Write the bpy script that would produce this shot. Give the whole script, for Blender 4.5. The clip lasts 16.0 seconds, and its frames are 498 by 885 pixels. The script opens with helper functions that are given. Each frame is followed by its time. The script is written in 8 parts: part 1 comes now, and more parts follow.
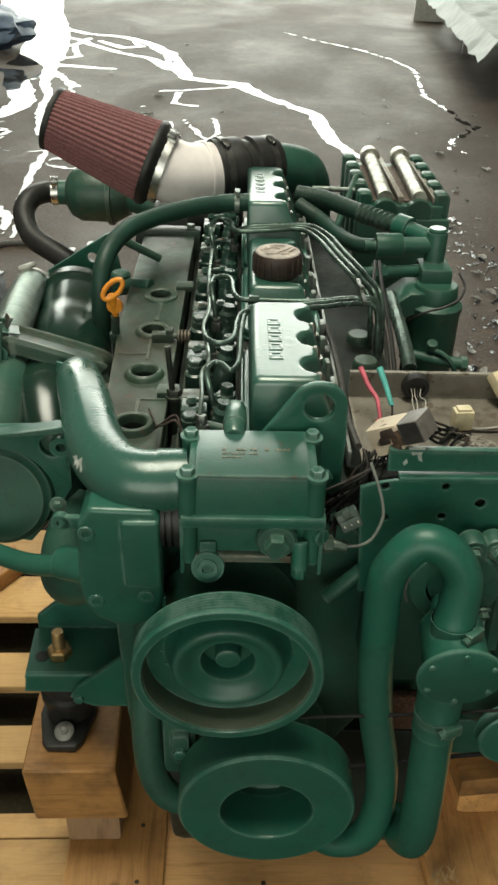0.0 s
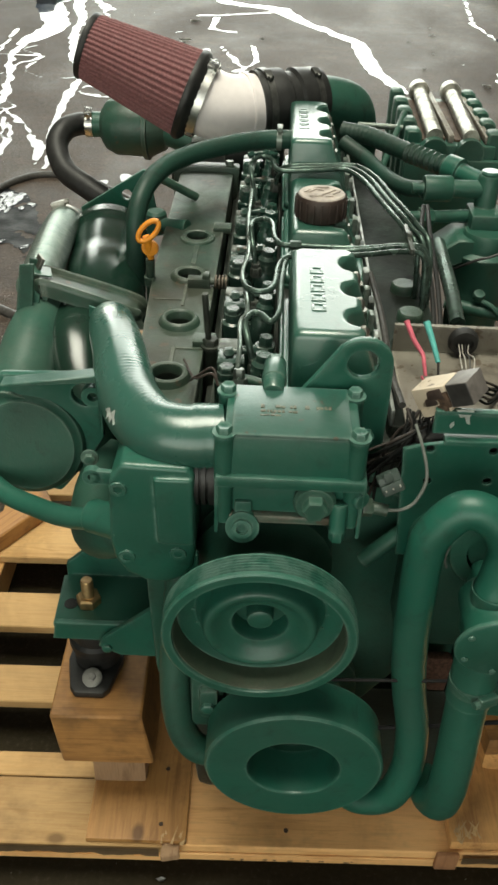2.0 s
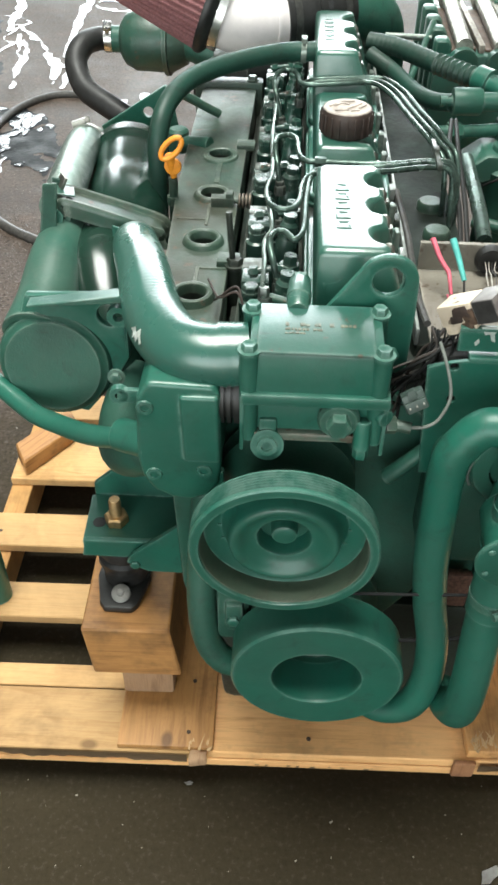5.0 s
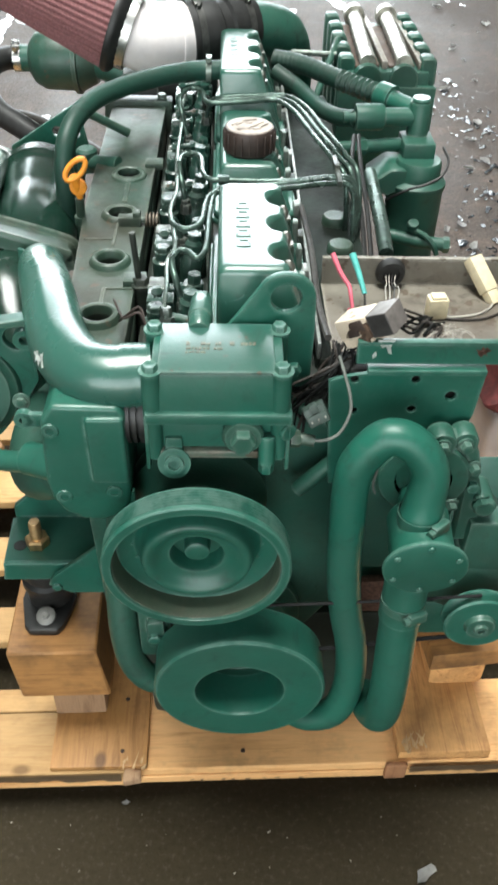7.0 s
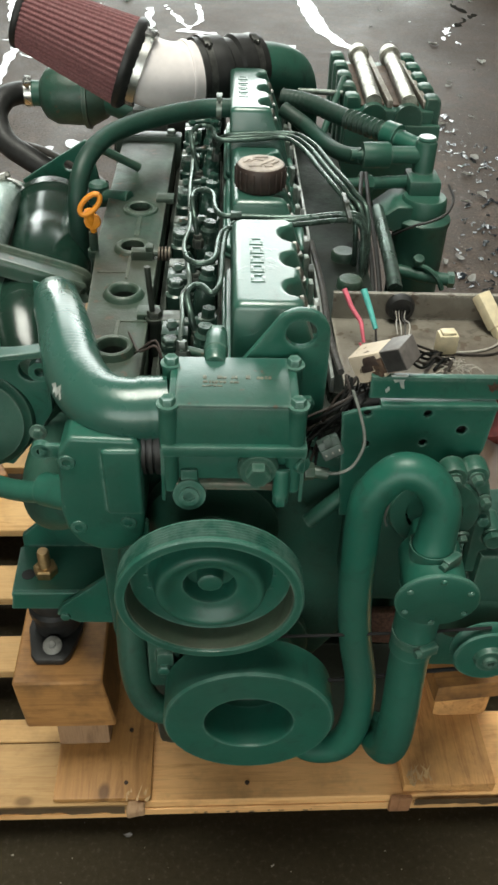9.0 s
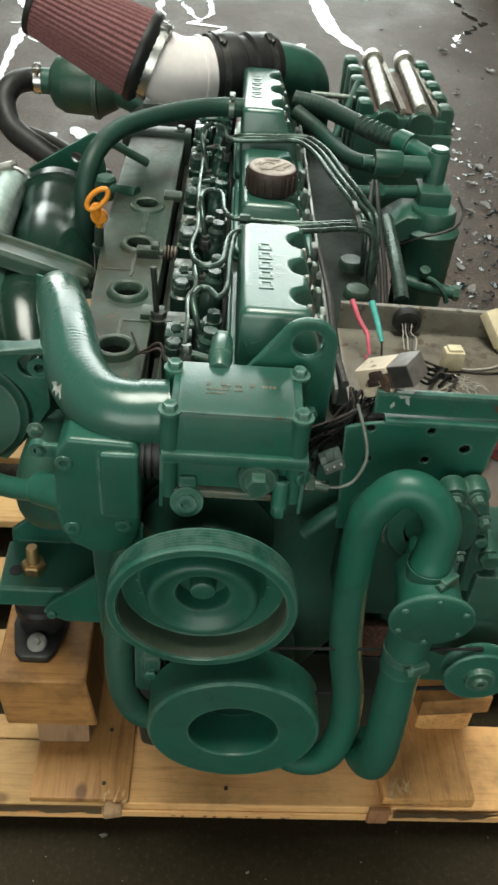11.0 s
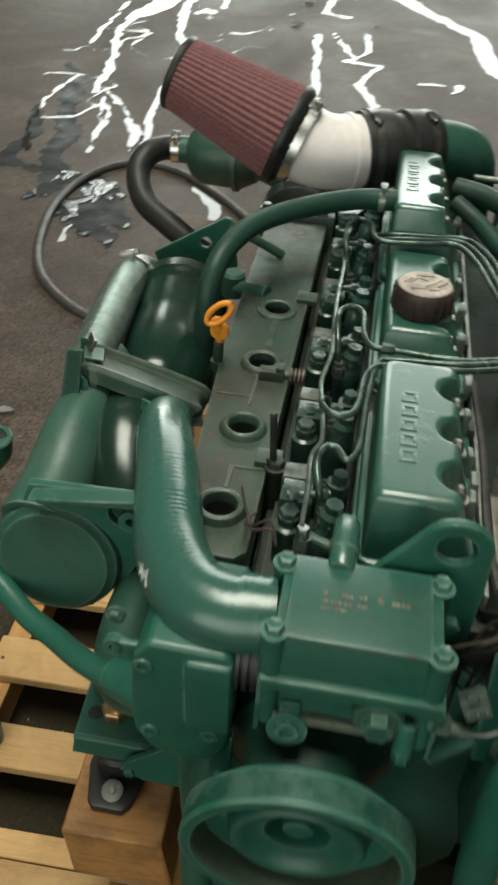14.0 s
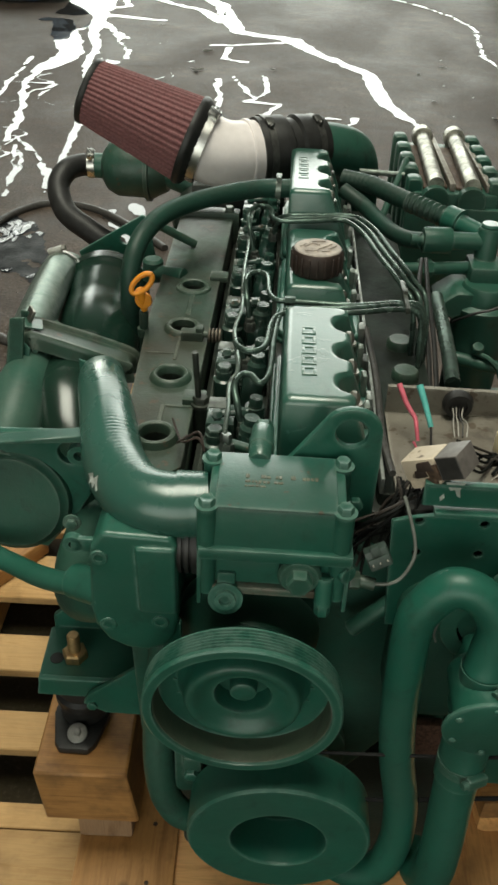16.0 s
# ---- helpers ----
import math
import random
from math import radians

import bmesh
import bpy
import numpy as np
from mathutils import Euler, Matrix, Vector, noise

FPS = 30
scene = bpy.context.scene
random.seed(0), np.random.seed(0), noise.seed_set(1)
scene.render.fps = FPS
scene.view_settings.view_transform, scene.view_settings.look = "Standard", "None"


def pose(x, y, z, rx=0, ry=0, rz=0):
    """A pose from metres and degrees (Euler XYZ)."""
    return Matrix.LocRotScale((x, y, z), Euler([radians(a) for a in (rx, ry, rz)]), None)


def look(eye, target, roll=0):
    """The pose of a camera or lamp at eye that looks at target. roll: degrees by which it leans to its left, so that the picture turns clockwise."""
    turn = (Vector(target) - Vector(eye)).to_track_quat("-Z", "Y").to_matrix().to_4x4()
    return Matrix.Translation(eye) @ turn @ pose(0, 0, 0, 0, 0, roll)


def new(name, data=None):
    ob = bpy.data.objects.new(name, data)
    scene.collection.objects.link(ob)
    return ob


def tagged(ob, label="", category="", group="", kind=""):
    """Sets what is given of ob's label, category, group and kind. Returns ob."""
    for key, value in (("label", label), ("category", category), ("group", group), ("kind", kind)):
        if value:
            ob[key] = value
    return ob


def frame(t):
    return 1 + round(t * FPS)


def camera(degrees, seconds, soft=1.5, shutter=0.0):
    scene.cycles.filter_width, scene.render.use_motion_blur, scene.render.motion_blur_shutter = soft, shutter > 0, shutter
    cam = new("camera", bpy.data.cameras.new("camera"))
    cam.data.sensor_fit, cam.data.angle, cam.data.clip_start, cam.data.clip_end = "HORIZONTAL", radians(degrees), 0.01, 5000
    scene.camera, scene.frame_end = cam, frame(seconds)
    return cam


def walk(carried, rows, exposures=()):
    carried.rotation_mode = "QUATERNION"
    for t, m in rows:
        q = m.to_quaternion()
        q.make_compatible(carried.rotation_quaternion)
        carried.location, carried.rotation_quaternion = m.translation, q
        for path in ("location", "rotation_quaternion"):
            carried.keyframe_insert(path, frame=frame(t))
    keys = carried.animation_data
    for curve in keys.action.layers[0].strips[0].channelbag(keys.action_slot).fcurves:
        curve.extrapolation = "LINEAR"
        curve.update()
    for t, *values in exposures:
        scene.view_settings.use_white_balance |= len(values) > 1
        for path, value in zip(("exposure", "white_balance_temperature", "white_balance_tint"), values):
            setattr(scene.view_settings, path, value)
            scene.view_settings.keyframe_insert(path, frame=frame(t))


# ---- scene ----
cam = camera(32.8, 16.0, 2.8, 0.5)
PATH = [
    (0, (0.077, 0.093, 1.388), (0.043, 1.786, 0.324), 1.6),
    (0.5, (0.073, 0.1, 1.386), (0.036, 1.782, 0.303), 2.0),
    (1, (0.067, 0.104, 1.386), (0.01, 1.732, 0.226), 2.3),
    (1.5, (0.069, 0.119, 1.384), (-0.017, 1.732, 0.205), 1.9),
    (2, (0.065, 0.131, 1.384), (-0.027, 1.738, 0.198), 2.0),
    (2.5, (0.07, 0.121, 1.384), (-0.022, 1.724, 0.192), 1.8),
    (3, (0.052, 0.12, 1.386), (-0.024, 1.708, 0.172), 3.0),
    (3.5, (0.052, 0.131, 1.389), (-0.063, 1.698, 0.152), 2.7),
    (4, (0.07, 0.132, 1.38), (-0.08, 1.692, 0.137), 1.5),
    (4.2, (0.063, 0.12, 1.384), (-0.076, 1.667, 0.124), 1.5),
    (6.3, (0.079, 0.116, 1.379), (-0.057, 1.59, 0.034), -0.2),
    (6.5, (0.085, 0.12, 1.381), (0.011, 1.598, 0.036), 0.9),
    (7, (0.102, 0.118, 1.395), (0.096, 1.637, 0.094), 1.6),
    (7.5, (0.094, 0.111, 1.401), (0.098, 1.67, 0.149), 1.7),
    (8, (0.085, 0.109, 1.401), (0.088, 1.673, 0.154), 1.6),
    (8.5, (0.083, 0.111, 1.403), (0.083, 1.673, 0.154), 1.8),
    (11, (0.068, 0.13, 1.407), (0.103, 1.685, 0.15), 5.8),
    (11.5, (0.064, 0.16, 1.408), (0.044, 1.698, 0.129), 6.6),
    (12, (0.056, 0.193, 1.411), (-0.034, 1.707, 0.107), 5.7),
    (12.5, (0.048, 0.212, 1.413), (-0.061, 1.731, 0.117), 5.3),
    (13, (0.051, 0.324, 1.41), (-0.203, 1.821, 0.109), 4.6),
    (13.5, (0.074, 0.454, 1.434), (-0.296, 1.918, 0.123), 5.6),
    (14, (0.045, 0.345, 1.426), (-0.211, 1.896, 0.190), 4.0),
    (14.5, (0.035, 0.212, 1.42), (-0.096, 1.846, 0.274), 3.1),
    (15, (0.069, 0.182, 1.417), (-0.057, 1.83, 0.292), 2.5),
    (15.5, (0.08, 0.169, 1.414), (-0.051, 1.81, 0.279), 2.3),
    (16, (0.082, 0.173, 1.411), (-0.033, 1.808, 0.264), 2.5),
]
EXPOSURE = [(0, -0.03, 6800, 2), (1, 0.0, 6800, 2), (2.5, 0.28, 6650, 4), (4, 0.62, 6300, 5), (6.5, 1.39, 5850, 9), (7, 1.04, 5950, 8), (8.5, 0.35, 6350, 6), (11, 0.22, 6350, 3), (12.5, 0.14, 6350, 3), (13.5, 0.06, 6400, 3), (14.5, -0.19, 6600, 3), (16, -0.24, 6650, 2)]
walk(cam, [(t, look(eye, target, roll)) for t, eye, target, roll in PATH], EXPOSURE)

# ---- light: daylight from the far gate and two added fill lamps ----
def sky_world():
    w = bpy.data.worlds.new("hall_sky")
    scene.world = w
    w.use_nodes = True
    nt = w.node_tree
    bg = nt.nodes["Background"]
    sky = nt.nodes.new("ShaderNodeTexSky")
    sky.sky_type, sky.sun_disc = "NISHITA", False
    sky.sun_elevation, sky.sun_rotation = radians(50), radians(20)
    nt.links.new(sky.outputs[0], bg.inputs[0])
    bg.inputs[1].default_value = 0.12


def area_lamp(name, place, turn, wide, high, power, colour):
    lamp = bpy.data.lights.new(name, "AREA")
    lamp.shape, lamp.size, lamp.size_y, lamp.energy, lamp.color = "RECTANGLE", wide, high, power, colour
    ob = new(name, lamp)
    ob.matrix_world = Matrix.Translation(place) @ Euler([radians(a) for a in turn]).to_matrix().to_4x4()
    return ob


sky_world()
HALL_W, HALL_E, HALL_S, HALL_N, HALL_H = -13.0, 9.0, -7.0, 21.0, 12.5
# daylight in the far gate; the other two are added fill, front and overhead
area_lamp("gate_daylight", (-2.15, HALL_N - 0.05, 6.1), (-90, 0, 0), 14.3, 11.8, 2830, (1.0, 1.0, 0.92))
area_lamp("added_front_fill", (-1.4, HALL_S + 0.05, 2.6), (90, 0, 0), 8.0, 4.8, 305, (1.0, 0.96, 0.84))
area_lamp("added_overhead_fill", (-1.0, 0.5, HALL_H - 0.05), (0, 0, 0), 5.0, 6.0, 1600, (1.0, 0.96, 0.84))


# ---- materials ----
def mat(name):
    m = bpy.data.materials.new(name)
    m.use_nodes = True
    nt = m.node_tree
    return m, nt, nt.nodes["Principled BSDF"]


def noise_tex(nt, scale, detail=6.0, rough=0.6, stretch=None, dist=0.0):
    co = nt.nodes.new("ShaderNodeTexCoord")
    t = nt.nodes.new("ShaderNodeTexNoise")
    t.inputs["Scale"].default_value, t.inputs["Detail"].default_value = scale, detail
    t.inputs["Roughness"].default_value, t.inputs["Distortion"].default_value = rough, dist
    if stretch:
        mp = nt.nodes.new("ShaderNodeMapping")
        mp.inputs["Scale"].default_value = stretch
        nt.links.new(co.outputs["Object"], mp.inputs[0])
        nt.links.new(mp.outputs[0], t.inputs["Vector"])
    else:
        nt.links.new(co.outputs["Object"], t.inputs["Vector"])
    return t.outputs["Fac"]


def ramp(nt, fac, stops):
    r = nt.nodes.new("ShaderNodeValToRGB")
    els = r.color_ramp.elements
    while len(els) < len(stops):
        els.new(0.5)
    for e, (p, c) in zip(els, stops):
        e.position, e.color = p, (*c, 1) if len(c) == 3 else c
    nt.links.new(fac, r.inputs[0])
    return r.outputs[0]


def grey(v):
    return (v, v, v)


def mix(nt, fac, a, b, mode="MIX"):
    n = nt.nodes.new("ShaderNodeMix")
    n.data_type, n.blend_type = "RGBA", mode
    for sock, val in ((n.inputs[0], fac), (n.inputs[6], a), (n.inputs[7], b)):
        if isinstance(val, (int, float)):
            sock.default_value = val
        elif isinstance(val, tuple):
            sock.default_value = (*val, 1)
        else:
            nt.links.new(val, sock)
    return n.outputs[2]


def bump(nt, bsdf, fac, strength, distance):
    b = nt.nodes.new("ShaderNodeBump")
    b.inputs["Strength"].default_value, b.inputs["Distance"].default_value = strength, distance
    nt.links.new(fac, b.inputs["Height"])
    nt.links.new(b.outputs[0], bsdf.inputs["Normal"])


def worn_edge(nt, amount):
    """Mask of rubbed corners, broken up by noise."""
    geo, bev = nt.nodes.new("ShaderNodeNewGeometry"), nt.nodes.new("ShaderNodeBevel")
    bev.samples, bev.inputs["Radius"].default_value = 4, 0.0060
    dot = nt.nodes.new("ShaderNodeVectorMath")
    dot.operation = "DOT_PRODUCT"
    nt.links.new(bev.outputs[0], dot.inputs[0])
    nt.links.new(geo.outputs["Normal"], dot.inputs[1])
    edge = ramp(nt, dot.outputs["Value"], [(0.88, grey(1)), (0.992, grey(0))])
    patch = ramp(nt, noise_tex(nt, 38.0, 5, 0.65), [(0.38, grey(0)), (0.54, grey(amount))])
    return mix(nt, 1.0, edge, patch, "MULTIPLY")


def paint(name, colour, dark, dust, rough=(0.28, 0.5), grime=0.5, relief=0.25, chips=0.0, coat=0.0, spec=0.5, flaky=False, edge=0.55):
    """Brushed-over enamel: grime in clouds and blots, dust, scuffs and a few chips."""
    m, nt, p = mat(name)
    big = noise_tex(nt, 9.0, 5, 0.6)
    blot = noise_tex(nt, 31.0, 6, 0.7, None, 0.8)
    fine = noise_tex(nt, 120.0, 4, 0.6)
    speck = noise_tex(nt, 380.0, 2, 0.5)
    scuff = noise_tex(nt, 46.0, 4, 0.6, (1.0, 0.22, 3.0), 0.5)
    col = mix(nt, ramp(nt, big, [(0.38, grey(0)), (0.68, grey(grime))]), colour, dark)
    col = mix(nt, ramp(nt, blot, [(0.56, grey(0)), (0.70, grey(min(0.75, grime)))]), col, tuple(c * 0.6 for c in dark))
    col = mix(nt, ramp(nt, noise_tex(nt, 4.0, 5, 0.65), [(0.42, grey(0)), (0.68, grey(0.30))]), col, dust)
    col = mix(nt, ramp(nt, fine, [(0.5, grey(0)), (0.80, grey(0.22))]), col, dust)
    col = mix(nt, ramp(nt, scuff, [(0.60, grey(0)), (0.74, grey(0.20))]), col, dust)
    if edge:
        rub = worn_edge(nt, edge)
        col = mix(nt, rub, col, tuple(min(1, c * 1.5 + 0.06) for c in dust))
    if chips:
        col = mix(nt, ramp(nt, noise_tex(nt, 55.0, 3, 0.55), [(0.70 - chips, grey(0)), (0.72 - chips, grey(0.8))]), col, (0.085, 0.06, 0.04))
    nt.links.new(col, p.inputs["Base Color"])
    worn = mix(nt, 0.45, mix(nt, 0.5, big, fine), blot)
    nt.links.new(ramp(nt, worn, [(0.32, grey(rough[0])), (0.64, grey(rough[1]))]), p.inputs["Roughness"])
    height = mix(nt, 0.35, mix(nt, 0.4, fine, blot), speck)
    if flaky:
        flake = ramp(nt, noise_tex(nt, 24.0, 5, 0.55, None, 0.4), [(0.60, grey(0)), (0.612, grey(1))])
        height = mix(nt, 0.45, height, flake)
    bump(nt, p, height, relief, 0.0014)
    p.inputs["Coat Weight"].default_value, p.inputs["Coat Roughness"].default_value = coat, 0.27
    p.inputs["Specular IOR Level"].default_value = spec
    return m


def plain(name, colour, rough=0.5, metal=0.0, vary=0.25, scale=90.0, relief=0.15):
    m, nt, p = mat(name)
    n = noise_tex(nt, scale, 5, 0.6)
    dark = tuple(c * (1 - vary) for c in colour)
    lite = tuple(min(1, c * (1 + vary)) for c in colour)
    nt.links.new(ramp(nt, n, [(0.3, dark), (0.7, lite)]), p.inputs["Base Color"])
    nt.links.new(ramp(nt, noise_tex(nt, scale * 0.3, 4, 0.6), [(0.3, grey(max(0.04, rough - 0.1))), (0.7, grey(min(1, rough + 0.12)))]), p.inputs["Roughness"])
    p.inputs["Metallic"].default_value = metal
    bump(nt, p, n, relief, 0.0008)
    return m


def wood(name, light, dark, along="x", rough=0.75, tone=0.35, soak=0.65):
    m, nt, p = mat(name)
    st = {"x": (1.2, 16, 16), "y": (16, 1.2, 16), "z": (16, 16, 1.2)}[along]
    grain = noise_tex(nt, 4.0, 8, 0.65, st, 0.8)
    fib = noise_tex(nt, 22.0, 4, 0.6, st)
    stain = noise_tex(nt, 5.0, 5, 0.7)
    col = ramp(nt, grain, [(0.25, dark), (0.5, light), (0.72, tuple(c * 0.8 for c in light))])
    col = mix(nt, ramp(nt, fib, [(0.5, grey(0)), (0.85, grey(0.4))]), col, dark)
    vor = nt.nodes.new("ShaderNodeTexVoronoi")
    vor.inputs["Scale"].default_value = 1.0
    spread = nt.nodes.new("ShaderNodeMapping")
    spread.inputs["Scale"].default_value = {"x": (5.5, 9.5, 3.0), "y": (9.5, 5.5, 3.0), "z": (9.5, 9.5, 3.0)}[along]
    co = nt.nodes.new("ShaderNodeTexCoord")
    nt.links.new(co.outputs["Object"], spread.inputs[0])
    nt.links.new(spread.outputs[0], vor.inputs["Vector"])
    col = mix(nt, ramp(nt, vor.outputs["Distance"], [(0.055, grey(0.8)), (0.11, grey(0))]), col, tuple(c * 0.45 for c in dark))
    smear = noise_tex(nt, 1.7, 6, 0.75, None, 0.6)
    col = mix(nt, ramp(nt, smear, [(0.50, grey(0)), (0.70, grey(0.5))]), col, tuple(c * 0.7 for c in dark))
    col = mix(nt, ramp(nt, stain, [(0.50 - 0.2 * (soak - 0.65), grey(0)), (0.74 - 0.4 * (soak - 0.65), grey(soak))]), col, (0.10, 0.052, 0.022))
    info = nt.nodes.new("ShaderNodeObjectInfo")
    col = mix(nt, 1.0, col, ramp(nt, info.outputs["Random"], [(0.0, grey(1 - tone)), (1.0, grey(1.0))]), "MULTIPLY")
    nt.links.new(col, p.inputs["Base Color"])
    p.inputs["Roughness"].default_value = rough
    bump(nt, p, mix(nt, 0.5, grain, fib), 0.35, 0.0015)
    return m


GREEN = paint("green_enamel", (0.0125, 0.102, 0.068), (0.014, 0.058, 0.040), (0.060, 0.125, 0.098), (0.25, 0.46), 0.6)
GREEN_CAST = paint("green_cast_enamel", (0.015, 0.082, 0.055), (0.016, 0.044, 0.031), (0.065, 0.105, 0.08), (0.34, 0.56), 0.7, 0.6, 0.0, 0.0, 0.42)
DUSTY_TAB = plain("worn_bright_edge", (0.16, 0.19, 0.165), 0.35, 0.4, 0.4)
GREEN_OILY = paint("oily_green_enamel", (0.022, 0.066, 0.046), (0.028, 0.034, 0.022), (0.080, 0.102, 0.076), (0.24, 0.55), 1.0, 0.75, 0.03, 0.0, 0.5)
RAIL = paint("oil_stained_rail", (0.031, 0.066, 0.049), (0.034, 0.034, 0.024), (0.100, 0.112, 0.084), (0.32, 0.60), 1.0, 0.8, 0.05, 0.0, 0.4)
HOSE_PAINT = paint("dull_painted_hose", (0.0125, 0.100, 0.067), (0.014, 0.058, 0.040), (0.055, 0.115, 0.090), (0.30, 0.48), 0.6, 0.25, 0.0, 0.0, 0.45)
HOSE_GREEN = paint("green_sprayed_rubber", (0.011, 0.052, 0.036), (0.012, 0.024, 0.017), (0.045, 0.066, 0.052), (0.38, 0.6), 0.7, 0.5, 0.0, 0.0, 0.4)
GREEN_GLOSS = paint("worn_cover_enamel", (0.015, 0.098, 0.068), (0.022, 0.066, 0.047), (0.07, 0.11, 0.085), (0.27, 0.42), 0.5, 0.5, 0.0, 0.75, 0.7, True)
BLOCK_WOOD = wood("sawn_block_pine", (0.46, 0.225, 0.068), (0.20, 0.082, 0.024), "x", 0.6, 0.2, 0.9)
INNER_RIM = paint("dusty_rim_inside", (0.070, 0.100, 0.066), (0.036, 0.062, 0.040), (0.125, 0.105, 0.075), (0.4, 0.6), 0.8)
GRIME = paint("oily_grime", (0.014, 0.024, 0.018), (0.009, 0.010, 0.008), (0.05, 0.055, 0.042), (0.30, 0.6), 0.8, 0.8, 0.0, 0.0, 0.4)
WOOD_X = wood("pine_across", (0.59, 0.365, 0.152), (0.37, 0.195, 0.064), "x")
WOOD_Y = wood("pine_along", (0.60, 0.33, 0.11), (0.34, 0.155, 0.045), "y")
# orange pine, its colour also brightened to stand for light on the front
FRONT_WOOD = wood("brightened_front_pine", (0.84, 0.480, 0.195), (0.57, 0.272, 0.090), "x", 0.7, 0.05)
WET_WOOD = wood("damp_reddish_pine", (0.49, 0.25, 0.080), (0.24, 0.105, 0.032), "y", 0.5, 0.15, 0.85)
WOOD_OLD = wood("weathered_pine", (0.54, 0.31, 0.125), (0.30, 0.145, 0.050), "y")
STEEL = plain("bright_steel", (0.55, 0.55, 0.53), 0.28, 1.0, 0.2)
STEEL_DULL = plain("dull_steel", (0.30, 0.29, 0.26), 0.42, 1.0, 0.35)
PIPE_STEEL = plain("smeared_steel_pipe", (0.22, 0.27, 0.24), 0.3, 0.8, 0.4)
BRASS = plain("yellow_zinc", (0.46, 0.31, 0.15), 0.42, 0.85, 0.25)
RUBBER = plain("black_rubber", (0.013, 0.013, 0.0125), 0.5, 0.0, 0.4)
RUBBER_WORN = plain("worn_black_rubber", (0.045, 0.042, 0.038), 0.55, 0.0, 0.5)
PLASTIC_BLACK = plain("black_plastic", (0.03, 0.028, 0.027), 0.45, 0.0, 0.4)
WHITE_PLASTIC = plain("white_plastic", (0.80, 0.74, 0.73), 0.38, 0.0, 0.06, 60.0, 0.03)
CREAM = plain("yellowed_plastic", (0.64, 0.55, 0.37), 0.5, 0.0, 0.15)
ORANGE = plain("orange_plastic", (0.75, 0.27, 0.02), 0.42, 0.0, 0.15)
RED_GAUZE = plain("red_filter_gauze", (0.195, 0.080, 0.082), 0.75, 0.0, 0.35, 300.0, 0.5)
RED_WIRE = plain("red_shrink_tube", (0.60, 0.12, 0.17), 0.5)
TEAL_WIRE = plain("turquoise_shrink_tube", (0.10, 0.42, 0.38), 0.5)
WIRE_GREY = plain("grey_wire", (0.115, 0.125, 0.11), 0.55)
CAP_BROWN = plain("worn_brown_cap", (0.038, 0.024, 0.019), 0.55, 0.0, 0.5, 60.0, 0.5)
CAP_DUST = plain("dusty_cap_top", (0.38, 0.33, 0.29), 0.7, 0.0, 0.4, 70.0, 0.4)
TRAY = paint("dusty_tray", (0.185, 0.170, 0.138), (0.085, 0.064, 0.048), (0.27, 0.255, 0.215), (0.42, 0.7), 1.0, 0.4, 0.09)
# near-black that stands in for shade inside holes and behind the plate
DARK_HOLE = plain("shaded_hole_black", (0.012, 0.012, 0.011), 0.7)
CHIP = plain("bare_chip", (0.62, 0.66, 0.62), 0.6)
DARK_STEEL = plain("dark_steel_band", (0.085, 0.085, 0.08), 0.38, 0.7, 0.4)
ZINC = plain("matt_zinc", (0.24, 0.235, 0.22), 0.5, 0.6, 0.25)
TAPPET = paint("near_black_green_cover", (0.011, 0.021, 0.016), (0.009, 0.009, 0.007), (0.030, 0.031, 0.024), (0.45, 0.72), 0.9, 0.6, 0.0, 0.0, 0.14)
STRAP = paint("scuffed_strap_enamel", (0.014, 0.070, 0.048), (0.045, 0.042, 0.030), (0.085, 0.10, 0.078), (0.24, 0.42), 0.8, 0.4, 0.05, 0.0, 0.5)
LID = paint("stained_lid_enamel", (0.012, 0.100, 0.074), (0.036, 0.062, 0.044), (0.085, 0.125, 0.105), (0.25, 0.40), 0.5, 0.3, 0.035, 0.2, 0.55)
RUBBED = paint("rubbed_flange_enamel", (0.020, 0.095, 0.066), (0.10, 0.075, 0.055), (0.22, 0.17, 0.14), (0.35, 0.55), 0.8, 0.4, 0.06)
CHIP_RED = plain("worn_reddish_marks", (0.12, 0.12, 0.085), 0.5, 0.0, 0.6)


# ---- building blocks ----
def rounded(bm, width, segments=2):
    bmesh.ops.recalc_face_normals(bm, faces=bm.faces)
    if width:
        edges = [e for e in bm.edges if len(e.link_faces) == 2 and e.calc_face_angle(0) > 0.45]
        made = bmesh.ops.bevel(bm, geom=edges, offset=width, segments=segments, profile=0.6, affect="EDGES", clamp_overlap=True)
        for f in made["faces"]:
            f.smooth = True
    return bm


def box(x0, x1, y0, y1, z0, z1, r=0.003, taper=(0, 0), seg=2):
    """A box with rounded edges; taper draws its top in by metres on x and y."""
    bm = bmesh.new()
    tx, ty = taper
    low = [bm.verts.new(c) for c in ((x0, y0, z0), (x1, y0, z0), (x1, y1, z0), (x0, y1, z0))]
    top = [bm.verts.new(c) for c in ((x0 + tx, y0 + ty, z1), (x1 - tx, y0 + ty, z1), (x1 - tx, y1 - ty, z1), (x0 + tx, y1 - ty, z1))]
    bm.faces.new(low[::-1])
    bm.faces.new(top)
    for i in range(4):
        j = (i + 1) % 4
        bm.faces.new((low[i], low[j], top[j], top[i]))
    return rounded(bm, r, seg)


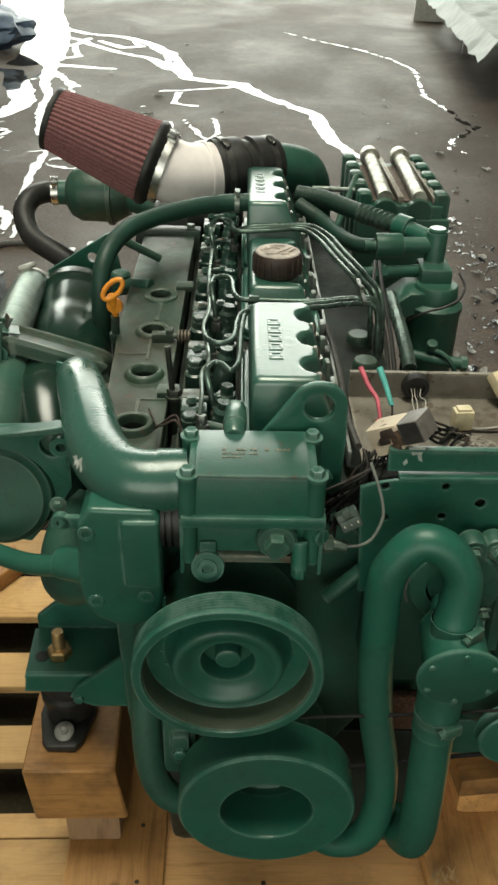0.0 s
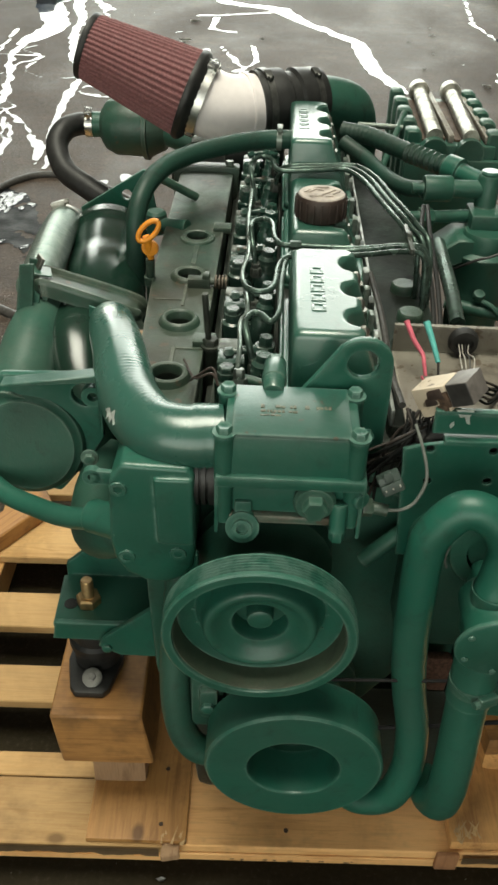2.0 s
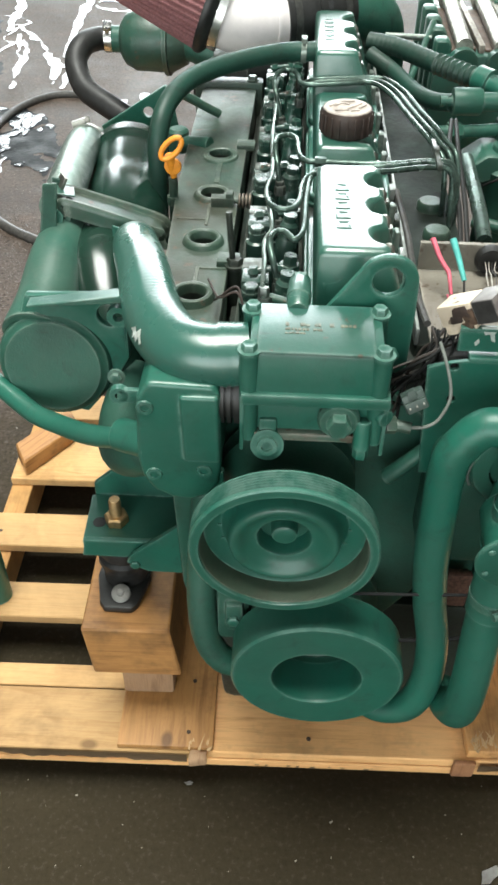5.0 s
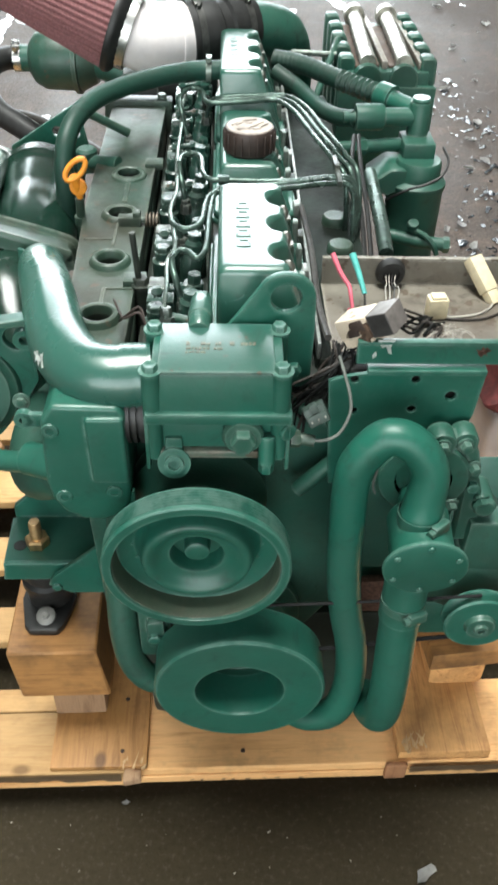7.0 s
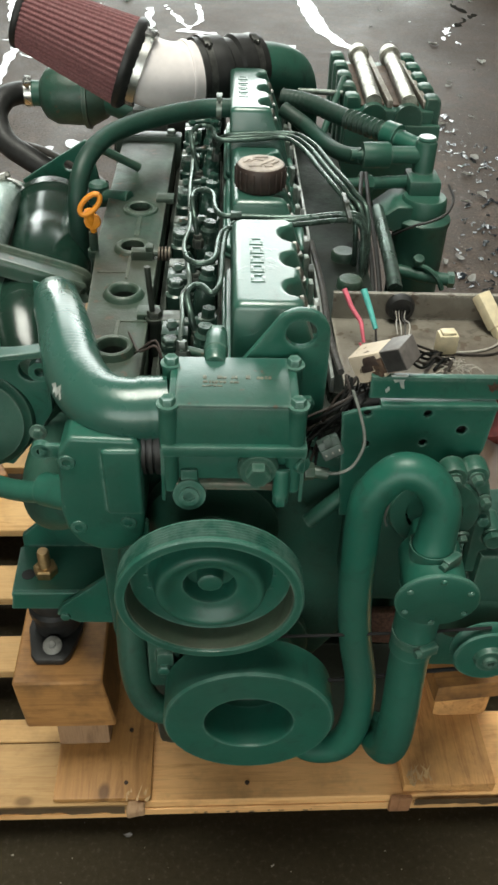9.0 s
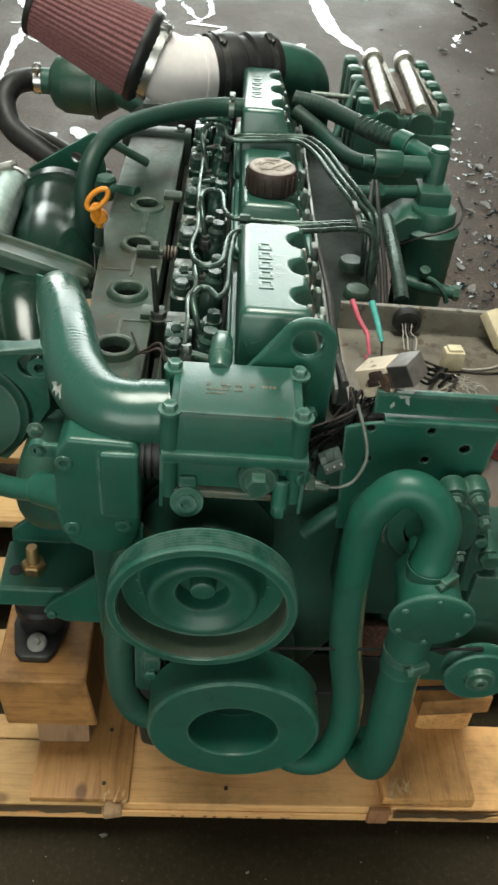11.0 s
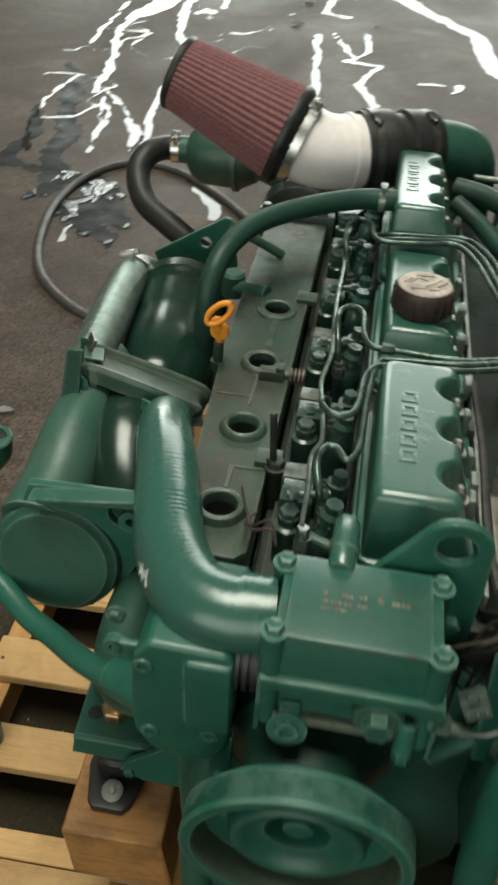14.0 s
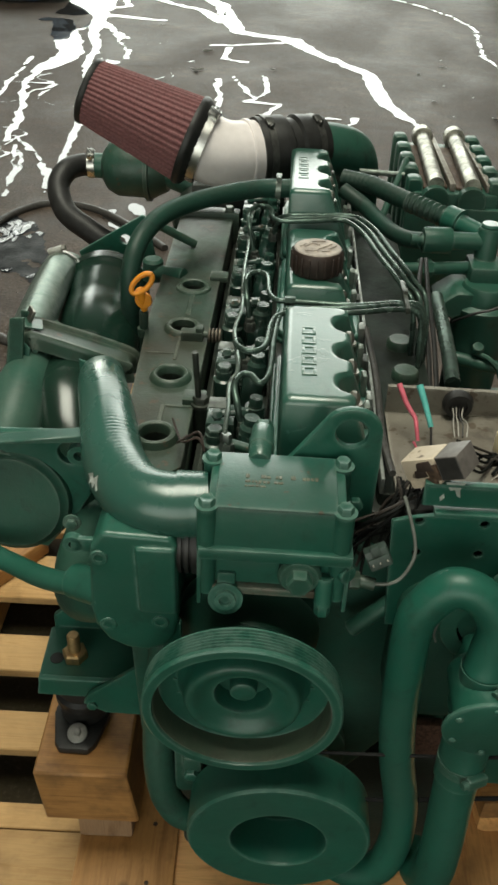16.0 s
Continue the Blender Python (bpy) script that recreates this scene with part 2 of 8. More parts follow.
def prism(outline, a, b, axis="y", r=0.002, holes=(), seg=1):
    """An outline extruded from a to b; on axis y the outline is (x, z), on x (y, z), on z (x, y). holes: (c, d, radius)."""
    bm = bmesh.new()
    put = {"x": lambda p, h: (h, p[0], p[1]), "y": lambda p, h: (p[0], h, p[1]), "z": lambda p, h: (p[0], p[1], h)}[axis]
    loops = [list(outline)] + [[(c + q * math.cos(k * math.tau / 20), d + q * math.sin(k * math.tau / 20)) for k in range(20)] for c, d, q in holes]
    rings = []
    for lp in loops:
        rings.append(([bm.verts.new(put(p, a)) for p in lp], [bm.verts.new(put(p, b)) for p in lp]))
    for side in (0, 1):
        edges = []
        for ring in rings:
            vs = ring[side]
            edges += [bm.edges.new((vs[i], vs[(i + 1) % len(vs)])) for i in range(len(vs))]
        if holes:
            bmesh.ops.triangle_fill(bm, use_beauty=True, edges=edges)
        else:
            bm.faces.new(rings[0][side])
    for lo, hi in rings:
        for i in range(len(lo)):
            j = (i + 1) % len(lo)
            bm.faces.new((lo[i], lo[j], hi[j], hi[i]))
    return rounded(bm, r, seg)


def basis(direction):
    d = Vector(direction).normalized()
    return d.to_track_quat("Z", "Y").to_matrix().to_4x4()


def lathe(profile, place=(0, 0, 0), direction=(0, 0, 1), n=32, closed=False):
    """A profile of (radius, height) turned round an axis through place."""
    bm = bmesh.new()
    rings = []
    for rad, h in profile:
        if rad < 1e-6:
            rings.append([bm.verts.new((0, 0, h))])
        else:
            rings.append([bm.verts.new((rad * math.cos(k * math.tau / n), rad * math.sin(k * math.tau / n), h)) for k in range(n)])
    pairs = list(zip(rings, rings[1:])) + ([(rings[-1], rings[0])] if closed else [])
    for lo, hi in pairs:
        for k in range(n):
            j = (k + 1) % n
            if len(lo) == 1 and len(hi) == 1:
                continue
            if len(lo) == 1:
                bm.faces.new((lo[0], hi[k], hi[j]))
            elif len(hi) == 1:
                bm.faces.new((lo[k], lo[j], hi[0]))
            else:
                bm.faces.new((lo[k], lo[j], hi[j], hi[k]))
    for f in bm.faces:
        f.smooth = n > 8
    bmesh.ops.recalc_face_normals(bm, faces=bm.faces)
    bmesh.ops.transform(bm, matrix=Matrix.Translation(place) @ basis(direction), verts=bm.verts)
    return bm


def spline(points, steps=8):
    """A smooth line through points."""
    ps = [Vector(p) for p in points]
    if len(ps) < 3:
        return ps
    out = []
    for i in range(len(ps) - 1):
        p0 = ps[i - 1] if i else ps[0] * 2 - ps[1]
        p1, p2 = ps[i], ps[i + 1]
        p3 = ps[i + 2] if i + 2 < len(ps) else ps[-1] * 2 - ps[-2]
        for s in range(steps):
            t = s / steps
            out.append(0.5 * (2 * p1 + (p2 - p0) * t + (2 * p0 - 5 * p1 + 4 * p2 - p3) * t * t + (3 * p1 - p0 - 3 * p2 + p3) * t ** 3))
    out.append(ps[-1])
    return out


def sweep(line, radius, n=12, caps=True, dent=None):
    """A round tube along a line; radius is a number or a function of 0..1 along it."""
    bm = bmesh.new()
    line = [Vector(p) for p in line]
    total = len(line) - 1
    side = None
    rings = []
    for i, p in enumerate(line):
        d = (line[min(i + 1, total)] - line[max(i - 1, 0)]).normalized()
        if side is None:
            side = d.orthogonal().normalized()
        side = (side - d * side.dot(d)).normalized()
        up = d.cross(side)
        r = radius(i / total) if callable(radius) else radius
        ring = []
        for k in range(n):
            out = side * math.cos(k * math.tau / n) + up * math.sin(k * math.tau / n)
            ring.append(bm.verts.new(p + out * (r + (dent(i / total, out) if dent else 0.0))))
        rings.append(ring)
    for lo, hi in zip(rings, rings[1:]):
        for k in range(n):
            j = (k + 1) % n
            bm.faces.new((lo[k], lo[j], hi[j], hi[k]))
    for f in bm.faces:
        f.smooth = True
    if caps:
        bm.faces.new(rings[0][::-1])
        bm.faces.new(rings[-1])
    bmesh.ops.recalc_face_normals(bm, faces=bm.faces)
    return bm


def tube(points, radius, n=12, steps=8):
    return sweep(spline(points, steps), radius, n)


def join(*bms):
    """Several bmeshes as one."""
    out = bmesh.new()
    for b in bms:
        me = bpy.data.meshes.new("tmp")
        b.to_mesh(me)
        b.free()
        out.from_mesh(me)
        bpy.data.meshes.remove(me)
    return out


def moved(bm, m):
    bmesh.ops.transform(bm, matrix=m, verts=bm.verts)
    return bm


def sculpt(bm, amount, scale):
    """Hand-made unevenness of castings and old wood."""
    bmesh.ops.recalc_face_normals(bm, faces=bm.faces)
    for v in bm.verts:
        v.co += noise.noise_vector(v.co * scale) * amount
    return bm


def mesh_of(name, bm, material):
    me = bpy.data.meshes.new(name)
    bm.to_mesh(me)
    bm.free()
    for m in material if isinstance(material, (list, tuple)) else (material,):
        me.materials.append(m)
    me.set_sharp_from_angle(angle=radians(38))
    return me


def part(name, bm, material, parent, label=""):
    ob = new(name, mesh_of(name, bm, material))
    ob.parent = parent
    if parent is ENGINE:
        ob.location.z = -ENGINE_BASE
    if label:
        ob["label"] = label
    return ob


def thing(name, bm, material, label, category, group="", kind=""):
    ob = new(name, mesh_of(name, bm, material))
    return tagged(ob, label, category, group, kind)


def empty(name, place, turn, label, category, group="", kind=""):
    ob = new(name)
    ob.matrix_world = pose(*place, 0, 0, turn)
    ob.empty_display_size = 0.1
    return tagged(ob, label, category, group, kind)


def hexagon(radius, height, place, direction=(0, 0, 1), washer=0.0, dome=0.0):
    """A bolt head with a washer under it."""
    bm = lathe([(0, 0), (radius, 0), (radius, height * 0.85), (radius * 0.86, height), (radius * 0.4, height + dome), (0, height + dome)], (0, 0, 0), (0, 0, 1), 6)
    if washer:
        bm = join(bm, lathe([(0, -0.0005), (washer, -0.0005), (washer, 0.002), (0, 0.002)], n=16))
    return moved(bm, Matrix.Translation(place) @ basis(direction))


def clamp_band(place, direction, radius, wide=0.011, screw=(0, 0, 1), size=1.0):
    """A worm-drive hose clamp: band, housing and screw."""
    d = Vector(direction).normalized()
    band = lathe([(radius, -wide / 2), (radius + 0.0012, -wide / 2), (radius + 0.0012, wide / 2), (radius, wide / 2)], place, direction, 28, True)
    s = Vector(screw)
    s = (s - d * s.dot(d)).normalized()
    c = Vector(place) + s * (radius + 0.004 * size)
    t = d.cross(s)
    house = box(-0.011 * size, 0.011 * size, -wide * 0.55, wide * 0.55, -0.004 * size, 0.004 * size, 0.0012)
    moved(house, Matrix.Translation(c) @ Matrix((t, d, s)).transposed().to_4x4())
    bolt = lathe([(0, 0), (0.0045 * size, 0), (0.0045 * size, 0.006 * size), (0, 0.006 * size)], c + t * 0.011 * size, t, 8)
    return join(band, house, bolt)


ENGINE_BASE = 0.372
ENGINE = empty("engine", (0.07, 0.75, ENGINE_BASE), 2.3, "large green-painted six-cylinder marine diesel engine, oily and dusty, on a pallet", "engine")


# ---- the hall ----
def concrete():
    m, nt, p = mat("stained_concrete")
    big = noise_tex(nt, 0.55, 6, 0.65)
    mid = noise_tex(nt, 3.2, 6, 0.7)
    damp = noise_tex(nt, 11.0, 6, 0.75)
    fine = noise_tex(nt, 45.0, 6, 0.7)
    grit = noise_tex(nt, 260.0, 3, 0.6)
    wet = mix(nt, 0.38, mix(nt, 0.6, big, mid), damp)
    col = ramp(nt, wet, [(0.36, (0.024, 0.0175, 0.0135)), (0.50, (0.076, 0.057, 0.046)), (0.64, (0.185, 0.141, 0.116))])
    # dry dusty patches with a clear rim lie between damp brown ones
    patches = noise_tex(nt, 0.85, 8, 0.62, (1.0, 0.6, 1.0), 0.7)
    col = mix(nt, ramp(nt, patches, [(0.46, grey(0)), (0.51, grey(0.5))]), col, mix(nt, fine, (0.034, 0.027, 0.0235), (0.130, 0.105, 0.092)))
    # the floor colour is darkened in a ragged oval round and under the engine
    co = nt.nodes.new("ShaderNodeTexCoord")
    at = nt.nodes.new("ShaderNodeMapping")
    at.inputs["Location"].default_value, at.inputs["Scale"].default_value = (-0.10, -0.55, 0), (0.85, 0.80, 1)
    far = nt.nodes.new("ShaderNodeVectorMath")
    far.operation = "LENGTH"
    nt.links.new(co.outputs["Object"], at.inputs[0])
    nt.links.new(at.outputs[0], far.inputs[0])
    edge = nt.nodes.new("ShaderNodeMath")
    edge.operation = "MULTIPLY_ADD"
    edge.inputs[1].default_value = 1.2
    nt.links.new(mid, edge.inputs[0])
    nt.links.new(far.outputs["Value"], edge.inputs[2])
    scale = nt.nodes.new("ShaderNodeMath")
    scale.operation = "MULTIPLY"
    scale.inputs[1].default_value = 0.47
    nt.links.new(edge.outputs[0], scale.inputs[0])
    dark_oval = ramp(nt, scale.outputs[0], [(0.62, grey(1.0)), (0.84, grey(0.0))])
    col = mix(nt, dark_oval, col, mix(nt, wet, (0.018, 0.0145, 0.0085), (0.052, 0.042, 0.0255)))
    col = mix(nt, ramp(nt, fine, [(0.42, grey(0)), (0.75, grey(0.5))]), col, (0.012, 0.0095, 0.007))
    col = mix(nt, ramp(nt, grit, [(0.66, grey(0)), (0.74, grey(0.35))]), col, (0.14, 0.125, 0.10))
    pits = noise_tex(nt, 105.0, 3, 0.6)
    col = mix(nt, ramp(nt, pits, [(0.34, grey(0.75)), (0.47, grey(0))]), col, (0.010, 0.008, 0.006))
    col = mix(nt, ramp(nt, pits, [(0.56, grey(0)), (0.72, grey(0.45))]), col, (0.17, 0.145, 0.125))
    # inside the dark oval the ground is smoother and its grit toned down
    col = mix(nt, ramp(nt, dark_oval, [(0.0, grey(0.0)), (1.0, grey(0.72))]), col, mix(nt, wet, (0.018, 0.0148, 0.0085), (0.050, 0.040, 0.0245)))
    crumb = noise_tex(nt, 70.0, 2, 0.5)
    col = mix(nt, ramp(nt, crumb, [(0.735, grey(0)), (0.75, grey(0.8))]), col, (0.30, 0.28, 0.24))
    nt.links.new(col, p.inputs["Base Color"])
    nt.links.new(ramp(nt, mix(nt, 0.35, mix(nt, 0.35, mix(nt, 0.3, wet, fine), damp), patches), [(0.38, grey(0.40)), (0.60, grey(0.78))]), p.inputs["Roughness"])
    nt.links.new(ramp(nt, dark_oval, [(0.0, grey(0.10)), (1.0, grey(0.055))]), p.inputs["Specular IOR Level"])
    p.inputs["Specular Tint"].default_value = (1.0, 0.85, 0.76, 1)
    rubble = noise_tex(nt, 30.0, 5, 0.65, None, 0.6)
    bump(nt, p, mix(nt, 0.4, mix(nt, 0.25, mix(nt, 0.5, pits, grit), damp), rubble), 0.5, 0.004)
    return m


def water():
    m, nt, p = mat("standing_water")
    p.inputs["Base Color"].default_value = (0.035, 0.034, 0.032, 1)
    p.inputs["Roughness"].default_value = 0.03
    p.inputs["IOR"].default_value = 1.33
    p.inputs["Specular IOR Level"].default_value = 0.9
    bump(nt, p, noise_tex(nt, 6.0, 3, 0.5), 0.05, 0.004)
    return m


def ripple():
    m, nt, p = mat("rippled_oily_water")
    p.inputs["Base Color"].default_value = (0.016, 0.019, 0.024, 1)
    p.inputs["Roughness"].default_value = 0.05
    p.inputs["IOR"].default_value = 1.4
    bump(nt, p, noise_tex(nt, 8.0, 4, 0.5, (1.4, 0.8, 1), 2.0), 0.6, 0.018)
    return m


def soaked():
    m, nt, p = mat("soaked_concrete")
    # wet ground; the blue-black also stands in for the pool's dark reflection
    col = ramp(nt, noise_tex(nt, 14.0, 5, 0.6), [(0.35, (0.006, 0.0075, 0.009)), (0.65, (0.018, 0.019, 0.020))])
    nt.links.new(col, p.inputs["Base Color"])
    nt.links.new(ramp(nt, noise_tex(nt, 9.0, 4, 0.6), [(0.35, grey(0.35)), (0.65, grey(0.6))]), p.inputs["Roughness"])
    p.inputs["Specular IOR Level"].default_value = 0.04
    bump(nt, p, noise_tex(nt, 60.0, 4, 0.6), 0.35, 0.004)
    return m


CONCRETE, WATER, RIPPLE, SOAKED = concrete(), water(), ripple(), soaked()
WALL = plain("grey_sheet_wall", (0.12, 0.12, 0.115), 0.7, 0.0, 0.2, 4.0)
ROOF = plain("dark_roof_sheet", (0.12, 0.12, 0.12), 0.8, 0.0, 0.2, 4.0)


def slab(name, x0, x1, y0, y1, z0, z1, material, label, category):
    return thing(name, box(x0, x1, y0, y1, z0, z1, 0.0), material, label, category, kind="structure")


def hall():
    ground = bmesh.new()
    bmesh.ops.create_grid(ground, x_segments=60, y_segments=80, size=1)
    for v in ground.verts:
        v.co = Vector((v.co.x * 60, v.co.y * 60 + 7, 0))
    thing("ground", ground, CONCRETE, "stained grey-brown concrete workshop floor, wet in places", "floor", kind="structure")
    # walls, back opening and roof are unseen, added to enclose and shape the light
    w = 0.25
    slab("wall_west", HALL_W - w, HALL_W, HALL_S, HALL_N, 0, HALL_H, WALL, "unseen grey sheet-metal side wall, added to enclose the light", "wall")
    slab("wall_east", HALL_E, HALL_E + w, HALL_S, HALL_N, 0, HALL_H, WALL, "unseen grey sheet-metal side wall, added to enclose the light", "wall")
    slab("wall_north_west", HALL_W, -9.3, HALL_N, HALL_N + w, 0, HALL_H, WALL, "unseen grey wall added beside the open gate", "wall")
    slab("wall_north_east", 5.0, HALL_E, HALL_N, HALL_N + w, 0, HALL_H, WALL, "unseen grey wall added beside the open gate", "wall")
    slab("wall_north_lintel", -9.3, 5.0, HALL_N, HALL_N + w, 12.1, HALL_H, WALL, "unseen grey wall added above the open gate", "wall")
    slab("wall_south_west", HALL_W, -5.4, HALL_S - w, HALL_S, 0, HALL_H, WALL, "unseen grey wall added beside the front fill opening", "wall")
    slab("wall_south_east", 2.6, HALL_E, HALL_S - w, HALL_S, 0, HALL_H, WALL, "unseen grey wall added beside the front fill opening", "wall")
    slab("wall_south_lintel", -5.4, 2.6, HALL_S - w, HALL_S, 5.0, HALL_H, WALL, "unseen grey wall added above the front fill opening", "wall")
    roof = prism([(HALL_W - w, HALL_S - w), (HALL_E + w, HALL_S - w), (HALL_E + w, HALL_N + w), (-3.5, HALL_N + w), (-3.5, 3.5), (1.5, 3.5), (1.5, -2.5), (-3.5, -2.5), (-3.5, HALL_N + w - 0.01), (HALL_W - w, HALL_N + w - 0.01)], HALL_H, HALL_H + 0.2, "z", 0)
    thing("ceiling", roof, ROOF, "unseen dark sheet roof, added with a hole for the overhead fill", "ceiling", kind="structure")


def value_noise(x, y, seed):
    """Smooth random values between -1 and 1 on a unit lattice."""
    table = np.random.RandomState(seed).uniform(-1, 1, (257, 257))
    xi, yi = np.floor(x).astype(int), np.floor(y).astype(int)
    fx, fy = x - xi, y - yi
    fx, fy = fx * fx * (3 - 2 * fx), fy * fy * (3 - 2 * fy)
    a, b = table[xi % 256, yi % 256], table[(xi + 1) % 256, yi % 256]
    c, d = table[xi % 256, (yi + 1) % 256], table[(xi + 1) % 256, (yi + 1) % 256]
    return (a * (1 - fx) + b * fx) * (1 - fy) + (c * (1 - fx) + d * fx) * fy


def wetness(x, y, lines):
    """How far inside the water a place lies: the distance to the rim of the nearest runnel, roughened."""
    wx = x + 0.012 * value_noise(x * 4, y * 3, 1) + 0.014 * value_noise(x * 16, y * 12, 2)
    wy = y + 0.03 * value_noise(x * 3, y * 2.4, 3) + 0.03 * value_noise(x * 14, y * 9, 4)
    best = np.full(x.shape, -9.0)
    for line in lines:
        for (xa, ya, wa), (xb, yb, wb) in zip(line, line[1:]):
            dx, dy = xb - xa, yb - ya
            t = np.clip(((wx - xa) * dx + (wy - ya) * dy) / (dx * dx + dy * dy), 0, 1)
            dist = np.hypot(wx - xa - t * dx, wy - ya - t * dy)
            best = np.maximum(best, wa + (wb - wa) * t - dist)
    rough = 0.004 + 0.010 * value_noise(x * 22, y * 14, 5) + 0.006 * value_noise(x * 60, y * 40, 6)
    # a lace of fine rivulets on the side of the cable
    lace = 0.014 - np.abs(value_noise(x * 3.2 + 0.4 * value_noise(x * 9, y * 7, 8), y * 1.8, 7)) * 0.42 - 0.010 * np.abs(value_noise(x * 25, y * 16, 9))
    side = np.clip((-1.02 - x) * 1.5, -1, 0.6) + np.clip((y - 5.0) * 0.5, -1, 0.3) - np.clip((y - 7.5) * 0.6, 0, 2) - np.clip((-1.75 - x) * 1.4, 0, 2)
    lace = np.where(side > 0, lace * np.clip(side * 3, 0, 1) - 0.012 * (1 - np.clip(side * 3, 0, 1)), -1)
    return np.maximum(best + rough, lace)


def broken(x, y, lines):
    """A runnel that is drying up: only crumbs of it still shine."""
    best = np.full(x.shape, -9.0)
    for line in lines:
        for (xa, ya, wa), (xb, yb, wb) in zip(line, line[1:]):
            dx, dy = xb - xa, yb - ya
            t = np.clip(((x - xa) * dx + (y - ya) * dy) / (dx * dx + dy * dy), 0, 1)
            best = np.maximum(best, wa + (wb - wa) * t - np.hypot(x - xa - t * dx, y - ya - t * dy))
    return np.minimum(best, 0.02) - 0.006 + 0.022 * value_noise(x * 24, y * 13, 21) + 0.020 * value_noise(x * 60, y * 34, 22)


def soak(x, y, lines):
    """Broad wet ground with a ragged rim."""
    best = np.full(x.shape, -9.0)
    wx, wy = x + 0.03 * value_noise(x * 6, y * 4, 11), y + 0.05 * value_noise(x * 5, y * 3.5, 12)
    for line in lines:
        for (xa, ya, wa), (xb, yb, wb) in zip(line, line[1:]):
            dx, dy = xb - xa, yb - ya
            t = np.clip(((wx - xa) * dx + (wy - ya) * dy) / (dx * dx + dy * dy), 0, 1)
            best = np.maximum(best, wa + (wb - wa) * t - np.hypot(wx - xa - t * dx, (wy - ya - t * dy) * 0.6))
    return np.minimum(best, 0.04) + 0.016 * value_noise(x * 22, y * 14, 16) + 0.012 * value_noise(x * 60, y * 40, 15) - 0.006


def splash(x, y, lines):
    """Broken ripples standing on the soaked ground, and a glittering strip beside the engine."""
    veins = 0.012 + 0.010 * value_noise(x * 15, y * 9, 11) - 0.13 * np.abs(value_noise(x * 6.5 + 0.5 * value_noise(x * 12, y * 8, 16), y * 3.8, 12)) + 0.008 * value_noise(x * 50, y * 32, 15)
    blots = 0.030 * value_noise(x * 12, y * 8, 17) + 0.022 * value_noise(x * 40, y * 26, 18) - 0.014
    left = np.minimum(np.maximum(veins, blots), soak(x, y, lines[:3]) - 0.006)
    strip = 0.22 - np.abs(x - 0.98 - 0.12 * np.sin(y * 2.1)) * 1.2 - np.clip(2.6 - y, 0, 1) - np.clip(y - 4.6, 0, 2) * 0.3
    right = np.minimum(strip, 0.06) * 0.3 + 0.022 * value_noise(x * 38, y * 25, 13) + 0.024 * value_noise(x * 110, y * 70, 14) - 0.034
    return np.maximum(left, right)


def water_sheet(name, x0, x1, y0, y1, sx, sy, lines, label, field=wetness, material=None, z=0.003):
    """The water inside one stretch of floor, cut out along its rim."""
    xs, ys = np.arange(x0, x1 + sx / 2, sx), np.arange(y0, y1 + sy / 2, sy)
    gx, gy = np.meshgrid(xs, ys, indexing="ij")
    f = field(gx, gy, lines)
    verts, index, faces = [], {}, []

    def corner(i, j):
        key = (i, j)
        if key not in index:
            index[key] = len(verts)
            verts.append((xs[i], ys[j], z))
        return index[key]

    def cut(p, q):
        key = (min(p, q), max(p, q))
        if key not in index:
            a, b = f[p], f[q]
            t = a / (a - b)
            index[key] = len(verts)
            verts.append((xs[p[0]] + (xs[q[0]] - xs[p[0]]) * t, ys[p[1]] + (ys[q[1]] - ys[p[1]]) * t, z))
        return index[key]

    m = np.maximum(np.maximum(f[:-1, :-1], f[1:, :-1]), np.maximum(f[:-1, 1:], f[1:, 1:])) > 0
    for i, j in zip(*np.nonzero(m)):
        for tri in (((i, j), (i + 1, j), (i + 1, j + 1)), ((i, j), (i + 1, j + 1), (i, j + 1))):
            face = []
            for k in range(3):
                p, q = tri[k], tri[(k + 1) % 3]
                if f[p] > 0:
                    face.append(corner(*p))
                if (f[p] > 0) != (f[q] > 0):
                    face.append(cut(p, q))
            if len(face) > 2:
                faces.append(face)
    me = bpy.data.meshes.new(name)
    me.from_pydata(verts, [], faces)
    me.materials.append(material or WATER)
    return tagged(new(name, me), label, "puddle", "puddles on the floor", "structure")


hall()


# ---- pallet and packing blocks ----
PALLET_TURN, DECK = 3.6, 0.118
DIRTY_WOOD = wood("blackened_pine", (0.27, 0.18, 0.095), (0.10, 0.066, 0.036), "x", 0.85)
ORANGE_PINE = wood("orange_pine", (0.70, 0.375, 0.135), (0.30, 0.12, 0.037), "y", 0.6, 0.05, 0.6)
SPLINTER = plain("torn_pale_pine", (0.52, 0.35, 0.18), 0.8)
RUSTY = plain("rusty_nail", (0.07, 0.045, 0.03), 0.7, 0.3, 0.4)
SPLIT_RED = wood("reddish_end_grain", (0.46, 0.22, 0.10), (0.28, 0.12, 0.05), "z", 0.8)
SPLIT_WOOD = wood("split_pine", (0.40, 0.25, 0.14), (0.20, 0.11, 0.055), "z", 0.8)


def board(name, x0, x1, y0, y1, z0, z1, material, parent, r=0.002, seed=0):
    bm = box(x0, x1, y0, y1, z0, z1, r, seg=1)
    ob = part(name, sculpt(bm, 0.0012, 9 + seed), material, parent)
    return ob


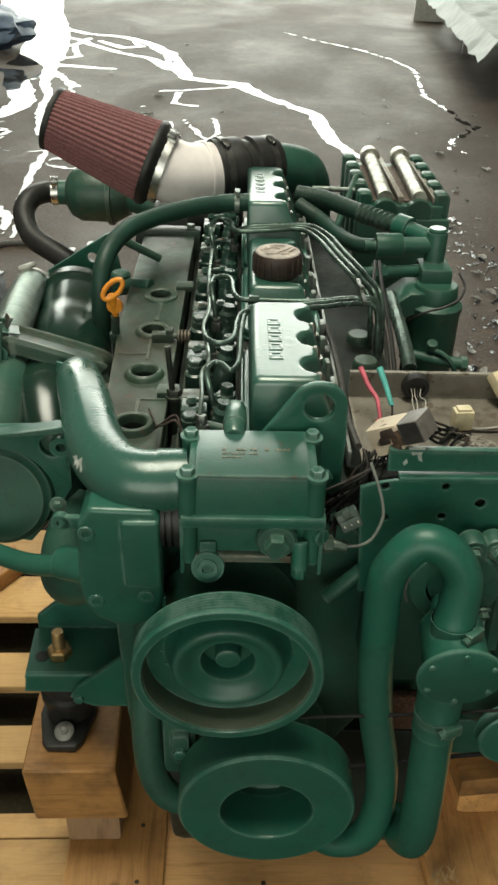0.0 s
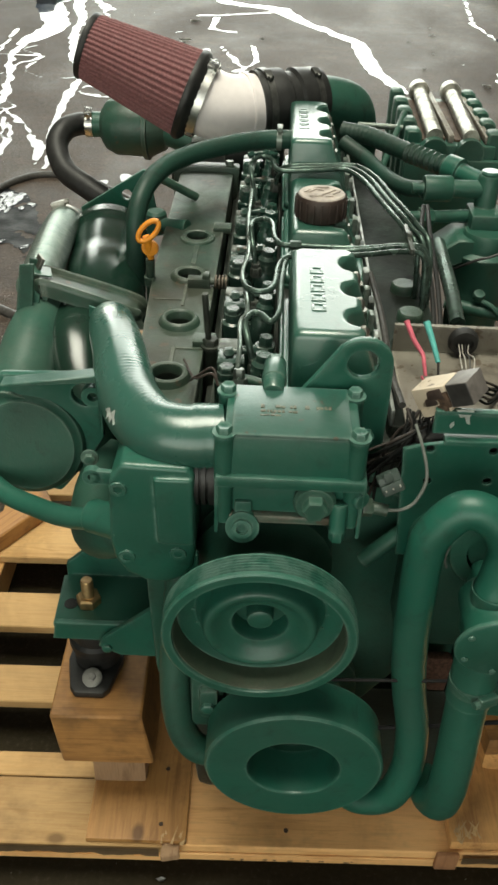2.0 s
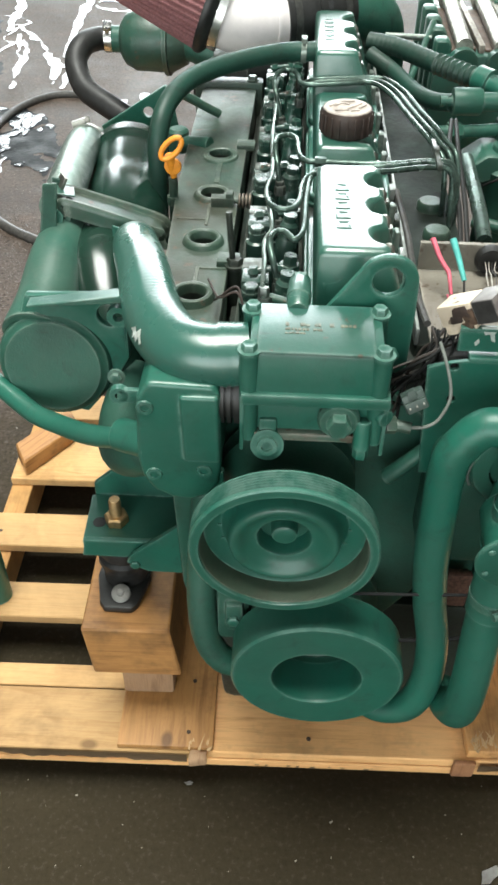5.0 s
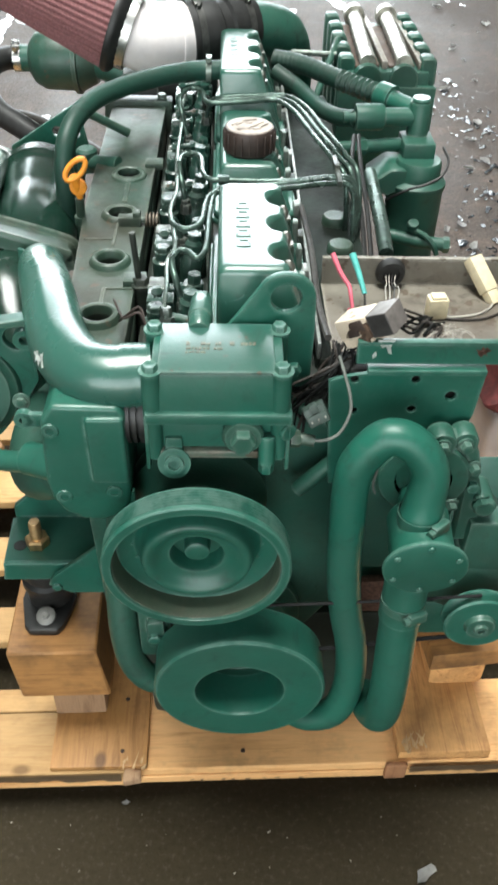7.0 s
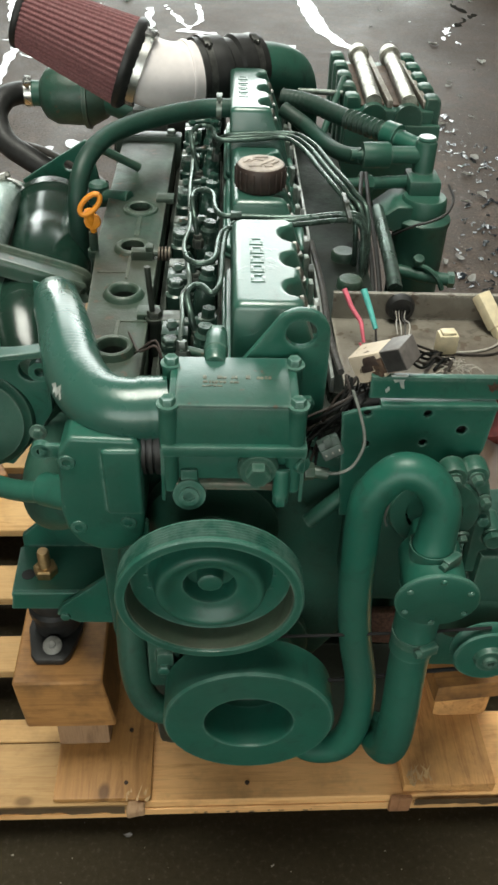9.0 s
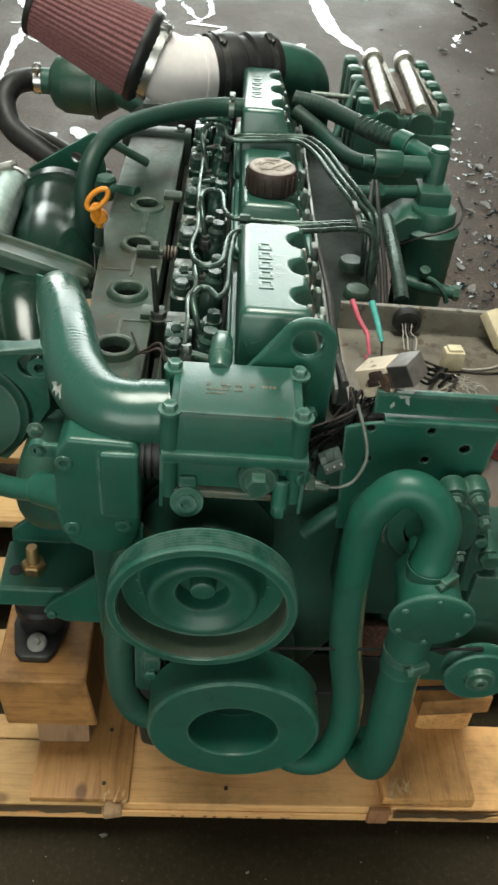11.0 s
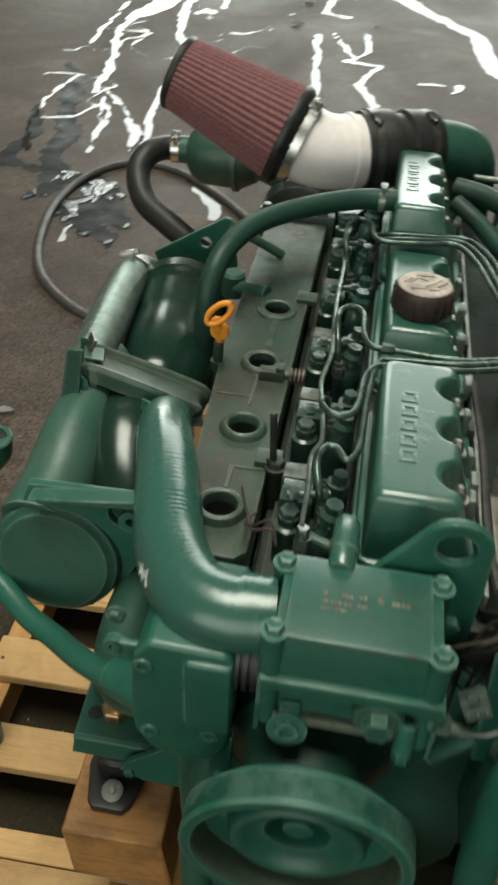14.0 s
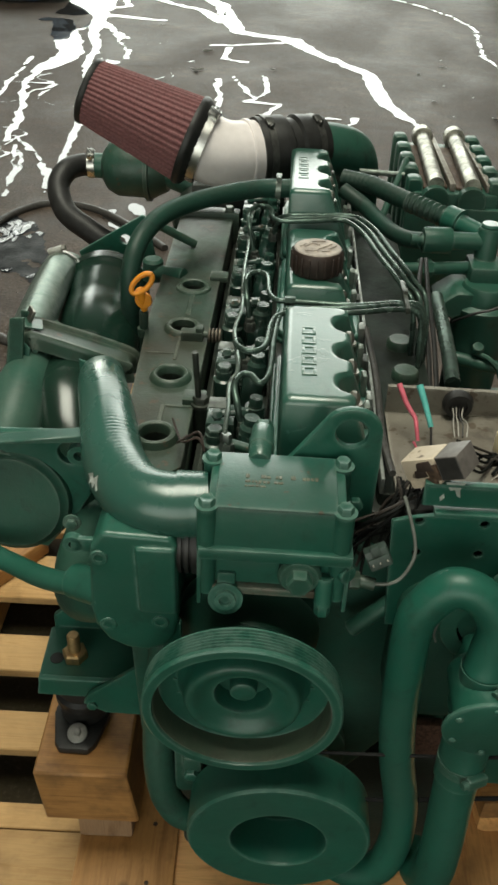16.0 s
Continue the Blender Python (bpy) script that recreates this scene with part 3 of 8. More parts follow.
def pallet():
    base = empty("pallet", (0.05, 0.803, 0), PALLET_TURN, "pale pine shipping pallet with knots and dirty edges", "pallet")
    x0, x1 = -0.575, 0.80
    deck = [(0.255, 0.335), (0.425, 0.515), (0.615, 0.745), (0.82, 0.91), (0.98, 1.07), (1.14, 1.25)]
    for i, (a, b) in enumerate(deck):
        board("deck_board", x0, x1, a, b, DECK - 0.02, DECK, WOOD_X, base, seed=i)
    board("deck_board", x0, -0.128, 0.0, 0.111, DECK - 0.02, DECK, WOOD_X, base, seed=7)
    board("deck_board", x0, -0.128, 0.1135, 0.157, DECK - 0.02, DECK, WOOD_X, base, seed=8)
    board("deck_board", -0.126, x1, 0.004, 0.157, DECK - 0.02, DECK - 0.001, FRONT_WOOD, base, seed=9)
    for x in (x0, -0.16, 0.34, x1 - 0.045):
        board("stringer", x, x + 0.045, 0.05, 1.235, 0.022, DECK - 0.021, WOOD_Y, base)
    for a, b in ((0.06, 0.14), (0.742, 0.832), (1.14, 1.24)):
        board("bottom_board", x0, x1, a, b, 0.002, 0.021, WOOD_X, base)
    board("front_rail", x0, x1, 0.002, 0.016, 0.078, DECK - 0.0215, FRONT_WOOD, base)
    board("edge_strip", x0, -0.13, -0.0005, 0.0015, 0.078, DECK - 0.027, FRONT_WOOD, base, 0.0005)
    for xa, xb, seed, drop in ((x0 + 0.01, -0.14, 5, 0.021), (0.325, 0.70, 8, 0.019)):
        smear = bmesh.new()
        n = 60
        top, low = [], []
        for i in range(n + 1):
            x = xa + (xb - xa) * i / n
            top.append(smear.verts.new((x, -0.0022, DECK - 0.003 - 0.004 * abs(noise.noise((x * 30, 1, 0))))))
            low.append(smear.verts.new((x, -0.0022, min(DECK - 0.006, DECK - drop + 0.016 * noise.noise((x * 17, seed, 0)) + 0.006 * noise.noise((x * 60, 9, 0))))))
        for i in range(n):
            smear.faces.new((low[i], low[i + 1], top[i + 1], top[i]))
        bmesh.ops.solidify(smear, geom=smear.faces[:], thickness=-0.0012)
        part("dirty_edge", smear, DIRTY_WOOD, base, "blackened dirt along the deck edge")
    frng = random.Random(12)
    for k in range(9):
        x, w = -0.03 + 0.024 * k + frng.uniform(-0.008, 0.008), frng.uniform(0.002, 0.009)
        z = 0.0835 + frng.uniform(-0.002, 0.002)
        part("dirty_fleck", sculpt(box(x, x + w, 0.0008, 0.0024, z, z + frng.uniform(0.0012, 0.003), 0.0003, seg=1), 0.0008, 200), DIRTY_WOOD, base)
    board("end_patch", 0.284, 0.319, -0.006, 0.003, 0.083, DECK + 0.004, SPLIT_RED, base, 0.002, 5)
    rng = random.Random(3)
    spots = [(x + 0.022, (a + b) / 2) for a, b in deck for x in (x0, -0.16, 0.34, x1 - 0.045)]
    spots += [(-0.14, 0.02), (-0.139, 0.114), (-0.113, 0.151), (0.362, 0.03), (0.372, 0.12), (-0.55, 0.03), (-0.552, 0.09), (0.05, 0.03), (0.052, 0.12)]
    for x, y in spots:
        z = DECK + (0.0112 if -0.25 < x < -0.099 and y < 0.2 else 0.0)
        part("nail", lathe([(0, -0.002), (0.0036, -0.002), (0.0036, 0.0008), (0.002, 0.0013), (0, 0.0013)], (x + rng.uniform(-0.008, 0.008), y + rng.uniform(-0.012, 0.012), z), (0, 0, 1), 10), RUSTY, base)
    return base


pallet()


def block(name, x0, x1, y0, y1, z0, z1, material, label, group="packing timber under the engine", turn=PALLET_TURN, r=0.003):
    ob = thing(name, sculpt(box(x0, x1, y0, y1, z0, z1, r), 0.0015, 12), material, label, "timber block", group)
    ob.matrix_world = pose(0.05, 0.803, 0, 0, 0, turn)
    return ob


block("runner_board", -0.252, -0.098, 0.003, 1.2, DECK, DECK + 0.011, WET_WOOD, "broad stained runner board nailed along the pallet deck")
stub = thing("split_stub", sculpt(box(-0.136, -0.108, -0.016, 0.0045, DECK - 0.014, DECK + 0.005, 0.006, seg=4), 0.005, 60), SPLIT_WOOD, "pale splintered stub of wood nailed to the deck edge", "timber offcut")
stub.matrix_world = pose(0.05, 0.803, 0, 0, 0, PALLET_TURN)
block("packing_block", -0.252, -0.168, 0.098, 0.34, DECK + 0.012, 0.262, SPLIT_WOOD, "rough split timber under the engine mount block", r=0.006)
skew = thing("mount_block", sculpt(prism([(-0.279, 0.2625), (-0.146, 0.2625), (-0.160, 0.372), (-0.289, 0.372)], 0.046, 0.27, "y", 0.003), 0.0015, 12), BLOCK_WOOD, "stained pine block, sawn askew, carrying the front engine mount", "timber block", "packing timber under the engine")
skew.matrix_world = pose(0.05, 0.803, 0, 0, 0, PALLET_TURN)
block("runner_board", 0.305, 0.455, 0.008, 1.2, DECK, DECK + 0.022, ORANGE_PINE, "weathered runner board lying along the pallet deck")
block("packing_block", 0.372, 0.470, 0.129, 0.40, DECK + 0.022, 0.2255, ORANGE_PINE, "rough round-edged timber under a thin plank", r=0.016)
block("packing_plank", 0.367, 0.485, 0.070, 0.42, 0.226, 0.266, BLOCK_WOOD, "thin reddish pine plank on the rough timber", turn=PALLET_TURN + 5)
block("mount_block", 0.372, 0.485, 0.21, 0.42, 0.2665, 0.372, BLOCK_WOOD, "square-sawn pine block carrying the front engine mount")
block("packing_beam", -0.30, -0.17, 0.95, 1.15, DECK + 0.022, 0.372, WOOD_OLD, "timber beam under the rear of the engine")
block("packing_beam", 0.28, 0.41, 0.95, 1.15, DECK + 0.022, 0.372, WOOD_OLD, "timber beam under the rear of the engine")
srng = random.Random(21)
for cx, cy, cz, count in ((0.330, 0.012, DECK + 0.022, 20), (-0.122, 0.002, DECK + 0.010, 8)):
    chips = []
    for k in range(count):
        ln, w = srng.uniform(0.006, 0.024), srng.uniform(0.0010, 0.0034)
        m = Matrix.Translation((cx + srng.uniform(-0.020, 0.020), cy + srng.uniform(-0.006, 0.012), cz + 0.0006 * k)) @ Euler((srng.uniform(0.0, 0.25), srng.uniform(-0.2, 0.2), srng.uniform(-0.7, 0.7))).to_matrix().to_4x4()
        chips.append(moved(prism([(-w, 0), (w, 0), (w * 0.2, ln)], 0, 0.0010, "z", 0), m))
    tuft = thing("splinters", join(*chips), SPLINTER, "pale torn splinters at the broken end of a board", "splinters", "splinters on the timber")
    tuft.matrix_world = pose(0.05, 0.803, 0, 0, 0, PALLET_TURN)
wedge = thing("timber_offcut", sculpt(prism([(0.0, 0.0), (0.16, 0.0), (0.19, 0.06), (0.03, 0.06)], 0.0, 0.04, "z", 0.003), 0.002, 14), BLOCK_WOOD, "brown sawn timber offcut lying on the pallet corner", "timber offcut")
wedge.matrix_world = pose(-0.53, 1.39, DECK + 0.001, 0, 0, 58)


def jug():
    base = empty("plastic_jug", (0.678, 1.60, DECK), 10, "milky plastic jug under a red rag on the pallet", "jug")
    part("body", join(box(-0.07, 0.12, -0.05, 0.13, 0.0, 0.150, 0.02, (0.006, 0.006), 3)), JUG_WHITE, base)
    part("rag", sculpt(box(-0.080, 0.135, -0.065, 0.14, 0.136, 0.252, 0.035, (0.03, 0.035), 4), 0.022, 22), RAG_RED, base, "crumpled dark red rag")


JUG_WHITE = plain("milky_plastic", (0.33, 0.30, 0.295), 0.45, 0.0, 0.1, 20.0, 0.1)
RAG_RED = plain("dark_red_cloth", (0.085, 0.014, 0.013), 0.85, 0.0, 0.4, 60.0, 0.6)
jug()


# ---- the engine: x to its right, y from front to back, z above the floor ----


def bolt(place, direction, radius, height, parent, material=None, washer=0.0, name="bolt", label=""):
    return part(name, hexagon(radius, height, place, direction, washer, height * 0.06), material or GREEN, parent, label)


def core():
    block_ = part("engine_block", sculpt(box(-0.125, 0.125, 0.125, 0.98, 0.47, 0.80, 0.012), 0.002, 9), GREEN_CAST, ENGINE)
    part("crankcase_side", sculpt(box(-0.15, -0.1255, 0.14, 0.95, 0.50, 0.70, 0.01), 0.002, 9), GREEN_CAST, block_)
    part("crankcase_side", sculpt(box(0.1255, 0.17, 0.14, 0.95, 0.60, 0.80, 0.012), 0.002, 9), GREEN_CAST, block_)
    part("timing_cover", sculpt(prism([(-0.15, 0.50), (-0.06, 0.44), (0.10, 0.44), (0.15, 0.52), (0.16, 0.78), (0.06, 0.86), (-0.10, 0.86), (-0.16, 0.76)], 0.075, 0.12, "y", 0.008, seg=2), 0.001, 15), GREEN_CAST, ENGINE)
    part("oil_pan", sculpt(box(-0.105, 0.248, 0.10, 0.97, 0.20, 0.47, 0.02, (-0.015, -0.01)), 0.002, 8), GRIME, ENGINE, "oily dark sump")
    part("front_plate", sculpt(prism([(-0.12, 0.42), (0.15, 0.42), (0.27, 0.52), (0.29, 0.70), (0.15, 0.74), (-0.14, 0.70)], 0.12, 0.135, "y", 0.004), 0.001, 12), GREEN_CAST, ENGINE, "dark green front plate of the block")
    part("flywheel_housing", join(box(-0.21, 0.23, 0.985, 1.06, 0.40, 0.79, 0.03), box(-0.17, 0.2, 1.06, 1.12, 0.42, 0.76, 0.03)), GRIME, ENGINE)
    part("turbine_housing", sculpt(join(
        lathe([(0, -0.05), (0.045, -0.05), (0.066, -0.035), (0.074, 0.0), (0.066, 0.035), (0.045, 0.05), (0, 0.05)], (-0.150, 1.0, 0.825), (0.2, 1, 0), 28),
        box(-0.19, -0.02, 0.968, 1.03, 0.72, 0.905, 0.022),
        box(-0.12, -0.01, 0.94, 0.98, 0.79, 0.91, 0.010)), 0.004, 26), GRIME, ENGINE, "sooty turbine housing behind the head")
    for x in (-0.235, 0.245):
        part("rear_mount_foot", box(x - 0.045, x + 0.045, 0.96, 1.07, 0.374, 0.46, 0.006), GREEN, ENGINE)
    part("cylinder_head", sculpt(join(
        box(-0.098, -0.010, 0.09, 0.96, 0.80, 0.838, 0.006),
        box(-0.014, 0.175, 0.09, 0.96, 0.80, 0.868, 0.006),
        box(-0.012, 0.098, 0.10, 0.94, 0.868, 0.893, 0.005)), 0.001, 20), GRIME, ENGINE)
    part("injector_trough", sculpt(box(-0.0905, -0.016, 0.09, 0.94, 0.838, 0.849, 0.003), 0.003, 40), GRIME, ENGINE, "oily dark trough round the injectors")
    return block_


core()


def manifold_rail():
    ports = [0.174 + 0.1285 * i for i in range(4)]
    rim = [(-0.158, 0.114), (-0.112, 0.114), (-0.1015, 0.124), (-0.0985, 0.845), (-0.104, 0.852), (-0.184, 0.852), (-0.1905, 0.840), (-0.1875, 0.457), (-0.177, 0.254), (-0.169, 0.18), (-0.166, 0.124)]
    rail = part("manifold_rail", sculpt(prism([(-0.136 + (x + 0.136) * 0.97, y) for x, y in rim], 0.79, 0.8585, "z", 0.004), 0.0012, 14), RAIL, ENGINE, "oily dark manifold rail with open port bosses")
    part("rail_top", prism(rim, 0.8585, 0.8845, "z", 0.003, [(-0.136, y, 0.0158) for y in ports], 2), RAIL, rail)
    for i, y in enumerate(ports):
        drop = (0.0, 0.001, 0.002, 0.0055)[i]
        part("port_boss", lathe([(0.0275, -0.004), (0.0245, 0.0035), (0.0225, 0.0075 - drop), (0.0195, 0.0085 - drop), (0.0172, 0.0075 - drop), (0.0160, 0.005), (0.0155, -0.012)], (-0.136, y, 0.8845), (0, 0, 1), 32), GREEN_OILY, rail, "ring boss round an open bore")
        part("port_bore", lathe([(0.0156, 0.0), (0.0152, -0.018), (0, -0.020)], (-0.136, y, 0.8805), (0, 0, 1), 24), GRIME, rail)
    for x0, x1, y0, y1 in ((-0.139, -0.134, 0.205, 0.24), (-0.134, -0.098, 0.237, 0.2405), (-0.139, -0.135, 0.345, 0.41), (-0.138, -0.131, 0.47, 0.55), (-0.176, -0.139, 0.36, 0.3625)):
        part("weld_rib", box(x0, x1, y0, y1, 0.8840, 0.8858, 0.0006, seg=1), RAIL, rail)
    for y, h in ((0.255, 0.007), (0.60, 0.006)):
        part("lug", box(-0.115, -0.088, y - 0.012, y + 0.012, 0.8815, 0.8845 + h, 0.002), GREEN_OILY, rail)
    flange = part("rear_flange", sculpt(box(-0.205, -0.088, 0.853, 0.885, 0.80, 0.893, 0.006), 0.0015, 30), GREEN_OILY, rail, "sooty rear flange of the rail")
    for x in (-0.196, -0.106):
        part("flange_bolt", hexagon(0.008, 0.008, (x, 0.868, 0.892), (0, 0, 1), 0.011), DUSTY_TAB, flange)
    part("brace_bar", sweep([(-0.222, 0.690, 0.935), (-0.150, 0.712, 0.890)], 0.007, 12), GREEN_OILY, rail, "oily brace bar")
    part("side_stub", join(sweep([(-0.20, 0.62, 0.878), (-0.155, 0.60, 0.884)], 0.012, 14), lathe([(0, 0), (0.016, 0), (0.016, 0.03), (0.012, 0.034), (0, 0.034)], (-0.205, 0.625, 0.865), (0, 0, 1), 16)), GREEN_CAST, rail)


manifold_rail()


def scallop_cover(y0, y1, top, base, lean, draw, side):
    """A cast valve cover whose right edge is scalloped for three nuts."""
    bm = bmesh.new()
    n = 48
    rows = []
    bites = [y0 + (y1 - y0) * f for f in (0.2, 0.5, 0.8)]
    fillet = 0.0085
    levels = [(base, 0.0, 0.0), (base + (top - base) * 0.5, 0.3, 0.0)]
    levels += [(top - fillet * (1 - math.sin(q)), 0.6, fillet * (1 - math.cos(q))) for q in (0.0, 0.35, 0.7, 1.05, 1.35, math.pi / 2)]
    levels += [(top, 0.6, fillet + 0.0012)]
    for z, k, e in levels:
        out = []
        xa, xb = -0.004 + 0.005 * k + side * k + e, 0.0915 - draw * k - e
        ya, yb = y0 - 0.002 + lean * k + e, y1 + 0.002 - 0.004 * k - e
        c = 0.006
        out += [(xa + c, ya), (xb - c, ya), (xb - 0.3 * c, ya + 0.3 * c), (xb, ya + c)]
        for i in range(1, n):
            y = ya + c + (yb - ya - 2 * c) * i / n
            d = min(abs(y - b) for b in bites)
            bite = 0.0165 * max(0.0, 1 - (d / 0.021) ** 2) ** 0.5 if d < 0.021 else 0.0
            out.append((xb - bite * (1.0 if z > base + 0.02 else 0.15), y))
        out += [(xb, yb - c), (xb - c, yb), (xa + c, yb), (xa, yb - c), (xa, ya + c), (xa + 0.3 * c, ya + 0.3 * c)]
        rows.append([bm.verts.new((x, y, z)) for x, y in out])
    for lo, hi in zip(rows, rows[1:]):
        for i in range(len(lo)):
            j = (i + 1) % len(lo)
            bm.faces.new((lo[i], lo[j], hi[j], hi[i]))
    for f in bm.faces:
        f.smooth = True
    bm.faces.new(rows[-1])
    bm.faces.new(rows[0][::-1])
    bmesh.ops.recalc_face_normals(bm, faces=bm.faces)
    return bm, bites


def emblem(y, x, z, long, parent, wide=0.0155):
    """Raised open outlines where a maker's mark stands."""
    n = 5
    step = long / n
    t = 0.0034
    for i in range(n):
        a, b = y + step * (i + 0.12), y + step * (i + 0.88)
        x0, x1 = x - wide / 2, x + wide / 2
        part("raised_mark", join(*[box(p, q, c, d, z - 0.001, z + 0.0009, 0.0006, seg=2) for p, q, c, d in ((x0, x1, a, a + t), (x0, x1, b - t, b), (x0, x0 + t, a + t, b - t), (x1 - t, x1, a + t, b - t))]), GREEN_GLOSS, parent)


def valve_covers():
    for y0, y1, top, lean, mark in ((0.118, 0.335, 0.976, 0.012, (0.167, 0.112, 0.0245)), (0.395, 0.632, 0.958, 0.052, None), (0.655, 0.889, 1.002, 0.022, (0.718, 0.115, 0.016))):
        base = 0.893
        bm, bites = scallop_cover(y0, y1, top, base + 0.012, lean, 0.055 if top > 1 else 0.033, -0.006 if top > 1 else -0.002)
        cover = part("valve_cover", bm, GREEN_GLOSS, ENGINE, "green cast valve cover with three scallops for its nuts")
        for grow, low, high, r in ((0.0045, base + 0.005, base + 0.0150, 0.0042), (0.0075, base, base + 0.0052, 0.0015)):
            xa, xb, ya, yb, c = -0.006 - grow, 0.092 + grow, y0 - 0.003 - grow, y1 + 0.003 + grow * 0.5, 0.012 + grow
            rim = [(xm + c * math.cos(radians(q)), ym + c * math.sin(radians(q))) for xm, ym, q0 in ((xb - c, yb - c, 0), (xa + c, yb - c, 90), (xa + c, ya + c, 180), (xb - c, ya + c, 270)) for q in range(q0, q0 + 91, 18)]
            part("cover_flange", prism(rim, low, high, "z", r, seg=3), GREEN_GLOSS, cover)
        for b in bites:
            part("cover_nut", hexagon(0.0066, 0.012, (0.058 if top > 1 else 0.0715, b, top - 0.026), (0, 0, 1), 0.0095, 0.003), STEEL_DULL, cover, "dull steel nut in its scallop")
            part("cover_tab", sculpt(box(0.086, 0.093, b + 0.018, b + 0.034, base + 0.010, base + 0.042, 0.0025), 0.002, 60), DUSTY_TAB, cover, "worn bright edge between the scallops")
            part("nut_seat", lathe([(0, 0), (0.011, 0), (0.0105, top - 0.026 - base - 0.012), (0, top - 0.026 - base - 0.012)], (0.058 if top > 1 else 0.0715, b, base + 0.012), (0, 0, 1), 16), GREEN_OILY, cover)
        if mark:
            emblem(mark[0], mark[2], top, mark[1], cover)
    cap = part("oil_filler_cap", lathe([(0, 0.0), (0.030, 0.0), (0.0325, 0.003), (0.0335, 0.028), (0.0315, 0.032), (0, 0.0322)], (0.036, 0.475, 0.958), (0, 0, 1), 40), CAP_BROWN, ENGINE, "worn dark brown screw cap")
    part("cap_top", lathe([(0, 0.0), (0.0305, 0.0), (0.0295, 0.0012), (0, 0.0014)], (0.036, 0.475, 0.990), (0, 0, 1), 32), CAP_DUST, cap, "dusty worn top with a moulded grip")
    for k in range(20):
        a = k * math.tau / 20
        part("grip_rib", moved(box(-0.0016, 0.0016, -0.0012, 0.0012, 0.003, 0.028, 0.0005, seg=1), Matrix.Translation((0.036 + 0.0335 * math.cos(a), 0.475 + 0.0335 * math.sin(a), 0.958)) @ Matrix.Rotation(a, 4, "Z")), CAP_BROWN, cap)
    for px, py, ln, turn in ((-0.019, 0.004, 0.007, 0.9), (-0.012, 0.006, 0.009, 0.9), (-0.004, 0.010, 0.008, -0.5), (0.002, -0.006, 0.009, 0.8), (0.012, 0.004, 0.010, 0.9), (0.019, 0.0, 0.008, 0.9), (0.0, 0.018, 0.010, 0.1), (-0.008, -0.014, 0.009, 0.1), (0.010, -0.014, 0.006, 0.3)):
        part("moulded_bar", moved(box(-ln, ln, -0.0014, 0.0014, 0, 0.0018, 0.0006, seg=1), Matrix.Translation((0.036 + px, 0.475 + py, 0.9912)) @ Matrix.Rotation(turn, 4, "Z")), CAP_DUST, cap)


valve_covers()


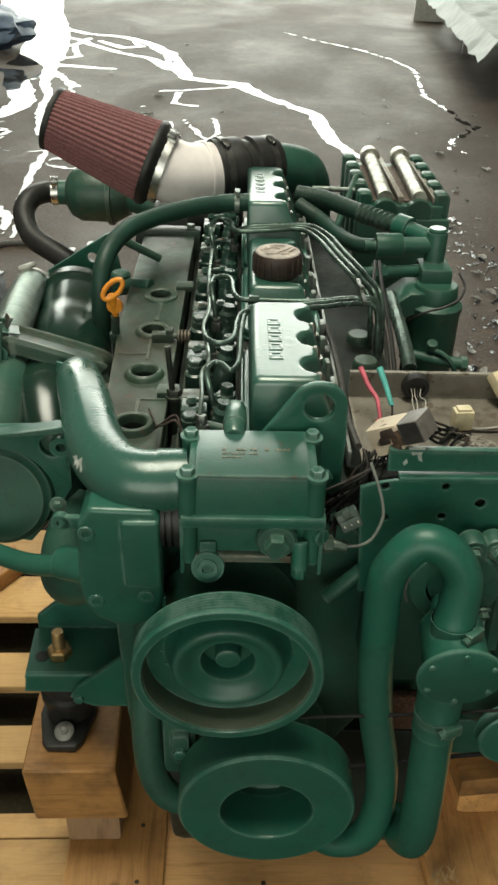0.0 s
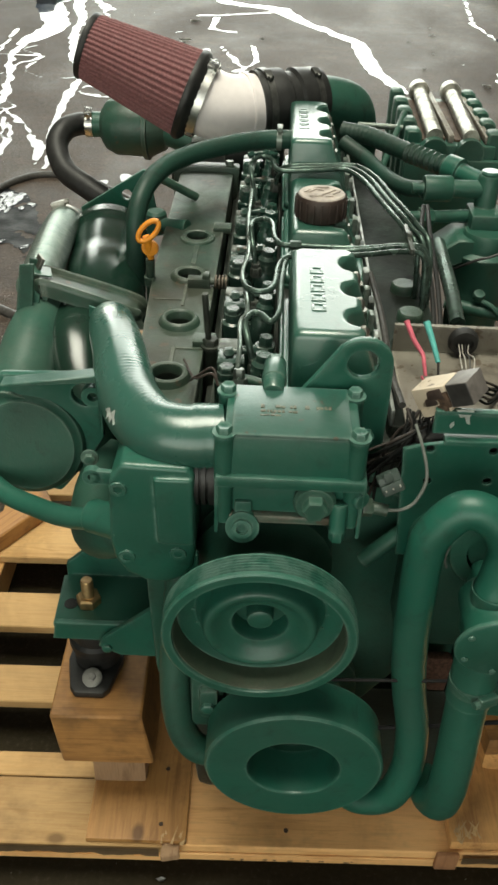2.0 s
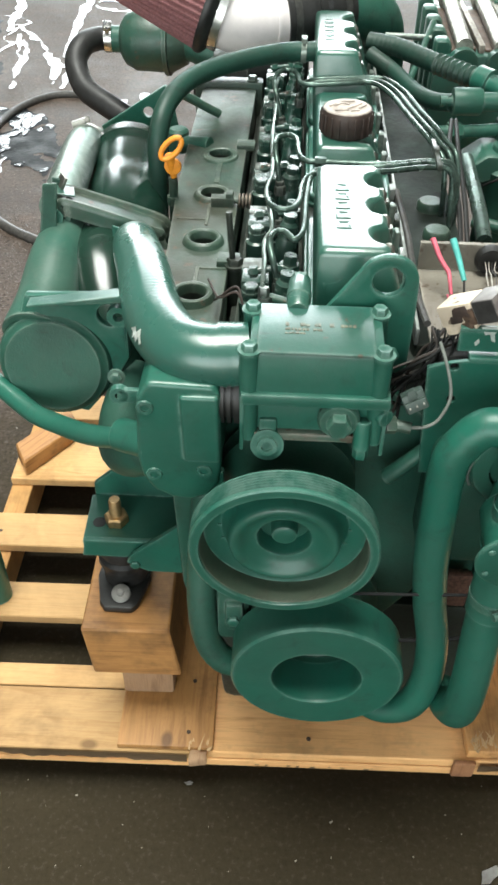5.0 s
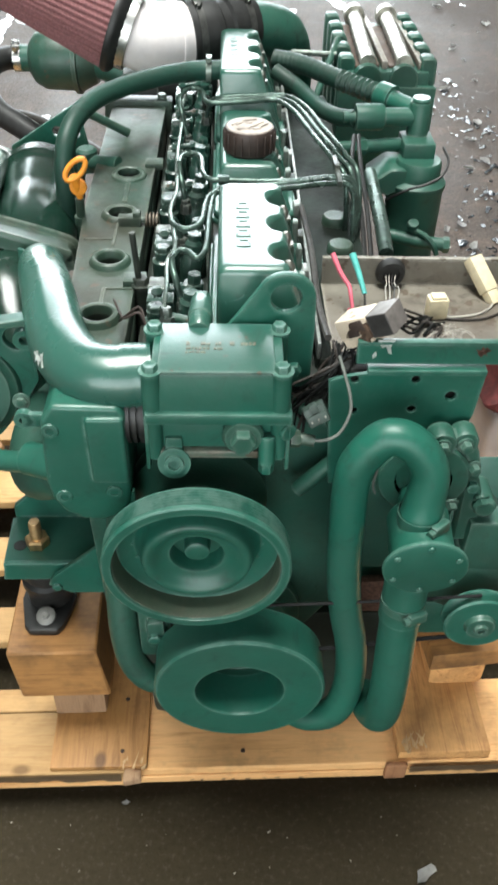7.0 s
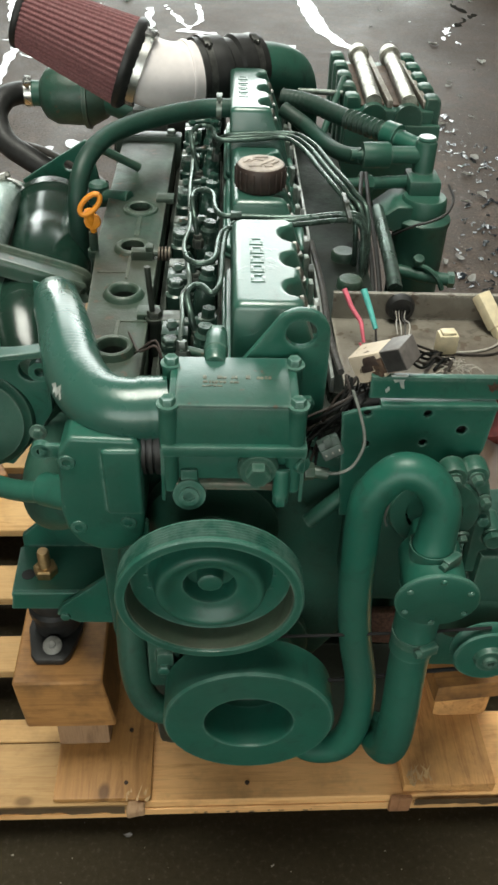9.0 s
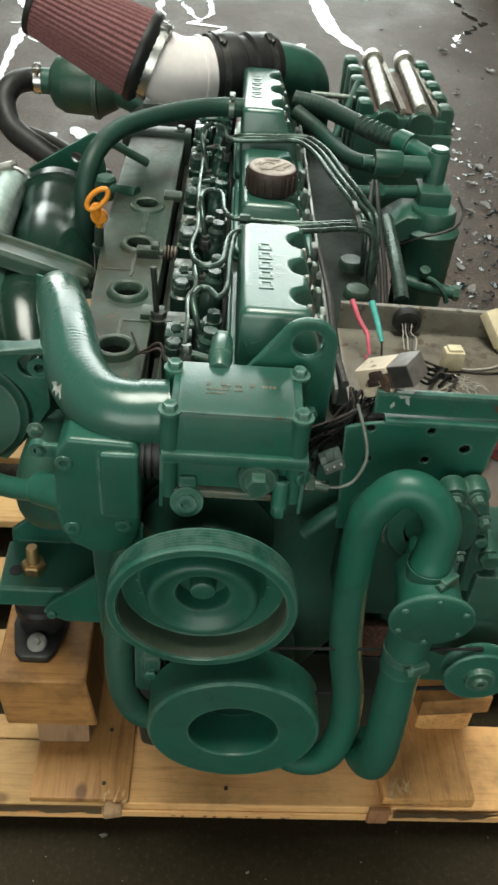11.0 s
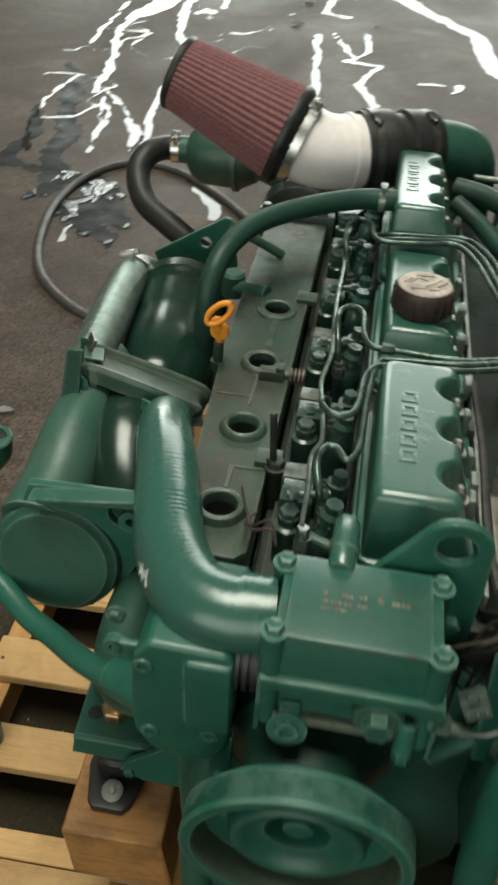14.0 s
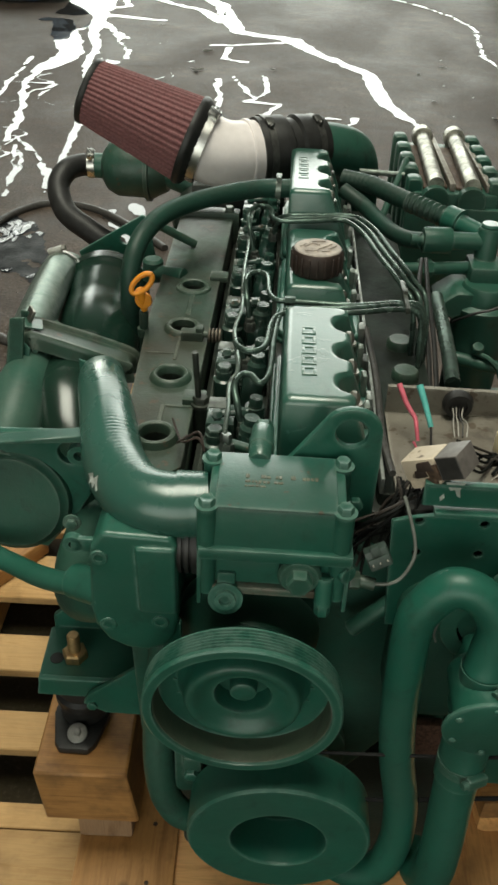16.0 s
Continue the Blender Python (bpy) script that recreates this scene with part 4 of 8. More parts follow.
def thermostat_housing():
    body = part("thermostat_housing", box(-0.066, 0.068, -0.012, 0.076, 0.893, 0.938, 0.004, (0.003, 0.003)), GREEN, ENGINE, "square green thermostat and cooler housing")
    part("flange", box(-0.070, 0.074, -0.018, 0.080, 0.884, 0.897, 0.003), GREEN, body)
    part("lower_case", box(-0.062, 0.066, -0.006, 0.072, 0.846, 0.885, 0.006), GREEN, body)
    part("bottom_flange", box(-0.069, 0.070, -0.012, 0.076, 0.838, 0.847, 0.002), RUBBED, body, "bottom flange with rubbed reddish paint")
    for x, y in ((-0.0625, -0.006), (0.0625, -0.006), (-0.0625, 0.062), (0.0625, 0.062)):
        col = part("bolt_column", lathe([(0, 0.838), (0.0085, 0.838), (0.0095, 0.895), (0.0095, 0.938), (0, 0.938)], (x, y, 0), (0, 0, 1), 16), GREEN, body)
        part("bolt", hexagon(0.0078, 0.0085, (x, y, 0.938), (0, 0, 1), 0.0112, -0.0012), GREEN, col, "green-painted hexagon bolt with a worn head")
    part("lid", box(-0.056, 0.056, -0.010, 0.072, 0.937, 0.9405, 0.002), LID, body, "flat lid with raised worn marks and reddish stains")
    mrng = random.Random(5)
    for y, h, x, stop in ((0.0335, 0.0055, -0.030, 0.036), (0.0262, 0.0040, -0.030, 0.006), (0.0205, 0.0026, -0.030, -0.012)):
        while x < stop:
            w = mrng.uniform(0.0022, 0.0052)
            if mrng.random() < 0.85:
                part("raised_mark", sculpt(box(x, x + w, y, y + h * mrng.uniform(0.7, 1.0), 0.9402, 0.9411, 0.0003, seg=1), 0.0006, 300), CHIP_RED, body)
            x += w + mrng.uniform(0.0004, 0.0011)
    part("plug", join(lathe([(0, 0), (0.020, 0), (0.021, 0.008), (0.018, 0.012), (0, 0.012)], (0.026, -0.006, 0.868), (0, -1, 0), 24), hexagon(0.0125, 0.011, (0.026, -0.018, 0.868), (0, -1, 0))), GREEN_CAST, body)
    part("hose_spigot", lathe([(0, -0.01), (0.010, -0.01), (0.010, 0.02), (0.0085, 0.03), (0, 0.03)], (0.054, 0.01, 0.872), (0.6, -0.8, 0), 16), GREEN, body)
    part("drain_boss", join(lathe([(0, 0), (0.0085, 0), (0.0085, 0.03), (0, 0.03)], (0.050, -0.012, 0.868), (0, -0.2, -1), 14), hexagon(0.008, 0.012, (0.050, -0.018, 0.840), (0, -0.2, -1))), GREEN, body)
    part("lug", join(lathe([(0, -0.012), (0.017, -0.012), (0.017, 0.012), (0, 0.012)], (-0.043, -0.004, 0.832), (0, -1, 0.2), 20), lathe([(0.006, 0.012), (0.010, 0.012), (0.010, 0.016), (0.006, 0.016)], (-0.043, -0.004, 0.832), (0, -1, 0.2), 16, True), box(-0.052, -0.034, -0.01, 0.006, 0.832, 0.862, 0.004)), GREEN, body)
    for x in (-0.069, 0.071):
        part("side_rib", box(x - 0.002, x + 0.002, -0.014, 0.07, 0.825, 0.89, 0.001), GREEN, body)
    part("neck", join(lathe([(0.030, 0), (0.034, 0), (0.034, 0.006), (0.030, 0.006)], (-0.068, 0.035, 0.862), (-1, 0, 0), 28, True), sweep([(-0.06, 0.035, 0.862), (-0.1, 0.035, 0.862)], 0.029, 28)), RUBBER, body, "black rubber coupling")
    for x in (-0.076, -0.083, -0.090):
        part("hose_ring", lathe([(0.029, -0.002), (0.034, -0.002), (0.034, 0.002), (0.029, 0.002)], (x, 0.035, 0.862), (1, 0, 0), 28, True), RUBBER, body)
    body.scale.x, body.location.x = 0.968, -0.0022
    body.location.z += 0.0042
    return body


thermostat_housing()


def lifting_eye():
    out = [(-0.01, 0.915), (0.006, 0.925)]
    out += [(0.069 + 0.029 * math.cos(a), 0.966 + 0.027 * math.sin(a)) for a in [radians(140 - 14 * k) for k in range(11)]]
    out += [(0.099, 0.93), (0.098, 0.86), (0.06, 0.86), (0.055, 0.912)]
    eye = part("lifting_eye", prism(out, 0.079, 0.087, "y", 0.0015, [(0.069, 0.966, 0.0155)], 2), GREEN, ENGINE, "green steel lifting eye plate with a round hole")
    eye.location.x, eye.location.z = -0.004, eye.location.z + 0.002
    bolt((0.08, 0.079, 0.885), (0, -1, 0), 0.008, 0.008, eye)
    plug = part("temperature_sender", join(
        sweep([(-0.018, 0.105, 0.88), (-0.0185, 0.104, 0.934)], 0.0115, 18),
        lathe([(0, 0), (0.0098, 0), (0.0112, 0.002), (0.0112, 0.020), (0.0122, 0.021), (0.0122, 0.030), (0.0112, 0.031), (0.0112, 0.046), (0.0095, 0.049), (0, 0.049)], (-0.0200, 0.064, 0.9405), (0.03, 1, 0.08), 22),
        hexagon(0.0105, 0.007, (-0.0185, 0.112, 0.9445), (0.03, 1, 0.08))), GREEN_GLOSS, ENGINE, "stubby green water outlet lying over the lid")
    part("side_spigot", sweep([(-0.018, 0.10, 0.925), (-0.055, 0.115, 0.925)], 0.0055, 10), GREEN_OILY, plug)


lifting_eye()


def charge_pipe():
    line = [(-0.066, 0.040, 0.905), (-0.105, 0.036, 0.905), (-0.137, 0.051, 0.904), (-0.163, 0.093, 0.904), (-0.179, 0.145, 0.905), (-0.192, 0.195, 0.904), (-0.205, 0.240, 0.899), (-0.216, 0.285, 0.886), (-0.223, 0.325, 0.862), (-0.228, 0.36, 0.82)]
    def wrinkle(f, out):
        """Fine press wrinkles along the inside of the bend."""
        side = out.dot(Vector((0.66, 0.30, 0.69)))
        if not 0.05 < f < 0.66 or side < 0.45:
            return 0.0
        patch = 0.55 + 0.75 * noise.noise((f * 14, side * 5, 3.0))
        return 0.00015 * patch * math.sin(f * 520 + 3.0 * noise.noise((f * 30, side * 9, 1.0))) * min(1.0, (side - 0.45) * 3.0) * min(1.0, (f - 0.05) * 12, (0.66 - f) * 9)
    pipe = part("charge_pipe", sweep(spline(line, 64), lambda f: 0.0318 - 0.0040 * min(1.0, max(0.0, (f - 0.3) * 2.2)), 48, True, wrinkle), PIPE_GREEN, ENGINE, "glossy green bent charge-air pipe with wrinkles in its bend")
    part("pipe_sleeve", join(lathe([(0.0312, -0.013), (0.0324, -0.013), (0.0324, 0.013), (0.0312, 0.013)], (-0.082, 0.038, 0.905), (1, 0.05, 0), 36, True)), PIPE_GREEN, pipe)
    chip = bmesh.new()
    course = spline(line, 64)
    i = min(range(1, len(course) - 1), key=lambda k: abs(course[k].y - 0.068) + (9 if course[k].x > -0.12 else 0))
    c0, along = course[i], (course[i + 1] - course[i - 1]).normalized()
    outward = Vector((along.y, -along.x, 0)).normalized()
    outward = outward if outward.x < 0 else -outward
    vs = []
    for s, th in ((-0.013, 16), (-0.009, 9), (-0.005, 20), (0.000, 4), (0.003, 15), (0.009, 3), (0.007, 18), (0.013, 20), (0.006, 30), (0.001, 24), (-0.004, 36), (-0.008, 25)):
        vs.append(chip.verts.new(c0 + along * s + 0.0330 * (math.cos(radians(th)) * outward + math.sin(radians(th)) * Vector((0, 0, 1)))))
    chip.faces.new(vs)
    bmesh.ops.solidify(chip, geom=chip.faces[:], thickness=0.001)
    part("paint_chip", chip, CHIP, pipe, "bare pale spot where the paint has flaked")


def pipe_paint():
    m, nt, p = mat("wrinkled_green_enamel")
    n = noise_tex(nt, 10.0, 5, 0.6)
    f = noise_tex(nt, 140.0, 4, 0.6)
    col = mix(nt, ramp(nt, n, [(0.4, grey(0)), (0.7, grey(0.5))]), (0.026, 0.098, 0.074), (0.04, 0.075, 0.058))
    col = mix(nt, ramp(nt, f, [(0.55, grey(0)), (0.8, grey(0.3))]), col, (0.11, 0.145, 0.12))
    nt.links.new(col, p.inputs["Base Color"])
    nt.links.new(ramp(nt, n, [(0.3, grey(0.22)), (0.7, grey(0.36))]), p.inputs["Roughness"])
    p.inputs["Coat Weight"].default_value = 0.45
    p.inputs["Coat Roughness"].default_value = 0.22
    bump(nt, p, f, 0.2, 0.001)
    return m


PIPE_GREEN = pipe_paint()
charge_pipe()


# ---- front end ----
def pulleys():
    ry = -0.068
    prof = [(0.0865, 0.0), (0.0950, 0.0), (0.0968, 0.0015), (0.0968, 0.0045)]
    for k in range(6):
        h = 0.005 + k * 0.0034
        prof += [(0.0968, h), (0.0942, h + 0.0012), (0.0942, h + 0.0018), (0.0968, h + 0.003)]
    prof += [(0.0968, 0.0265), (0.094, 0.028), (0.080, 0.030), (0.060, 0.041), (0.03, 0.045), (0.03, 0.0435), (0.078, 0.0395), (0.0845, 0.037), (0.0858, 0.002)]
    pul = part("water_pump_pulley", lathe(prof, (-0.0225, ry, 0.7382), (0, 1, 0.06), 72, True), GREEN, ENGINE, "wide green dished pulley with a grooved rim")
    axis_at = (-0.0225, ry, 0.7382)
    dish = part("dish", lathe([(0.0270, 0.044), (0.0272, 0.0245), (0.0285, 0.0224), (0.034, 0.0212), (0.039, 0.0188), (0.0435, 0.0152), (0.0470, 0.0124), (0.0500, 0.0110), (0.0530, 0.0108), (0.0555, 0.0122), (0.0575, 0.0160), (0.0592, 0.0225), (0.0612, 0.031), (0.066, 0.0365), (0.074, 0.0378), (0.0845, 0.038)], axis_at, (0, 1, 0.06), 64), GREEN, pul, "stepped dish with a raised ring")
    part("well", lathe([(0, 0.043), (0.0270, 0.043)], axis_at, (0, 1, 0.06), 32), GREEN_CAST, dish)
    part("hub", lathe([(0, 0.0240), (0.0105, 0.0240), (0.0128, 0.0255), (0.0136, 0.0290), (0.0142, 0.043), (0, 0.043)], axis_at, (0, 1, 0.06), 28), GREEN, pul)
    turn = Matrix.Translation(axis_at) @ basis((0, 1, 0.06))
    for k in range(20):
        rib = box(0.0640, 0.0830, -0.0014, 0.0014, 0.0356, 0.0385, 0.0)
        part("rib", moved(rib, turn @ Matrix.Rotation(k * math.tau / 20, 4, "Z")), GREEN, dish)
    part("rim_inside", lathe([(0.0856, 0.003), (0.0852, 0.0032), (0.0838, 0.0366), (0.0842, 0.0368)], (-0.0225, ry, 0.7382), (0, 1, 0.06), 64, True), INNER_RIM, pul, "dusty brown inside of the rim")
    dy = -0.057
    damp = part("vibration_damper", lathe([(0.054, 0.0), (0.100, 0.0), (0.1025, 0.003), (0.1025, 0.050), (0.099, 0.054), (0.05, 0.054), (0.05, 0.04), (0.0528, 0.004), (0.0532, 0.001)], (0.0245, dy, 0.5068), (0, 1, 0.04), 72, True), GREEN, ENGINE, "heavy round green crankshaft damper with an open centre")
    part("crank_hub", lathe([(0, 0.067), (0.018, 0.067), (0.020, 0.063), (0.034, 0.063), (0.037, 0.067), (0.0475, 0.067), (0.0505, 0.064), (0.0512, 0.050), (0.0530, 0.050), (0.0530, 0.074), (0, 0.074)], (0.0245, dy, 0.5068), (0, 1, 0.04), 40), GREEN_CAST, damp)
    part("pump_nose", lathe([(0.05, -0.03), (0.055, 0.02), (0.075, 0.045), (0.075, 0.07), (0, 0.07), (0, -0.03)], (-0.0225, -0.01, 0.741), (0, 1, 0), 32), GREEN_CAST, ENGINE)
    part("crank_nose", lathe([(0.0, 0.004), (0.055, 0.004), (0.06, 0.02), (0.08, 0.03), (0.08, 0.06), (0, 0.06)], (0.0235, 0.03, 0.509), (0, 1, 0), 32), GREEN_CAST, ENGINE)


pulleys()


HOSE_LINE = [(-0.175, 0.020, 0.804), (-0.198, 0.030, 0.799), (-0.219, 0.045, 0.786), (-0.249, 0.068, 0.770), (-0.282, 0.095, 0.757), (-0.314, 0.115, 0.753), (-0.34, 0.135, 0.755), (-0.38, 0.165, 0.765)]


def left_front():
    hs = part("water_pump_housing", sculpt(join(
        prism([(-0.176, 0.80), (-0.173, 0.876), (-0.160, 0.8965), (-0.096, 0.894), (-0.0905, 0.885), (-0.0905, 0.79), (-0.093, 0.768), (-0.103, 0.750), (-0.122, 0.742), (-0.143, 0.744), (-0.161, 0.755), (-0.172, 0.775)], 0.0, 0.10, "y", 0.008, seg=3),
        prism([(-0.130, 0.884), (-0.092, 0.884), (-0.091, 0.800), (-0.128, 0.800)], -0.0045, 0.02, "y", 0.0042, seg=3)), 0.0008, 25), GREEN, ENGINE, "blocky green cast coolant pump housing")
    for x, z in ((-0.164, 0.866), (-0.160, 0.778), (-0.108, 0.785)):
        part("lug", join(lathe([(0.0045, -0.0004), (0.008, -0.0004), (0.009, 0.001), (0.009, 0.004), (0.0045, 0.004)], (x, -0.001, z), (0, 1, 0), 18, True), lathe([(0, 0.003), (0.0042, 0.003), (0.0042, 0.004), (0, 0.004)], (x, -0.002, z), (0, 1, 0), 12)), GREEN, hs)
    part("ear", join(lathe([(0.004, -0.004), (0.0095, -0.004), (0.0095, 0.004), (0.004, 0.004)], (-0.190, 0.012, 0.872), (0, 1, 0), 18, True), box(-0.192, -0.170, 0.008, 0.014, 0.864, 0.880, 0.002)), GREEN, hs)
    bolt((-0.199, 0.045, 0.868), (0, -1, 0.1), 0.006, 0.006, hs, GREEN_CAST, 0.009)
    part("lower_ear", join(box(-0.108, -0.088, 0.004, 0.014, 0.70, 0.78, 0.003), hexagon(0.007, 0.006, (-0.099, 0.004, 0.722), (0, -1, 0))), GREEN, hs)
    part("pump_inlet", tube([(-0.155, 0.05, 0.79), (-0.18, 0.055, 0.765), (-0.205, 0.08, 0.742), (-0.215, 0.13, 0.74), (-0.21, 0.2, 0.75)], 0.031, 24), GREEN_CAST, ENGINE, "fat green bent inlet pipe")
    part("coolant_hose", tube(HOSE_LINE, 0.0118, 18), GREEN, ENGINE, "green hose curving up from the pump housing")
    part("hose_socket", lathe([(0, -0.02), (0.018, -0.02), (0.018, 0.018), (0.016, 0.022), (0, 0.022)], (-0.182, 0.024, 0.805), (-0.9, 0.40, -0.1), 20), GREEN, ENGINE)
    # lower water hose, down the front beside the pulleys
    part("lower_hose", tube([(-0.110, 0.07, 0.73), (-0.115, 0.05, 0.66), (-0.1185, 0.03, 0.60), (-0.118, 0.015, 0.53), (-0.109, 0.008, 0.475), (-0.085, 0.006, 0.442), (-0.04, 0.02, 0.43), (0.0, 0.05, 0.43)], 0.0180, 20), GREEN_CAST, ENGINE, "green rubber hose bending under the damper")
    part("front_casting", sculpt(join(box(-0.100, -0.058, 0.005, 0.05, 0.49, 0.60, 0.010), box(-0.088, -0.066, -0.005, 0.010, 0.52, 0.57, 0.006)), 0.0015, 30), GREEN_CAST, ENGINE)
    bolt((-0.078, -0.005, 0.545), (0, -1, 0), 0.008, 0.006, ENGINE)


left_front()


def front_mount():
    t = 0.008
    br = part("mount_bracket", join(
        prism([(-0.298, 0.145), (-0.302, 0.235), (-0.285, 0.243), (-0.10, 0.245), (-0.10, 0.15), (-0.285, 0.138)], 0.497, 0.505, "z", 0.001),
        prism([(-0.298, 0.49), (-0.298, 0.525), (-0.27, 0.552), (-0.10, 0.556), (-0.10, 0.49)], 0.238, 0.246, "y", 0.001),
        prism([(-0.298, 0.485), (-0.293, 0.516), (-0.20, 0.518), (-0.16, 0.522), (-0.10, 0.535), (-0.10, 0.485)], 0.136, 0.144, "y", 0.001),
        prism([(-0.234, 0.490), (-0.226, 0.506), (-0.156, 0.570), (-0.146, 0.600), (-0.10, 0.615), (-0.10, 0.474), (-0.205, 0.474)], 0.122, 0.130, "y", 0.001, [(-0.136, 0.545, 0.0045), (-0.136, 0.578, 0.0045)]),
        prism([(0.085, 0.485), (0.245, 0.485), (0.245, 0.56), (0.085, 0.60)], -0.115, -0.105, "x", 0.001)), GREEN, ENGINE, "green welded steel engine mount bracket")
    part("gusset", prism([(-0.23, 0.124), (-0.20, 0.150), (-0.10, 0.150), (-0.10, 0.124)], 0.484, 0.490, "z", 0.001), GREEN, br)
    bolt((-0.222, 0.122, 0.488), (0, -1, 0), 0.007, 0.004, br)
    cx, cy = -0.257, 0.185
    stud = part("mount_stud", join(lathe([(0, 0.38), (0.0085, 0.38), (0.0085, 0.546), (0.0072, 0.549), (0, 0.549)], (cx, cy, 0), (0, 0, 1), 18)), BRASS, ENGINE, "yellow zinc-plated mount stud")
    part("nut", hexagon(0.0170, 0.014, (cx, cy, 0.5055), (0, 0, 1), 0.0, 0.0005), BRASS, stud, "yellow zinc-plated hexagon nut")
    # near-black disc paints the shaded slot; the plate itself is not cut
    part("slot", lathe([(0, 0), (0.0095, 0), (0.0095, 0.0008), (0, 0.0008)], (cx - 0.024, cy - 0.004, 0.505), (0, 0, 1), 14), DARK_HOLE, br)
    mt = part("rubber_mount", join(
        lathe([(0, 0.376), (0.034, 0.376), (0.034, 0.395), (0.035, 0.412), (0.039, 0.418), (0.039, 0.428), (0.034, 0.433), (0.034, 0.440), (0.040, 0.446), (0.040, 0.468), (0.036, 0.476), (0.034, 0.497), (0, 0.497)], (cx + 0.002, cy + 0.012, 0), (0, 0, 1), 32),
        prism([(cx - 0.028, cy - 0.050), (cx - 0.020, cy - 0.060), (cx + 0.020, cy - 0.060), (cx + 0.028, cy - 0.050), (cx + 0.040, cy), (cx + 0.034, cy + 0.075), (cx - 0.034, cy + 0.075), (cx - 0.040, cy)], 0.3725, 0.385, "z", 0.004, seg=2)), RUBBER, ENGINE, "black rubber engine mount with a flat foot")
    part("foot_bolt", join(lathe([(0, -0.01), (0.0135, -0.010), (0.0140, 0), (0.0140, 0.002), (0.012, 0.003), (0, 0.003)], (cx + 0.002, cy - 0.038, 0.391), (0, -0.45, 1), 28), hexagon(0.0062, 0.005, (cx + 0.002, cy - 0.039, 0.394), (0, -0.45, 1), 0.0, -0.001)), ZINC, mt, "matt zinc bolt head with a broad flange")
    # the other side, mostly behind the pump
    part("mount_bracket", join(prism([(0.10, 0.13), (0.30, 0.15), (0.33, 0.24), (0.10, 0.27)], 0.485, 0.494, "z", 0.001), prism([(0.10, 0.46), (0.31, 0.46), (0.31, 0.51), (0.10, 0.56)], 0.236, 0.244, "y", 0.001)), GREEN, ENGINE)
    part("rubber_mount", lathe([(0, 0.3725), (0.045, 0.3725), (0.045, 0.386), (0.032, 0.42), (0.038, 0.455), (0.03, 0.484), (0, 0.484)], (0.28, 0.22, 0), (0, 0, 1), 28), RUBBER, ENGINE)


front_mount()


RUST_BROWN = plain("brown_rust", (0.12, 0.06, 0.04), 0.8, 0.0, 0.6, 200.0, 0.8)
BELT = plain("dull_black_belt", (0.005, 0.005, 0.005), 0.95)


